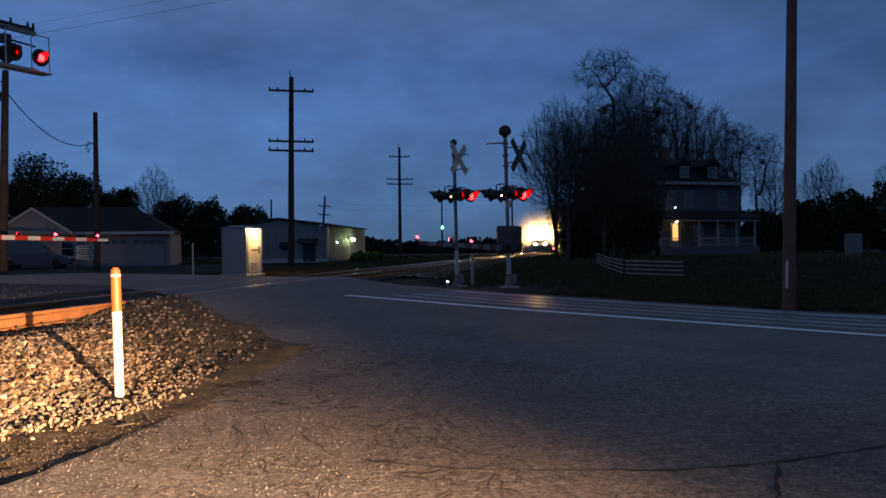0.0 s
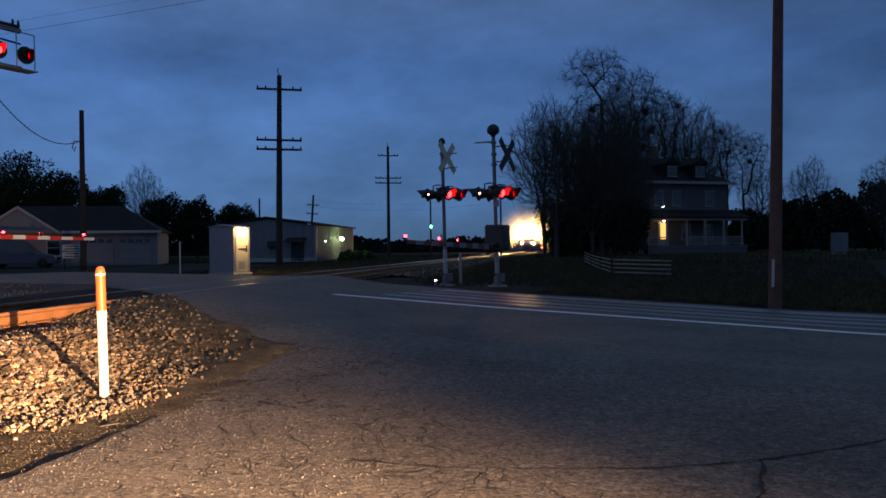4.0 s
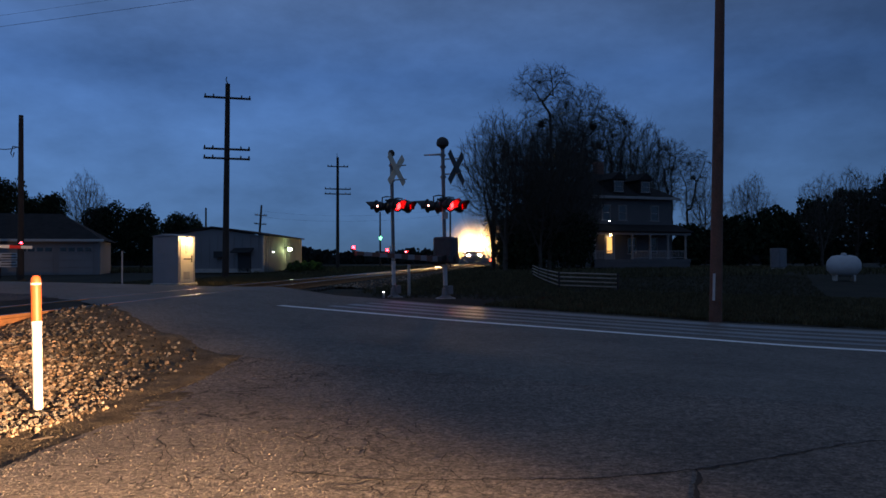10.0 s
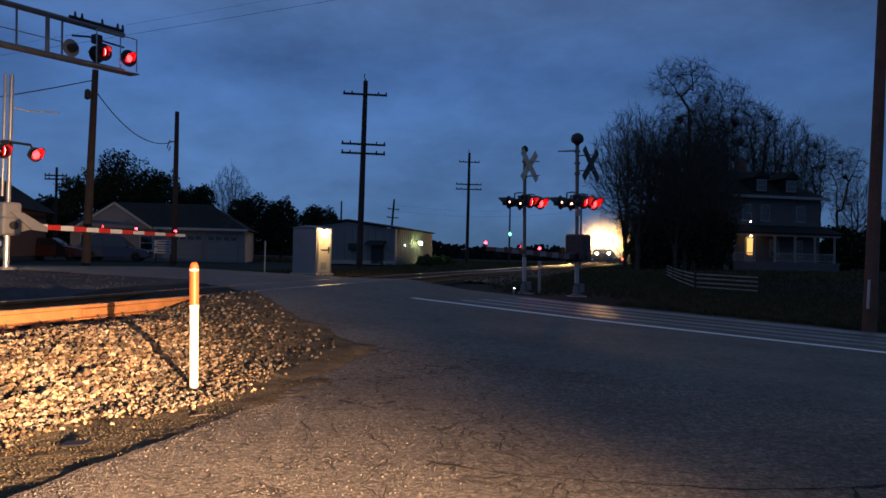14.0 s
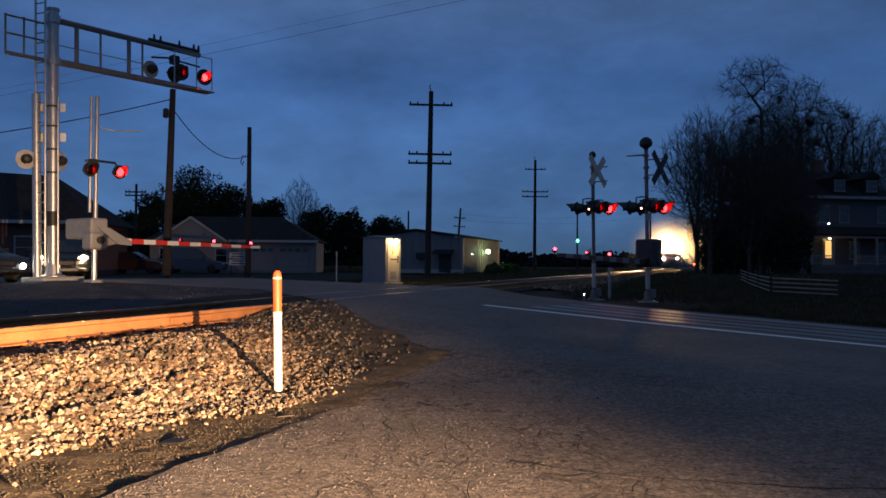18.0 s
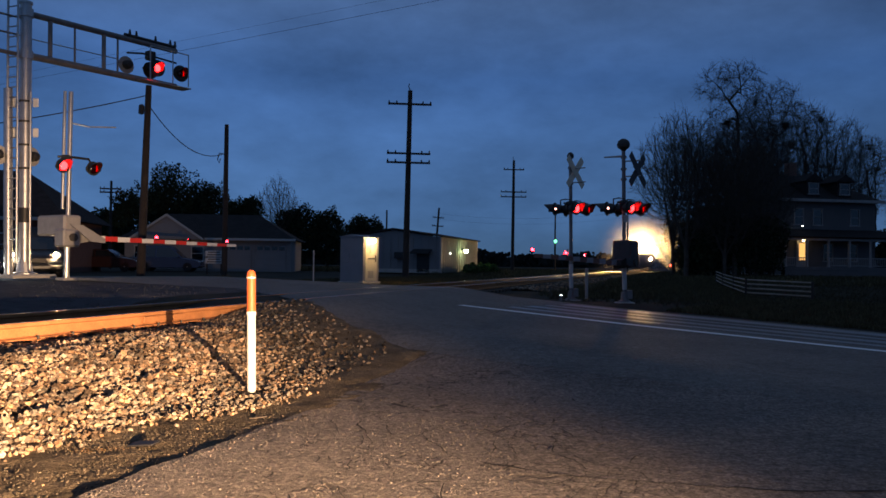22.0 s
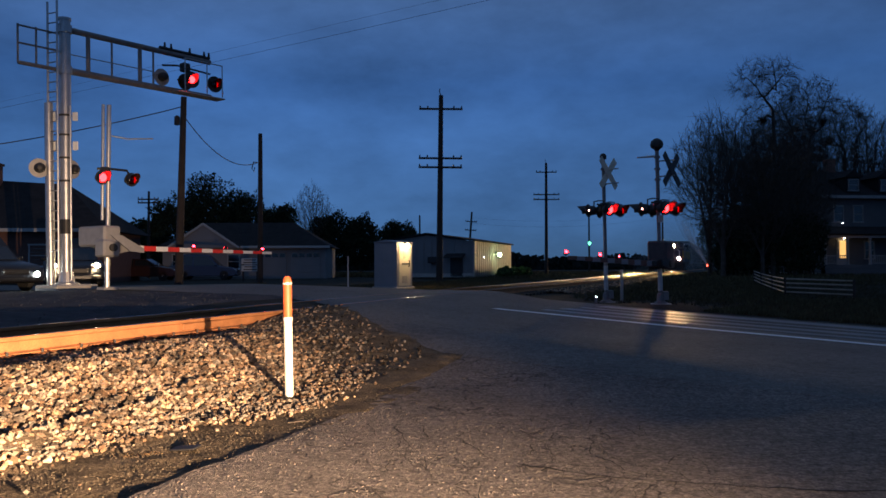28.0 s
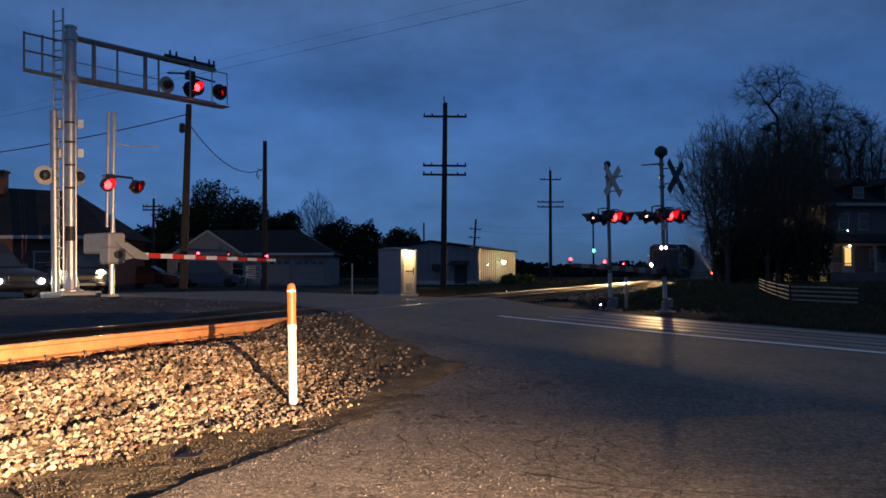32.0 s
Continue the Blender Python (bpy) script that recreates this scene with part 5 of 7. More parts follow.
def wire(p, q, sag, r=0.012, label="thin black overhead cable"):
    p, q = Vector(p), Vector(q)
    pts = []
    for i in range(25):
        t = i / 24
        v = p.lerp(q, t)
        v.z -= sag * 4 * t * (1 - t)
        pts.append(v)
    o = Mesh().path(pts, r, 5)
    return tagged(link("overhead_cable", o, M_WIRE), label, "cable", "cables over the crossing")


pole(-19.0, 31, 7.3, 0.15, "plain wooden pole that carries the cables over the road")
wire((-10.96, 34, 7.7), (-10.19, 45, 7.2), 0.9, 0.022)
wire((-10.96, 34, 8.1), (-19.0, 31, 5.8), 0.15, 0.022)
wire((-19.0, 31, 7.05), (11.05, 16.6, 9.15), 0.1, 0.005)
wire((-19.0, 31, 7.25), (11.05, 16.6, 9.38), 0.0, 0.003)
wire((3.9, 114, 8.2), (27.2, 100, 7.9), 0.8, 0.007)
wire((3.9, 114, 7.4), (27.2, 100, 7.2), 0.8, 0.007)
ins = thing("cable_clamp", pose(-10.55, 44.9, 7.1), "small cable clamp on the wooden pole", "cable clamp")
part("hook", Mesh().path([(0.3, 0, 0), (0, 0, 0.05), (-0.1, 0, -0.3), (0.0, 0, -0.5), (0.06, 0, -0.25)], 0.03), M_BLACK, ins)

# ---- signal bungalow ----
bz = ground_z(-1.95, 34)
bg = thing("signal_bungalow", pose(-2.17, 34.9, bz, 0, 0, -32), "pale metal railway cabinet with a lamp over its door", "equipment hut")
part("base", Mesh().box((0, 0, 0.06), (1.34, 1.3, 0.16), None, 0.02), M_CONC, bg)
part("body", Mesh().box((0, 0, 1.08), (1.2, 1.16, 1.92), None, 0.02), M_BUNG, bg)
part("roof", Mesh().prism([(-0.66, 0), (0.66, 0), (0.0, 0.10)], pose(0, 0.64, 2.04, 90, 0, 0), 1.28), M_BUNG, bg)
dr = part("door", Mesh().box((0.61, -0.02, 1.06), (0.035, 0.86, 1.76), None, 0.01), M_DOOR, bg, "metal door")
part("handle", Mesh().path([(0.63, 0.25, 1.0), (0.67, 0.25, 1.0), (0.67, 0.25, 1.25), (0.63, 0.25, 1.25)], 0.02), M_BLACK, dr)
part("hasp", Mesh().box((0.635, 0.0, 1.12), (0.03, 0.5, 0.05), None, 0.01), M_BLACK, dr, "dark bar across the door")
part("plate", Mesh().box((0.635, -0.06, 1.55), (0.015, 0.16, 0.4), None, 0.005), M_GREY, dr)
part("louvre", Mesh().box((0.635, -0.06, 0.45), (0.015, 0.4, 0.3), None, 0.005), M_GREY, dr)
part("vent", Mesh().box((-0.25, -0.59, 1.15), (0.3, 0.02, 0.42), None, 0.01), M_BUNG, bg)
lf = part("lamp_fixture", Mesh().box((0.66, 0, 1.99), (0.1, 0.16, 0.06), None, 0.02), M_BLACK, bg)
part("bulb", Mesh().lathe([(0.0, -0.12), (0.09, -0.07), (0.12, 0.0), (0.08, 0.06), (0.0, 0.08)], pose(0.72, 0, 1.90), 12), G_WARM, lf, "bright warm bulb")
mk = thing("marker_post", pose(-3.32, 28, ground_z(-3.32, 28)), "thin white marker post beyond the track", "marker post")
part("post", Mesh().tube((0, 0, 0), (0, 0, 1.08), 0.022, n=8), M_TANK, mk)
part("band", Mesh().tube((0, 0, 0.9), (0, 0, 0.98), 0.032, n=8), M_GREY, mk)
sm = thing("ground_marker", pose(4.25, 22.6, ground_z(4.25, 22.6)), "low marker with a small bright reflector by the road", "marker post")
part("stub", Mesh().tube((0, 0, 0), (0, 0, 0.20), 0.04, 0.035, 10), M_MAST, sm)
# the reflector's glint is put in as emission
part("reflector", Mesh().lathe([(0.018, 0), (0.012, 0.012), (0, 0.016)], pose(0, -0.055, 0.17, 90, 0, 0), 10), G_STAR, sm, "small reflector, its glint put in as glow")
sp = thing("marker_post", pose(5.55, 25.2, ground_z(5.55, 25.2)), "thin dark post behind the signal masts", "marker post")
part("post", Mesh().tube((0, 0, 0), (0, 0, 1.0), 0.05, n=8), M_GREY, sp)

# ---- buildings ----
def frame_at(x, y, yaw):
    return pose(x, y, ground_z(x, y) - 0.05, 0, 0, yaw)


def wall_box(o, c, s, material, name="wall", label=""):
    return part(name, Mesh().box(c, s), material, o, label)


def siding(o, x0, x1, y, z0, z1, pitch, material, name="siding_board"):
    """Lapped boards on a wall that faces -y."""
    n = int((z1 - z0) / pitch)
    for i in range(n):
        z = z0 + (i + 0.5) * pitch
        part(name, Mesh().box(((x0 + x1) / 2, y - 0.012, z), (x1 - x0, 0.03, pitch * 0.96), pose(0, 0, 0, -3, 0, 0)), material, o)


def window(o, x, z, w, h, y, trim=M_TRIM, glass=None):
    f = Mesh()
    for cx_, cz_, sx, sz in ((x, z + h / 2, w + 0.16, 0.09), (x, z - h / 2, w + 0.2, 0.10), (x - w / 2, z, 0.08, h), (x + w / 2, z, 0.08, h), (x, z, w, 0.05)):
        f.box((cx_, y - 0.03, cz_), (sx, 0.08, sz), None, 0.01)
    fr = part("window", f, trim, o, "white window frame")
    for k in (-0.25, 0.25):
        part("pane", Mesh().box((x, y - 0.012, z + k * h), (w - 0.08, 0.02, h / 2 - 0.06)), glass or M_DARKGLASS, fr)
    return fr


# metal building along the track
mb = thing("metal_building", pose(2.37, 62.0, 0.45, 0, 0, 72.0), "pale metal shed building with a low gable roof", "building")
BL, BW = 12.4, 7.6
wall_box(mb, (BL / 2, BW / 2, 1.4), (BL, BW, 2.8), M_METALWALL)
part("gable", Mesh().prism([(0, 0), (BW, 0), (BW / 2, 0.55)], pose(-0.01, 0, 2.75, 90, 0, 90), 0.2), M_METALWALL, mb, "low gable wall")
part("roof", Mesh().prism([(-0.2, 0), (BW / 2, 0.60), (BW + 0.2, 0), (BW + 0.2, 0.10), (BW / 2, 0.72), (-0.2, 0.10)], pose(-0.25, 0, 2.76, 90, 0, 90), BL + 0.5), M_ROOF, mb, "low dark metal roof")
for i in range(20):
    part("wall_rib", Mesh().box((0.3 + i * 0.61, -0.02, 1.4), (0.05, 0.04, 2.75)), M_METALWALL, mb)
for i in range(12):
    part("wall_rib", Mesh().box((-0.02, 0.35 + i * 0.62, 1.4), (0.04, 0.05, 2.75)), M_METALWALL, mb)
part("corner_trim", Mesh().box((-0.02, -0.02, 1.4), (0.14, 0.14, 2.8), None, 0.01), M_GREY, mb)
part("plinth", Mesh().box((-0.04, BW / 2, 0.15), (0.06, BW, 0.3)), M_CONC, mb)
part("awning", Mesh().prism([(0, 0), (-0.9, -0.28), (-0.9, -0.38), (0, -0.1)], pose(0, 2.2, 1.85, 90, 0, 0), 1.5), M_BLACK, mb, "dark awning over a doorway")
part("door", Mesh().box((-0.03, 1.4, 0.95), (0.08, 1.0, 1.8), None, 0.01), M_BLACK, mb, "dark doorway")
part("unit", Mesh().box((-0.3, 3.2, 1.35), (0.5, 0.8, 0.5), None, 0.03), M_BLACK, mb, "dark cooling unit on the wall")
lt = part("wall_lamp", Mesh().box((6.3, -0.15, 1.95), (0.3, 0.3, 0.14), None, 0.03), M_GREY, mb)
part("lamp_glass", Mesh().lathe([(0.0, -0.14), (0.12, -0.10), (0.17, 0.0), (0.12, 0.10), (0, 0.13)], pose(6.3, -0.45, 1.80), 12), G_GREEN, lt, "bright greenish lamp")
wl_ = thing("wall_light", mb.matrix_world @ pose(2.6, -0.08, 1.55), "tiny white lamp on the metal building", "lamp")
part("bulb", Mesh().lathe([(0, -0.05), (0.05, 0), (0, 0.05)], pose(0, 0, 0), 8), G_STAR, wl_)


def leaf_heap(count, seed, inside, size):
    rs = random.Random(seed)
    me = Mesh()
    done = 0
    while done < count:
        p = inside(rs)
        if p is None:
            continue
        done += 1
        r = rs.uniform(*size)
        m = Euler((rs.uniform(0, 6.28), rs.uniform(0, 6.28), rs.uniform(0, 6.28))).to_matrix()
        me.add([Vector(p) + m @ Vector(q) for q in ((-r, -r * 0.5, 0), (r, -r * 0.5, 0.1 * r), (r * 0.7, r * 0.6, 0), (-r * 0.6, r * 0.7, -0.1 * r))], [(0, 1, 2, 3)])
    return me


def ball(rx, ry, rz, cz_, seed):
    def pick(rs):
        v = Vector((rs.gauss(0, 1), rs.gauss(0, 1), rs.gauss(0, 1))).normalized()
        k = 0.80 + 0.34 * noise.noise((v.x * 2.2 + seed, v.y * 2.2, v.z * 2.2)) + 0.12 * noise.noise((v.x * 6, v.y * 6 + seed, v.z * 6))
        k *= rs.random() ** 0.22
        return (v.x * rx * k, v.y * ry * k, cz_ + v.z * rz * k)
    return pick


for i, (dx, w) in enumerate(((3.2, 1.9), (6.6, 1.6), (10.2, 1.9))):
    p = mb.matrix_world @ Vector((dx, -1.7, -0.1))
    hd = thing("hedge", pose(p.x, p.y, p.z, 0, 0, 72), "clipped low evergreen hedge along the pale building", "hedge", "hedges by the building")
    part("crown", leaf_heap(1500, 20 + i, ball(w, 0.7, 0.5, 0.45, i), (0.05, 0.12)), M_HEDGE, hd)
    for k_ in (-0.5, 0.0, 0.5):
        part("stem", Mesh().tube((w * k_, 0, 0), (w * k_ + 0.04, 0, 0.8), 0.045, n=6), M_BARK, hd)

# garage house beyond the parked cars
gh = thing("garage_house", frame_at(-21.5, 62, 2.0), "low pale garage with wide doors and a dark hip roof", "house")
wall_box(gh, (6.2, 4.0, 1.25), (12.4, 8.0, 2.6), M_SIDING)
siding(gh, 0.0, 6.6, -0.02, 0.2, 2.5, 0.23, M_SIDING)
part("roof", Mesh().add([(-0.4, -0.5, 2.5), (12.8, -0.5, 2.5), (12.8, 8.5, 2.5), (-0.4, 8.5, 2.5), (2.2, 4.0, 4.6), (9.4, 4.0, 4.6)], [(0, 1, 5, 4), (1, 2, 5), (2, 3, 4, 5), (3, 0, 4), (0, 3, 2, 1)]), M_ROOF, gh, "dark shingle roof")
part("gable", Mesh().prism([(-2.6, 0), (2.6, 0), (0, 1.75)], pose(3.2, -0.25, 2.45, 90, 0, 0), 0.3), M_SIDING, gh, "pale front gable")
for sg in (-1, 1):
    part("gable_trim", Mesh().box((3.2 + sg * 1.35, -0.62, 3.36), (3.3, 0.12, 0.16), pose(0, 0, 0, 0, sg * 34, 0), 0.01), M_TRIM, gh)
part("fascia", Mesh().box((9.4, -0.53, 2.5), (6.8, 0.08, 0.18), None, 0.01), M_TRIM, gh)
for x in (8.3, 10.9):
    d = part("garage_door", Mesh().box((x, -0.04, 1.1), (2.3, 0.08, 2.1), None, 0.01), M_SIDING, gh, "white sectional garage door")
    for i in range(4):
        part("door_panel", Mesh().box((x, -0.09, 0.3 + i * 0.52), (2.2, 0.03, 0.48), None, 0.01), M_SIDING, d)
        part("pane", Mesh().box((x - 0.82 + i * 0.55, -0.11, 1.86), (0.42, 0.02, 0.28)), M_DARKGLASS, d)
for x in (1.2, 5.4):
    window(gh, x, 1.4, 0.9, 1.1, -0.04)

# dark house behind the cantilever
lh = thing("house", frame_at(-34.5, 47, 6.0), "dark brick bungalow with white fascia and a chimney", "house")
wall_box(lh, (7.0, 4.5, 1.6), (14.0, 9.0, 3.3), M_BRICK)
part("roof", Mesh().add([(-0.5, -0.6, 3.2), (14.6, -0.6, 3.2), (14.6, 9.6, 3.2), (-0.5, 9.6, 3.2), (3.0, 4.5, 6.8), (10.6, 4.5, 6.4)], [(0, 1, 5, 4), (1, 2, 5), (2, 3, 4, 5), (3, 0, 4), (0, 3, 2, 1)]), M_ROOF, lh, "dark shingle roof")
part("fascia", Mesh().box((7.0, -0.63, 3.2), (15.1, 0.07, 0.2), None, 0.01), M_TRIM, lh, "white fascia board")
part("chimney", Mesh().box((6.2, 4.0, 6.9), (0.8, 0.8, 1.5), None, 0.03).box((6.2, 4.0, 7.6), (0.95, 0.95, 0.15), None, 0.02), M_BRICK, lh)
for x in (2.5, 7.0, 10.5, 12.6):
    window(lh, x, 1.7, 1.1, 1.3, -0.02)
br_ = Mesh()
for i in range(13):
    br_.box((7.0, -0.03, 0.25 + i * 0.22), (14.02, 0.03, 0.19))
part("brick_course", br_, M_BRICK, lh)

# two storey house with a porch beyond the field
fh = thing("farmhouse", pose(30.5, 65.5, 0.70, 0, 0, 8.0), "two-storey pale house with a pillared porch and dormers", "house")
W, D = 9.0, 9.0
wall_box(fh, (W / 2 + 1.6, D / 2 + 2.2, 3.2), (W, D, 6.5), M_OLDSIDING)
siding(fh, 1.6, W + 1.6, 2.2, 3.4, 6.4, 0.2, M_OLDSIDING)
part("roof", Mesh().add([(1.1, 1.6, 6.35), (W + 2.1, 1.6, 6.35), (W + 2.1, D + 2.8, 6.35), (1.1, D + 2.8, 6.35), (4.6, 6.7, 9.0), (7.6, 6.7, 9.0)], [(0, 1, 5, 4), (1, 2, 5), (2, 3, 4, 5), (3, 0, 4), (0, 3, 2, 1)]), M_ROOF, fh, "dark hip roof")
part("eave", Mesh().box((W / 2 + 1.6, 1.58, 6.3), (W + 1.1, 0.1, 0.25), None, 0.01), M_DIMTRIM, fh)
for x in (4.6, 7.6):
    part("dormer", Mesh().box((x, 3.4, 7.35), (1.3, 2.4, 1.3)).prism([(-0.9, 0), (0.9, 0), (0, 0.7)], pose(x, 2.0, 8.0, 90, 0, 0), -2.6), M_ROOF, fh, "roof dormer")
    window(fh, x, 7.35, 0.9, 0.95, 2.19, M_DIMTRIM)
part("chimney", Mesh().box((5.6, 7.0, 9.3), (0.8, 0.8, 1.7), None, 0.03), M_BRICK, fh)
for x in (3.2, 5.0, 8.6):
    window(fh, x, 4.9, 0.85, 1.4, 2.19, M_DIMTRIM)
part("porch_floor", Mesh().box((W / 2 + 1.2, 1.1, 0.45), (W + 1.6, 2.3, 0.3), None, 0.02), M_OLDSIDING, fh)
part("porch_skirt", Mesh().box((W / 2 + 1.2, 0.0, -0.03), (W + 1.4, 0.06, 0.9)), M_OLDSIDING, fh)
part("foundation", Mesh().box((W / 2 + 1.6, D / 2 + 2.2, -0.3), (W - 0.1, D - 0.1, 0.8)), M_CONC, fh)
part("porch_roof", Mesh().prism([(-0.2, 0), (2.4, 0.75), (2.4, 0.9), (-0.3, 0.12)], pose(0.2, 0, 3.0, 90, 0, 90), W + 2.0), M_ROOF, fh)
part("porch_beam", Mesh().box((W / 2 + 1.2, 0.05, 2.92), (W + 1.7, 0.16, 0.24), None, 0.02), M_DIMTRIM, fh)
for i in range(6):
    x = 0.6 + i * 1.98
    part("porch_post", Mesh().lathe([(0.13, 0.55), (0.13, 0.7), (0.10, 0.75), (0.085, 2.6), (0.13, 2.7), (0.13, 2.85)], pose(x, 0.1, 0), 10), M_DIMTRIM, fh)
for i in range(5):
    if i == 1:
        continue
    x0 = 0.6 + i * 1.98
    part("railing", Mesh().box((x0 + 0.99, 0.1, 1.35), (1.85, 0.06, 0.07)).box((x0 + 0.99, 0.1, 0.72), (1.85, 0.06, 0.06)), M_DIMTRIM, fh)
    for j in range(11):
        part("baluster", Mesh().box((x0 + 0.15 + j * 0.168, 0.1, 1.03), (0.035, 0.035, 0.6)), M_DIMTRIM, fh)
fd = part("front_door", Mesh().box((3.5, 2.17, 1.65), (1.05, 0.1, 2.2), None, 0.02), M_DIMTRIM, fh, "front door with a lit glass")
part("pane", Mesh().box((3.5, 2.105, 1.9), (0.55, 0.02, 1.45)), G_WIN, fd, "warm lit door glass")
for x in (6.0, 8.4):
    window(fh, x, 1.85, 0.9, 1.5, 2.19, M_DIMTRIM)
pl = part("porch_light", Mesh().box((3.5, 1.9, 2.95), (0.5, 0.3, 0.1), None, 0.03), M_DIMTRIM, fh)
part("bulb", Mesh().lathe([(0, -0.07), (0.10, 0), (0, 0.06)], pose(3.5, 1.9, 2.86), 10), G_WARM, pl)
st = thing("yard_lamp", fh.matrix_world @ pose(2.78, 1.0, 4.0), "small white lamp on the porch roof", "lamp")
part("bulb", Mesh().lathe([(0, -0.05), (0.06, 0), (0, 0.05)], pose(0, 0, 0.05), 8), G_STAR, st)
part("stem", Mesh().tube((0, 0, -0.35), (0, 0, 0), 0.03, n=6), M_BLACK, st)

# ---- fence in the field ----
fp = [(18.85, 49.0), (17.2, 43.7), (15.6, 38.3), (13.95, 33.0), (15.75, 31.0)]
fn = thing("pipe_fence", pose(0, 0, 0), "low pale rail fence beside the track", "fence")
for x, y in fp:
    part("post", Mesh().tube((x, y, ground_z(x, y) - 0.2), (x, y, ground_z(x, y) + 0.74), 0.055, n=8), M_TIMBER, fn)
for (x0, y0), (x1, y1) in zip(fp, fp[1:]):
    for h in (0.17, 0.35, 0.53, 0.70):
        part("rail", Mesh().tube((x0, y0, ground_z(x0, y0) + h), (x1, y1, ground_z(x1, y1) + h), 0.030, n=6), M_FENCE, fn)

# ---- sign by the parking area ----
sg = thing("sign_board", pose(-11.95, 50, ground_z(-11.95, 50), 0, 0, 8), "white two-panel sign with illegible dark bars", "sign")
for dx in (-0.42, 0.42):
    part("post", Mesh().box((dx, 0, 0.5), (0.08, 0.08, 1.3), None, 0.01), M_TIMBER, sg)
for z in (1.25, 0.82):
    b = part("panel", Mesh().box((0, -0.06, z), (1.05, 0.04, 0.36), None, 0.01), M_SIGN, sg)
    for k, w in ((0.09, 0.7), (-0.07, 0.8)):
        part("text_bar", Mesh().box((0, -0.085, z + k), (w, 0.01, 0.06)), M_BLACK, b)

# ---- tanks in the far yard ----
tk = thing("storage_tank", pose(34.8, 40, ground_z(34.2, 40) - 0.12, 0, 0, -25), "white rounded tank on short legs in the yard", "tank")
part("body", Mesh().lathe([(0.0, -0.95), (0.32, -0.88), (0.56, -0.66), (0.62, -0.4), (0.62, 0.4), (0.56, 0.66), (0.32, 0.88), (0, 0.95)], pose(0, 0, 1.0, 0, 90, 0), 20), M_TANK, tk, "", True)
for dx in (-0.5, 0.5):
    part("leg", Mesh().box((dx, 0, 0.22), (0.12, 0.7, 0.5), None, 0.02), M_CONC, tk)
part("dome", Mesh().lathe([(0.16, 0), (0.16, 0.12), (0, 0.17)], pose(0, 0, 1.6), 12), M_TANK, tk)
ux = thing("utility_cabinet", pose(44.0, 58, ground_z(44, 58), 0, 0, 30), "grey metal utility cabinet in the yard", "cabinet")
part("body", Mesh().box((0, 0, 0.95), (1.5, 0.8, 1.6), None, 0.04), M_MAST, ux)
part("base", Mesh().box((0, 0, 0.06), (1.6, 0.9, 0.14), None, 0.02), M_CONC, ux)
part("door", Mesh().box((0, -0.41, 0.95), (1.3, 0.03, 1.4), None, 0.01), M_MAST, ux)


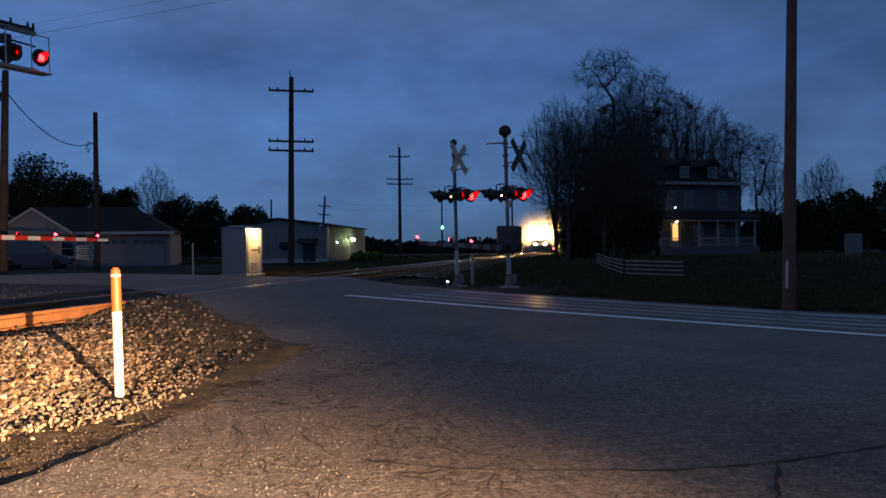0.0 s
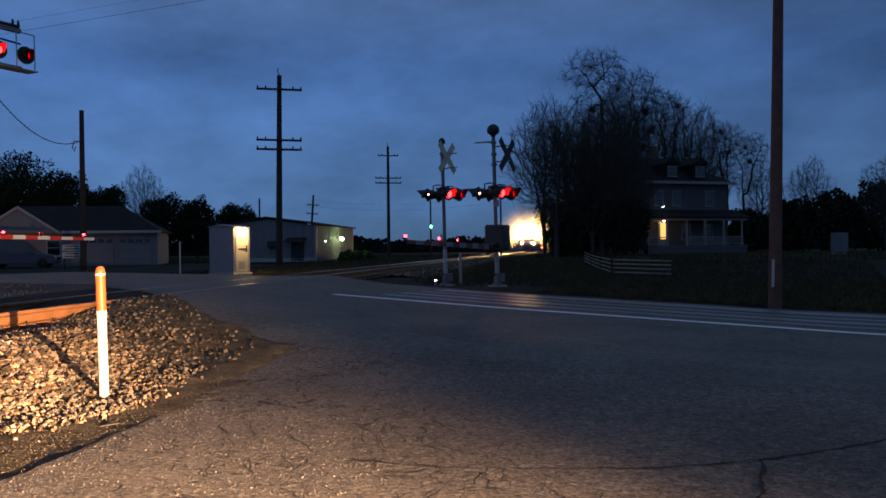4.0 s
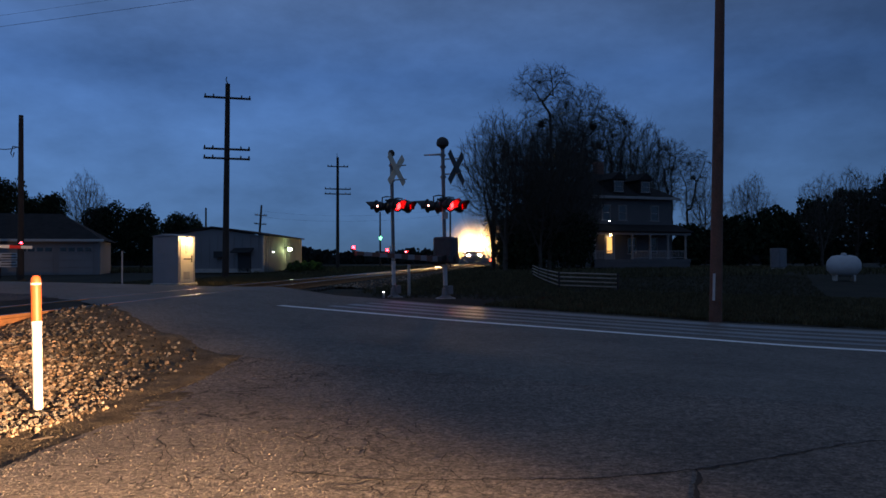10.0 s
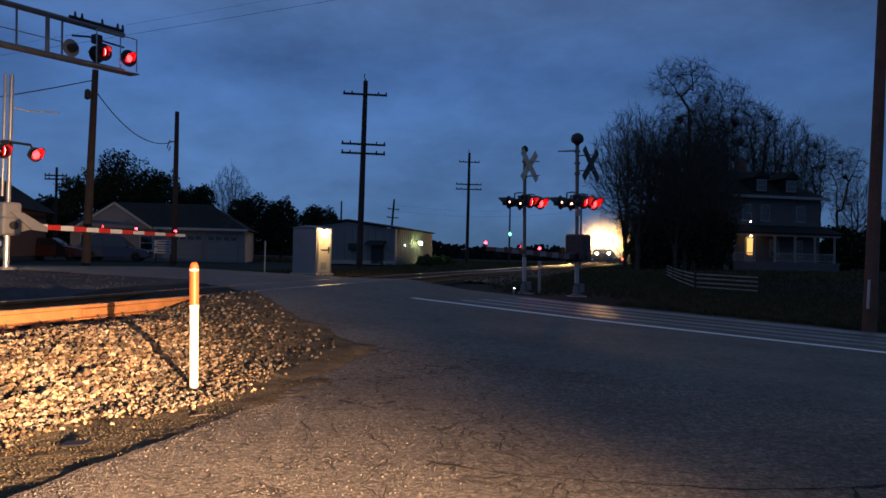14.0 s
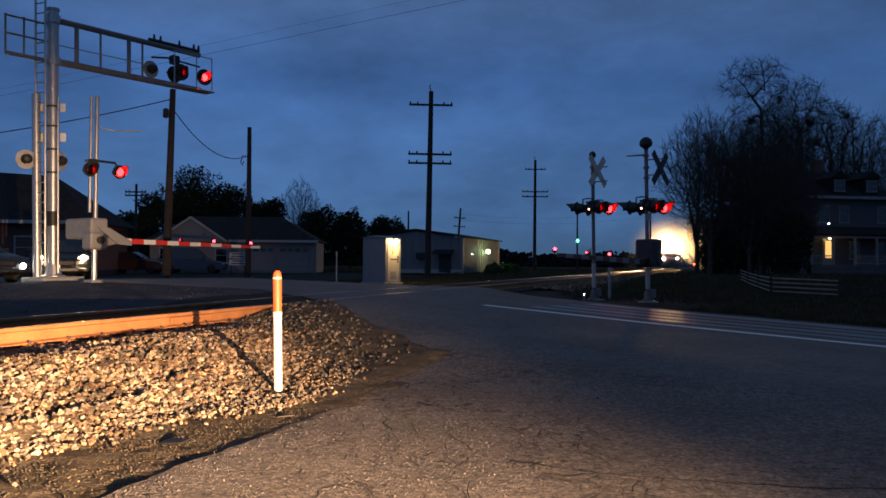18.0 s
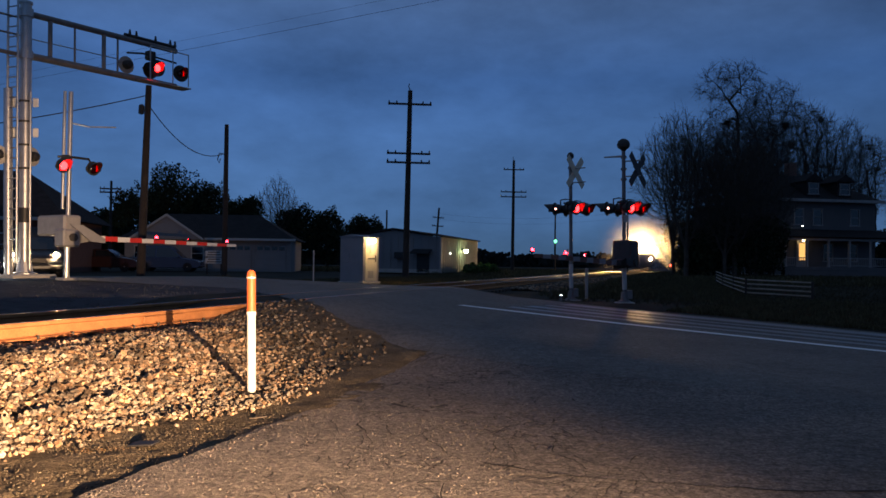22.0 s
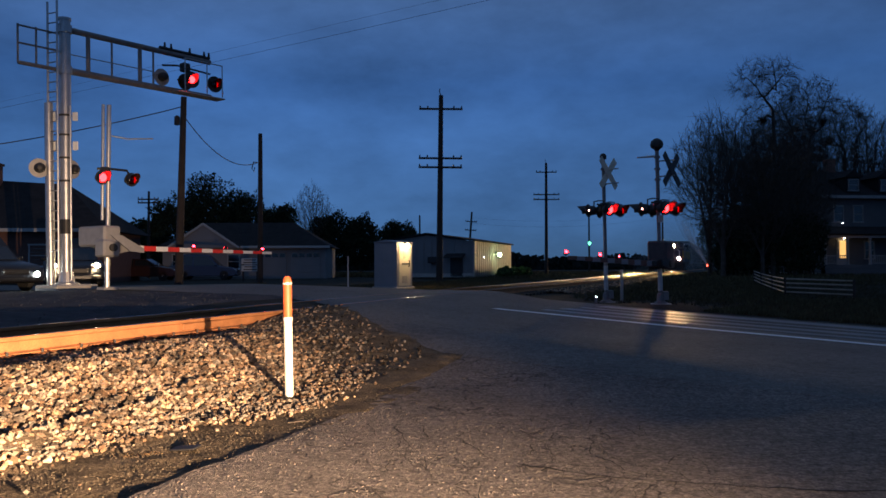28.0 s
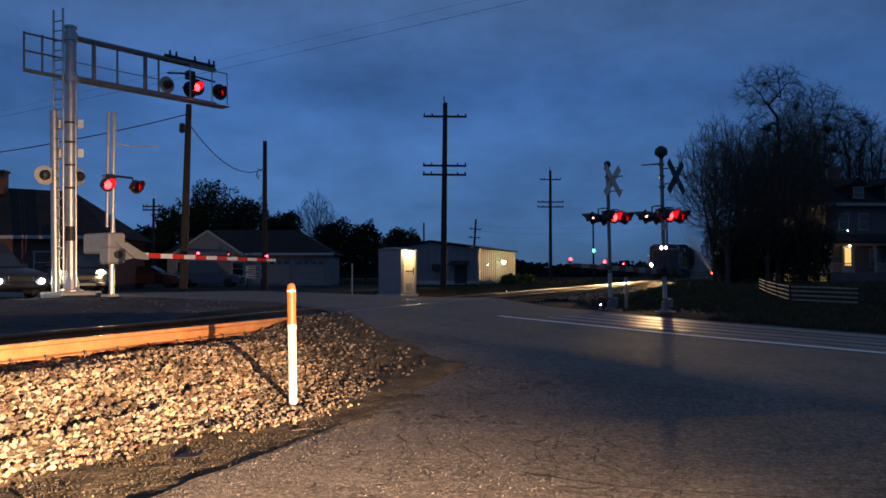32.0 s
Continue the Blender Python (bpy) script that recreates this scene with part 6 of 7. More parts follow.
# ---- cars ----
def car(x, y, yaw, paint, label, lights=None, van=False, hz=0.68):
    """A car that faces +x of its own."""
    o = thing("parked_car", pose(x, y, ground_z(x, y) + 0.02, 0, 0, yaw), label, "car", "cars by the crossing")
    h = 1.78 if van else 1.48
    side = [(-2.25, 0.36), (-2.3, 0.62), (-2.22, 0.95), (-1.2, 1.0), (1.0, 0.98), (2.0, 0.82), (2.25, 0.66), (2.3, 0.40), (2.1, 0.26), (-2.1, 0.26)]
    n = len(side)
    body = Mesh()
    for yy, k in ((-0.90, 0.93), (-0.86, 1.0), (0.86, 1.0), (0.90, 0.93)):
        body.v += [(px_ * (0.985 if k < 1 else 1), yy, 0.6 + (pz - 0.6) * k) for px_, pz in side]
    body.f = [tuple(range(n)), tuple(range(3 * n, 4 * n))[::-1]] + [(r * n + i, r * n + (i + 1) % n, (r + 1) * n + (i + 1) % n, (r + 1) * n + i) for r in range(3) for i in range(n)]
    part("body", body, paint, o, "", True)
    r0 = -2.1 if van else -1.75
    c = Mesh()
    c.add([(r0, -0.8, 0.95), (1.1, -0.8, 0.95), (1.1, 0.8, 0.95), (r0, 0.8, 0.95), (r0 + 0.4, -0.62, h), (0.2, -0.62, h), (0.2, 0.62, h), (r0 + 0.4, 0.62, h)], [(0, 1, 5, 4), (1, 2, 6, 5), (2, 3, 7, 6), (3, 0, 4, 7), (4, 5, 6, 7)])
    part("cabin", c, paint, o)
    m = (r0 + 0.4 + 0.2) / 2
    for sg_ in (-1, 1):
        g = Mesh()
        for a0, a1, b0, b1 in ((r0 + 0.22, m - 0.05, r0 + 0.5, m - 0.05), (m + 0.05, 0.90, m + 0.05, 0.18)):
            g.add([(a0, sg_ * 0.795, 1.02), (a1, sg_ * 0.795, 1.02), (b1, sg_ * 0.65, h - 0.08), (b0, sg_ * 0.65, h - 0.08)], [(0, 1, 2, 3)])
        part("side_window", g, M_DARKGLASS, o)
        part("wing_mirror", Mesh().box((0.82, sg_ * 0.95, 1.03), (0.12, 0.2, 0.14), None, 0.03), paint, o)
        hl = part("headlight", Mesh().box((2.2, sg_ * 0.66, hz), (0.14, 0.36, 0.17), None, 0.04), M_RIM, o)
        if lights:
            part("lit_lens", Mesh().lathe([(0.0, 0.05), (0.065, 0.03), (0.083, 0.0)], pose(2.275, sg_ * 0.66, hz, 0, 90, 0), 12), lights, hl, "lit headlight")
        part("tail_light", Mesh().box((-2.25, sg_ * 0.7, 0.82), (0.08, 0.26, 0.16), None, 0.02), M_RED, o)
    part("windscreen", Mesh().add([(1.07, -0.72, 1.0), (1.07, 0.72, 1.0), (0.235, 0.58, h - 0.05), (0.235, -0.58, h - 0.05)], [(0, 1, 2, 3)]), M_DARKGLASS, o)
    part("rear_window", Mesh().add([(r0 - 0.0, -0.72, 1.02), (r0 - 0.0, 0.72, 1.02), (r0 + 0.37, 0.58, h - 0.05), (r0 + 0.37, -0.58, h - 0.05)], [(0, 1, 2, 3)]), M_DARKGLASS, o)
    part("grille", Mesh().box((2.27, 0, 0.62), (0.06, 0.8, 0.16), None, 0.02), M_BLACK, o)
    part("bumper", Mesh().box((2.24, 0, 0.40), (0.14, 1.74, 0.18), None, 0.05), paint, o)
    for wx in (-1.4, 1.42):
        for wy in (-0.80, 0.80):
            w = part("wheel", Mesh().lathe([(0.20, -0.1), (0.31, -0.1), (0.33, -0.06), (0.33, 0.06), (0.31, 0.1), (0.20, 0.1)], pose(wx, wy, 0.33, 90, 0, 0), 18), M_TYRE, o, "", True)
            part("rim", Mesh().lathe([(0.20, -0.09), (0.17, -0.095), (0.06, -0.08), (0.05, -0.1), (0, -0.1), (0, 0.1), (0.05, 0.1), (0.06, 0.08), (0.17, 0.095), (0.20, 0.09)], pose(wx, wy, 0.33, 90, 0, 0), 14), M_RIM, w)
    return o


car(-13.30, 28.9, -63, M_CAR_D, "dark car with lit headlights waiting behind the gate", G_CAR, True, 0.80)
car(-14.85, 25.6, -32, M_CAR_D, "dark sport utility car with white headlights", G_CARW, True, 0.54)
car(-17.0, 58, 4, M_CAR_B, "blue minivan parked before the garage", None, True)
car(-20.6, 56, 2, M_CAR_R, "maroon car parked before the garage")
car(-24.5, 54, -6, M_CAR_D, "dark car parked before the house", None, True)
hc = car(5.37, -3.46, 127, M_CAR_D, "dark car whose headlights light the ballast", G_CAR)
# unseen plates added over the lamps block the top of their beams
for hx in (-0.62, 0.62):
    x_, y_ = 3.9 + hx * 0.8, -1.5 + hx * 0.6
    part("beam_blocker", Mesh().add(*moved(Mesh().box((0.05, 0, 0.0), (0.52, 0.5, 0.012)), hc.matrix_world.inverted() @ pose(x_, y_, 0.728, 0, 0, 140))), M_BLACK, hc, "unseen dark plate added to cut the top of the beam")

# ---- trees ----
def crown_points(rs, blobs):
    """Random points in several ellipsoids (count, centre, radii), more of them near the skin."""
    pts = []
    for count, c, r in blobs:
        for _ in range(count):
            v = Vector((rs.gauss(0, 1), rs.gauss(0, 1), rs.gauss(0, 1))).normalized() * rs.random() ** 0.42
            k = 0.86 + 0.30 * noise.noise((v.x * 2 + c[0], v.y * 2, v.z * 2 + c[2]))
            pts.append((c[0] + v.x * r[0] * k, c[1] + v.y * r[1] * k, c[2] + v.z * r[2] * k))
    return np.array(pts)


def bare_tree(seed, trunks, blobs, stride=0.30, reach=3.6, kill=0.40, tip=0.014, fork=2.3, sprays=3):
    """A leafless tree: stems run up the trunks, then limbs grow towards the points of the crown and thicken downwards."""
    rs = random.Random(seed)
    att = crown_points(rs, blobs)
    pos, up = [Vector((0, 0, -0.3))], [-1]
    for trunk in trunks:
        first = Vector(trunk[0])
        at = min(range(len(pos)), key=lambda i: (pos[i] - first).length)
        for q in trunk:
            q = Vector(q)
            while (q - pos[at]).length > stride:
                d = (q - pos[at]).normalized() * stride + Vector((rs.gauss(0, 0.03), rs.gauss(0, 0.03), 0))
                pos.append(pos[at] + d)
                up.append(at)
                at = len(pos) - 1
    arr = np.array([tuple(p) for p in pos])
    near = np.argmin(((att[:, None] - arr[None]) ** 2).sum(2), 1)
    dist = np.sqrt(((att - arr[near]) ** 2).sum(1))
    for _ in range(70):
        live = np.nonzero((dist < reach) & (dist > kill))[0]
        if len(live) == 0:
            break
        pull = {}
        for i in live:
            k = int(near[i])
            pull[k] = pull.get(k, Vector()) + (Vector(att[i]) - pos[k]).normalized()
        fresh = []
        for k, v in pull.items():
            d = v.normalized() + Vector((rs.gauss(0, 0.13), rs.gauss(0, 0.13), rs.gauss(0.06, 0.13)))
            if up[k] >= 0:
                d += (pos[k] - pos[up[k]]).normalized() * 0.45
            fresh.append(len(pos))
            pos.append(pos[k] + d.normalized() * stride)
            up.append(k)
        for k in fresh:
            dd = np.sqrt(((att - np.array(tuple(pos[k]))) ** 2).sum(1))
            closer = dd < dist
            near[closer], dist[closer] = k, dd[closer]
        if len(pos) > 9000:
            break
    load = [0.0] * len(pos)
    for k in range(len(pos) - 1, 0, -1):
        if load[k] == 0.0:
            load[k] = tip ** fork
        load[up[k]] += load[k]
    wide = [v ** (1 / fork) for v in load]
    wood, twig = Mesh(), Mesh()
    for k in range(1, len(pos)):
        r1, r0 = wide[k], min(wide[up[k]], wide[k] * 1.35)
        (wood if r1 > 0.045 else twig).tube(pos[up[k]], pos[k], r0, r1, 7 if r1 > 0.09 else (5 if r1 > 0.03 else 3), False)
        if r1 < tip * 2.6:
            for _ in range(sprays):
                d = (pos[k] - pos[up[k]]).normalized() + Vector((rs.gauss(0, 0.6), rs.gauss(0, 0.6), rs.gauss(0.25, 0.5)))
                twig.tube(pos[k], pos[k] + d.normalized() * rs.uniform(0.3, 0.9), tip * 0.75, tip * 0.4, 3, False)
    return wood, twig


def plant(name, meshes, label, group):
    o = thing(name, pose(0, 0, 0), label, "tree", group)
    part("trunk", meshes[0], M_BARK, o, "grey forking trunk and limbs")
    part("crown", meshes[1], M_TWIG, o, "fine bare twigs")
    return o


TREES = [
    plant("bare_tree", bare_tree(4, [[(0.1, 0, 5.0), (0.05, 0.1, 13.0)], [(-1.2, 0.3, 14.7), (-2.5, 0.2, 15.8)], [(0.2, 0, 14.8), (1.2, -0.3, 16.3)], [(0.1, -0.6, 14.2), (-0.5, -1.2, 16.2)]], [(620, (-0.6, 0, 15.0), (2.9, 2.5, 2.3)), (330, (-0.4, 0, 11.6), (2.6, 2.4, 3.0))], tip=0.0095, fork=2.0, sprays=6), "tall leafless tree with a high forked crown", "trees by the house"),
    plant("bare_tree", bare_tree(12, [[(0.0, 0, 3.0), (-0.2, 0, 7.2), (-0.3, 0.1, 11.0)], [(0.6, 0, 8.0), (1.1, 0.2, 11.2)], [(-0.8, 0, 12.3), (-1.5, 0.1, 13.8)], [(2.1, 0.2, 13.2), (2.8, 0.2, 15.4)], [(0.4, -0.2, 12.0), (0.6, -0.3, 14.2)]], [(900, (0.8, 0, 13.3), (3.0, 2.7, 2.7)), (260, (0.3, 0, 9.6), (2.6, 2.3, 2.5))], tip=0.0095, fork=2.0, sprays=6), "broad leafless tree whose limbs spread upwards", "trees by the house"),
    plant("bare_tree", bare_tree(21, [[(0.1, 0, 2.2), (0.4, 0.1, 6.0)], [(0.1, 0, 2.2), (-1.3, -0.2, 5.6)], [(0.1, 0, 2.2), (1.5, 0.3, 5.2)]], [(3000, (0, 0, 7.9), (3.8, 3.5, 5.8))], tip=0.012, fork=2.15), "dense leafless tree with many fine twigs", "trees by the house"),
]
spots = {
    0: [(25.5, 62.0, 0, 1.0), (34.5, 81.0, 130, 1.02)],
    1: [(28.1, 63.5, 0, 1.0), (41.0, 81.0, 200, 1.12), (47.0, 80.0, 90, 0.92), (72.0, 70.0, 20, 0.85), (51.0, 83.0, 300, 0.85), (38.0, 83.0, 70, 1.0)],
    2: [(20.9, 60.5, 10, 0.94), (22.7, 62.4, 100, 0.97), (24.4, 60.0, 300, 0.84), (26.6, 61.0, 170, 0.76), (24.0, 66.0, 220, 0.92), (29.2, 64.5, 250, 0.72), (21.9, 66.5, 40, 1.0), (23.4, 59.4, 330, 0.7), (31.0, 76.5, 50, 1.15), (34.5, 80.0, 150, 1.2), (37.6, 80.5, 20, 1.25), (41.2, 79.5, 280, 1.28), (44.6, 82.0, 110, 1.2), (33.0, 79.0, 240, 1.2), (46.0, 84.0, 0, 1.0), (55.0, 86.0, 33, 0.85), (57.0, 80.0, 80, 0.8), (60.0, 72.0, 170, 0.75), (66.0, 74.0, 250, 0.85), (70.5, 72.0, 30, 0.95), (76.0, 73.0, 77, 1.0), (-17.5, 108.0, 60, 0.9), (-52.0, 96.0, 10, 0.8), (66.0, 52.0, 99, 0.8)],
}
for k, rows in spots.items():
    for j, (x, y, yaw, sc) in enumerate(rows):
        m = pose(x, y, ground_z(x, y), 0, 0, yaw)
        if j == 0:
            TREES[k].matrix_basis = m
            TREES[k].scale = (sc, sc, sc)
        else:
            o = copy_thing(TREES[k], m)
            o.scale = (sc, sc, sc)
# undergrowth at the foot of the trees
for i, (x, y, w, h) in enumerate(((21.6, 61.6, 1.3, 4.2), (23.2, 64.0, 1.6, 6.0), (22.9, 60.5, 1.5, 4.6), (24.6, 60.6, 1.9, 5.0), (26.6, 61.2, 1.8, 5.2), (25.0, 64.5, 2.6, 6.4), (28.6, 63.0, 1.7, 5.6), (54.0, 79.0, 3.2, 6.3), (58.5, 78.0, 3.4, 7.2), (63.0, 77.0, 3.6, 8.6), (67.5, 76.0, 3.8, 10.2), (72.0, 75.0, 3.8, 11.6), (77.0, 75.0, 4.2, 12.5), (49.5, 80.0, 2.8, 5.0), (57.6, 172.0, 4.4, 13.0), (63.5, 168.0, 5.0, 14.0), (70.0, 172.0, 5.0, 13.0))):
    sh = thing("shrub", pose(x, y, ground_z(x, y) - 0.1), "dark tangled shrub under the bare trees", "shrub", "shrubs under the trees")
    part("crown", leaf_heap(2600 if i < 7 else 4200, 70 + i, ball(w, w * 0.8, h * 0.55, h * 0.5, i * 3.1), (0.05, 0.14) if i < 7 else (0.10, 0.26)), M_LEAF, sh)
    for p0, p1, r_ in (((0, 0, 0), (0.2, 0, h * 0.6), 0.06), ((0.3, 0.2, 0), (0.7, 0.2, h * 0.55), 0.05), ((-0.3, 0, 0), (-0.8, 0.1, h * 0.5), 0.05)):
        part("stem", Mesh().tube(p0, p1, r_, r_ * 0.45, 6), M_BARK, sh)
# evergreens beyond the garage
for i, (x, y, w, top) in enumerate(((-31.0, 95, 3.6, 9.5), (-27.3, 96, 4.0, 12.0), (-23.6, 97, 3.4, 10.5), (-20.4, 99, 3.0, 8.8), (-34.5, 94, 2.8, 7.2), (-46.0, 98, 4.0, 9.0), (-14.8, 110, 3.4, 9.0), (-11.2, 111, 2.8, 8.6), (-6.6, 120, 3.2, 8.0), (-52.0, 95, 4.5, 8.5))):
    z0 = ground_z(x, y)
    ev = thing("evergreen_tree", pose(x, y, z0), "dark dense evergreen tree behind the houses", "tree", "evergreens behind the houses")
    h = top - z0
    part("trunk", Mesh().tube((0, 0, -0.2), (0.1, 0, h * 0.8), 0.24, 0.06, 8), M_BARK, ev)
    heap = leaf_heap(7000, 90 + i, ball(w * 1.15, w * 1.0, h * 0.56, h * 0.52, i * 5.3), (0.07, 0.18))
    for j in range(4):
        rr = random.Random(i * 7 + j)
        bl = leaf_heap(1000, 300 + i * 9 + j, ball(w * 0.5, w * 0.5, h * 0.22, 0, j + i), (0.07, 0.16))
        off = Vector((rr.uniform(-0.6, 0.6) * w, -0.3 * w, h * rr.uniform(0.45, 0.86)))
        heap.add([Vector(p) + off for p in bl.v], bl.f)
    part("crown", heap, M_LEAF, ev, "uneven crown of dark foliage")
# far woods along the horizon
rf = random.Random(9)
fw = Mesh()
for i in range(16000):
    x = rf.uniform(-130, 330)
    y = 190 + rf.uniform(0, 25) + abs(x) * 0.1
    h = 3.4 + 2.4 * noise.noise((x * 0.045, 0, 3)) + 1.6 * noise.noise((x * 0.25, 1, 3))
    z = rf.random() ** 0.8 * max(1.5, h)
    r = rf.uniform(0.4, 1.0) * (1.0 if z > 0.6 * h else 1.8)
    a = rf.uniform(0, 6.28)
    fw.add([(x - r * math.cos(a), y - r * math.sin(a), z - r * 0.6), (x + r * math.cos(a), y + r * math.sin(a), z - r * 0.5), (x + r * 0.7 * math.cos(a), y, z + r * 0.7), (x - r * 0.6 * math.cos(a), y, z + r * 0.5)], [(0, 1, 2, 3)])
tagged(link("far_woods", fw, M_FAR), "dark line of distant woods on the horizon", "woods", kind="stuff")

# ---- burning flare with its smoke ----
FX, FY = 18.65, 57.0
fz = ground_z(FX, FY)
fl = thing("signal_flare", pose(FX, FY, fz), "burning red signal flare on a thin stake", "flare")
part("stake", Mesh().tube((0, 0, -0.1), (0, 0, 1.14 - fz), 0.02, n=8), M_STEEL, fl)
part("stick", Mesh().tube((0, 0, 1.08 - fz), (-0.04, 0, 1.22 - fz), 0.022, n=8), M_RED, fl)
part("flame", Mesh().lathe([(0.0, -0.06), (0.05, 0.0), (0.03, 0.07), (0.0, 0.12)], pose(-0.04, 0, 1.26 - fz), 10), G_TAIL, fl, "small red flame")
sk = thing("smoke_wisp", pose(FX, FY, fz), "thin grey smoke curling up from the flare", "smoke")
for wide in (0.5, 1.0):
    me, n_ = Mesh(), 20
    for i in range(n_):
        t = i / (n_ - 1)
        c_ = (-0.06 - 1.9 * t ** 1.4 + 0.16 * math.sin(7 * t) * t, 0.2 * math.sin(5 * t) * t, 1.34 - fz + 3.2 * t ** 1.7 + 0.5 * t)
        w_ = (0.03 + 0.75 * t ** 1.2) * wide
        me.v += [(c_[0] + w_ * math.cos(a_), c_[1] + w_ * math.sin(a_), c_[2] - 0.3 * w_ * math.cos(a_)) for a_ in [2 * math.pi * q / 10 for q in range(10)]]
        if i:
            me.f += [(10 * i - 10 + q, 10 * i - 10 + (q + 1) % 10, 10 * i + (q + 1) % 10, 10 * i + q) for q in range(10)]
    part("strand", me, M_SMOKE, sk, "", True)

# ---- train ----
def wheelset(o, x):
    for s in (-0.7175, 0.7175):
        part("wheel", Mesh().lathe([(0.10, -0.09), (0.50, -0.07), (0.52, 0.0), (0.54, 0.03), (0.54, 0.06), (0.10, 0.07)], pose(x, s, 0.5, 90 if s > 0 else -90, 0, 0), 20), M_STEEL, o, "", True)


def locomotive():
    """Faces -x of its own, standing on z = 0 at the rail's top; its nose is at x = 0."""
    o = thing("locomotive", pose(0, 0, 0), "dark blue diesel locomotive with bright headlights", "locomotive", "train on the track")
    L = 20.5
    part("underframe", Mesh().box((L / 2, 0, 1.40), (L - 0.8, 2.95, 0.34), None, 0.03), M_LOCO, o)
    part("walkway", Mesh().box((L / 2, 0, 1.60), (L - 0.6, 3.05, 0.07), None, 0.01), M_STEEL, o)
    part("fuel_tank", Mesh().box((L / 2, 0, 0.78), (5.2, 2.6, 0.95), None, 0.2), M_STEEL, o)
    part("short_hood", Mesh().prism([(-1.0, 1.6), (1.0, 1.6), (1.0, 2.6), (0.75, 2.85), (-0.75, 2.85), (-1.0, 2.6)], pose(0.95, 0, 0, 90, 0, 90), 2.2), M_LOCO, o, "blunt short hood")
    part("nose_panel", Mesh().box((0.93, 0, 2.2), (0.05, 1.7, 0.9), None, 0.02), M_LOCO, o, "flat nose panel")
    part("cab", Mesh().prism([(-1.5, 1.6), (1.5, 1.6), (1.5, 3.62), (1.1, 3.90), (-1.1, 3.90), (-1.5, 3.62)], pose(3.0, 0, 0, 90, 0, 90), 2.5), M_LOCO, o, "cab")
    for s in (-1, 1):
        part("windscreen", Mesh().box((2.98, s * 1.0, 3.28), (0.05, 0.7, 0.5), None, 0.02), M_DARKGLASS, o)
        part("side_window", Mesh().box((4.3, s * 1.52, 3.2), (1.1, 0.05, 0.6), None, 0.02), M_DARKGLASS, o)
        part("number_board", Mesh().box((2.97, s * 0.85, 3.72), (0.05, 0.45, 0.14), None, 0.01), M_STEEL, o, "plain number board")
        dl = part("ditch_light", Mesh().lathe([(0.0, -0.2), (0.10, -0.08), (0.105, 0.45)], pose(0.26, s * 1.05, 1.60, 0, -90, 0), 16).opened(), M_BLACK, o)
        part("lit_lens", Mesh().lathe([(0.085, 0.0), (0.06, 0.03), (0.0, 0.04)], pose(0.23, s * 1.05, 1.60, 0, -90, 0), 16), G_DITCH, dl, "lit ditch light")
        hr = Mesh()
        for i in range(11):
            hr.tube((0.8 + i * 1.85, s * 1.48, 1.62), (0.8 + i * 1.85, s * 1.48, 2.65), 0.025, n=6)
        hr.tube((0.8, s * 1.48, 2.65), (L - 0.9, s * 1.48, 2.65), 0.025, n=6)
        part("handrail", hr, M_LOCO_Y, o)
        part("step_well", Mesh().box((0.75, s * 1.35, 0.95), (0.7, 0.3, 1.1), None, 0.03), M_STEEL, o)
    part("long_hood", Mesh().prism([(-0.95, 1.6), (0.95, 1.6), (0.95, 3.4), (0.7, 3.7), (-0.7, 3.7), (-0.95, 3.4)], pose(5.5, 0, 0, 90, 0, 90), L - 6.4), M_LOCO, o, "long engine hood")
    part("radiator", Mesh().box((L - 4.0, 0, 3.6), (3.6, 2.9, 0.45), None, 0.08), M_LOCO, o)
    part("exhaust_stack", Mesh().box((10.5, 0, 3.85), (0.9, 0.5, 0.35), None, 0.04), M_STEEL, o)
    for i in range(5):
        part("hood_door", Mesh().box((6.4 + i * 1.5, -0.97, 2.7), (1.3, 0.04, 1.8), None, 0.01), M_LOCO, o)
    hl = part("headlight", Mesh().lathe([(0.0, -0.25), (0.33, -0.12), (0.35, 0.30)], pose(2.95, 0, 3.36, 0, -90, 0), 20).opened(), M_BLACK, o, "headlight housing")
    part("lit_lens", Mesh().lathe([(0.31, 0.0), (0.23, 0.09), (0.0, 0.13)], pose(2.91, 0, 3.36, 0, -90, 0), 20), G_HEAD, hl, "bright lit headlight")
    part("pilot_plow", Mesh().prism([(-1.45, 0.15), (1.45, 0.15), (1.5, 1.25), (-1.5, 1.25)], pose(0.35, 0, 0, 90, 0, 90), 0.25), M_STEEL, o, "snow plow")
    part("coupler", Mesh().box((0.1, 0, 0.85), (0.7, 0.3, 0.3), None, 0.06), M_STEEL, o)
    for c in (4.2, L - 4.2):
        part("truck_frame", Mesh().box((c, 0, 0.62), (4.0, 2.3, 0.4), None, 0.08), M_STEEL, o)
        for d in (-1.55, 0, 1.55):
            wheelset(o, c + d)
    return o, L


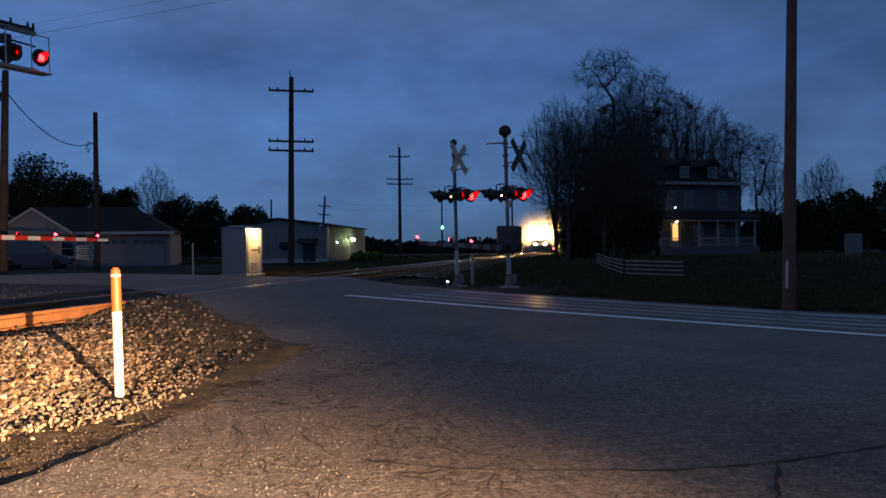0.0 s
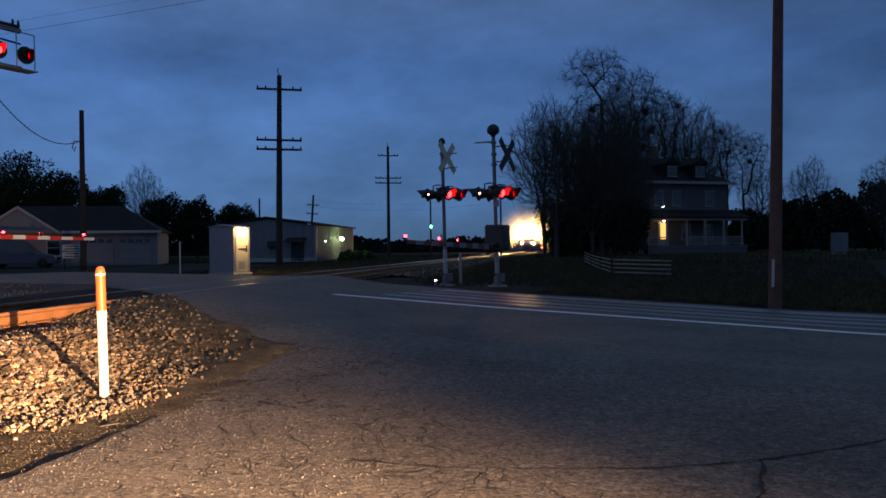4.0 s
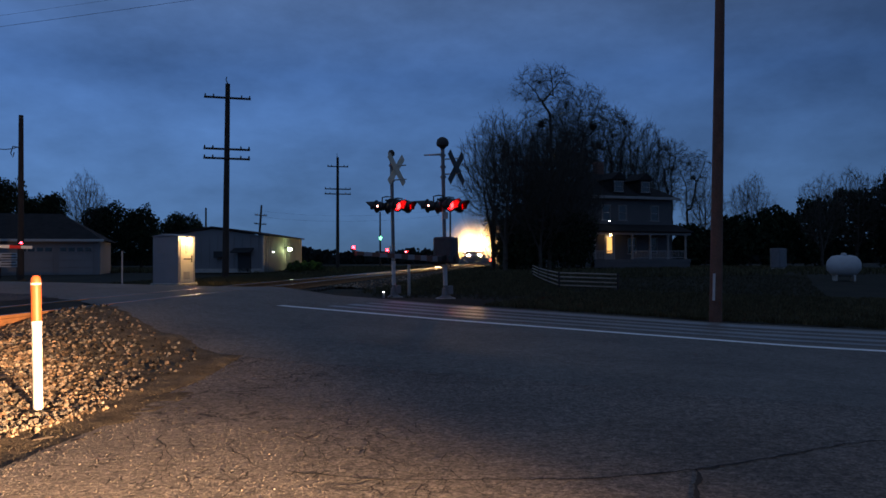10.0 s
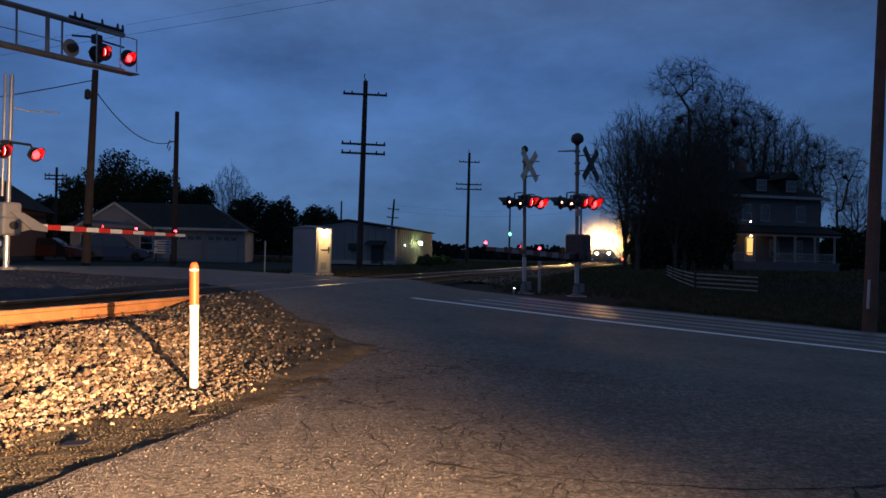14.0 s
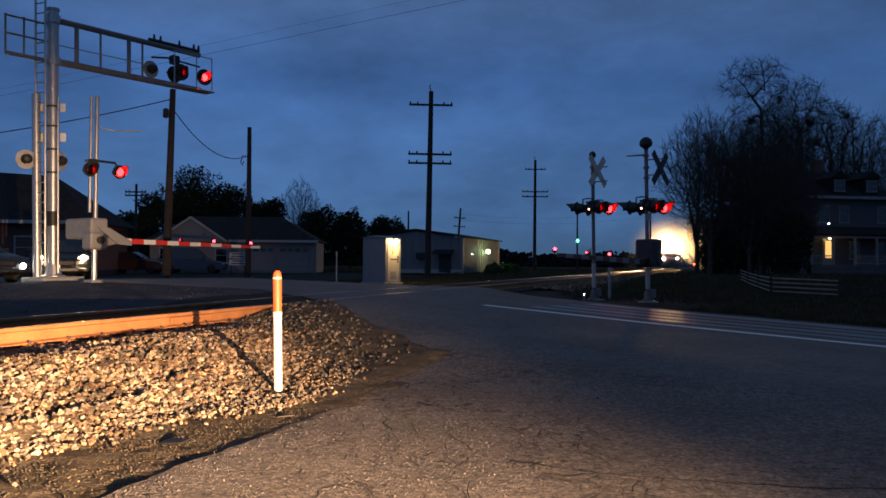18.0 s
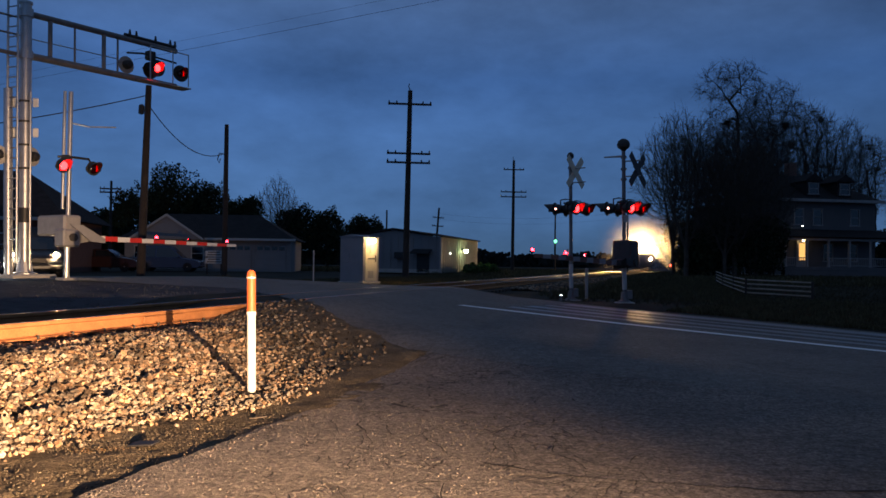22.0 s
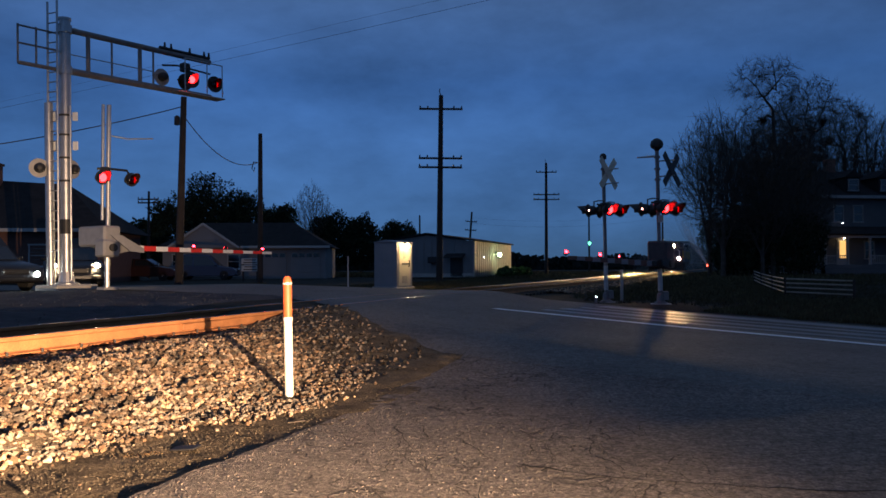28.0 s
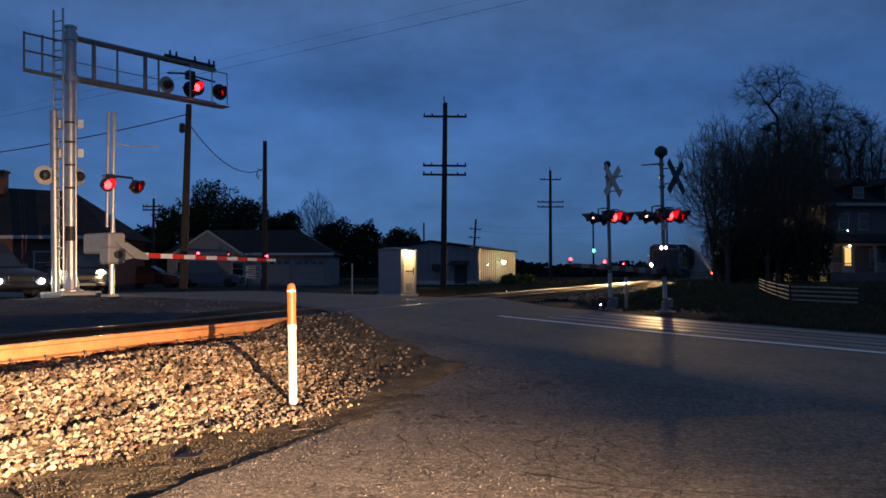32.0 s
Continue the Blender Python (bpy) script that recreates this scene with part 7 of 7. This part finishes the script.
def hopper():
    o = thing("hopper_car", pose(0, 0, 0), "dark ribbed freight hopper car behind the locomotive", "freight car", "train on the track")
    L = 16.0
    part("hull", Mesh().prism([(-1.3, 1.3), (1.3, 1.3), (1.55, 1.9), (1.55, 4.2), (1.2, 4.5), (-1.2, 4.5), (-1.55, 4.2), (-1.55, 1.9)], pose(0.8, 0, 0, 90, 0, 90), L - 1.6), M_FREIGHT, o)
    for i in range(13):
        for s in (-1, 1):
            part("rib", Mesh().box((1.4 + i * 1.1, s * 1.58, 3.0), (0.1, 0.07, 2.3)), M_FREIGHT, o)
    part("sill", Mesh().box((L / 2, 0, 1.15), (L - 0.5, 2.6, 0.25), None, 0.02), M_STEEL, o)
    for c in (2.4, L - 2.4):
        part("truck_frame", Mesh().box((c, 0, 0.55), (2.6, 2.3, 0.35), None, 0.08), M_STEEL, o)
        for d in (-0.9, 0.9):
            wheelset(o, c + d)
    return o, L


loco, loco_len = locomotive()
TRAIN = [(loco, 0.0)]
off = loco_len + 0.5
hop, hop_len = hopper()
TRAIN.append((hop, off))
for i in range(3):
    off += hop_len + 0.5
    TRAIN.append((copy_thing(hop, pose(0, 0, 0)), off))


# added veil before the engine's lamps for their glare, which the engine leaves behind
def veil_dome(o, dx, y, z, r, material):
    v = part("veil_dome", Mesh().lathe([(r, 0.0), (r * 0.75, 0.25), (r * 0.5, 0.40), (r * 0.25, 0.5), (0.0, 0.55)], pose(0, 0, 0, 0, -90, 0), 32), material, o, "", True)
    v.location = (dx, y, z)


lamp_veil = thing("glare_veil", pose(0, 0, 0), "thin veil added before the train's lamps to make their glare", "steam", "train on the track")
veil_dome(lamp_veil, 0.0, 0.0, 1.9, 9.0, M_GLARE)


def motions():
    # the train comes on and slows down
    front = [(0.0, 160), (6.0, 151.5), (10.0, 146), (14.0, 139), (18.0, 131), (22.0, 122), (24.5, 116.5), (26.5, 111), (29.0, 100.5), (32.0, 86.5)]
    # the glare veil keeps with the lamps to 24.5 s, then drops behind
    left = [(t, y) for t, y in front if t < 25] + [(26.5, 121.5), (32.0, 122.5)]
    for o, back in TRAIN + [(lamp_veil, 0.0)]:
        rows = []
        for t, y in left if o == lamp_veil else front:
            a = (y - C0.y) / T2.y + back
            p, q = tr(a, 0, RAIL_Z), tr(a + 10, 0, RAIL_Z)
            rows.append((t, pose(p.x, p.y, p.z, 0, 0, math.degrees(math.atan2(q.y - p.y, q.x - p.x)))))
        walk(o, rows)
    # the signals flash in turn, every 1.208 s: each light turns edge-on behind its glass
    for d, phase, (x, y, z), yaw, back in FLASH:
        on = pose(x, y, z, 0, 0, yaw)
        mid = pose(x + back, y, z, 0, 0, yaw + 86)
        off = pose(x + back, y, z, 0, 0, yaw + 172)
        t = 0.08 - 1.208 + (0.604 if phase else 0.0)
        lit = [(t + 1.208 * i, t + 1.208 * i + 0.604) for i in range(29)]
        rows, edges = [], []
        for a, b in lit:
            edges += [(a, off, on), (b, on, off)]
        for e, before, after in edges:
            if e < 0.05:
                continue
            if not rows:
                rows.append((0.0, before))
            if e > 31.85:
                break
            e = round(e * FPS) / FPS + (-1 if after == on else 1) / FPS
            rows += [(e - 1 / FPS, before), (e, mid), (e + 1 / FPS, after)]
        rows.append((32.0, rows[-1][1]))
        walk(d, rows)


motions()
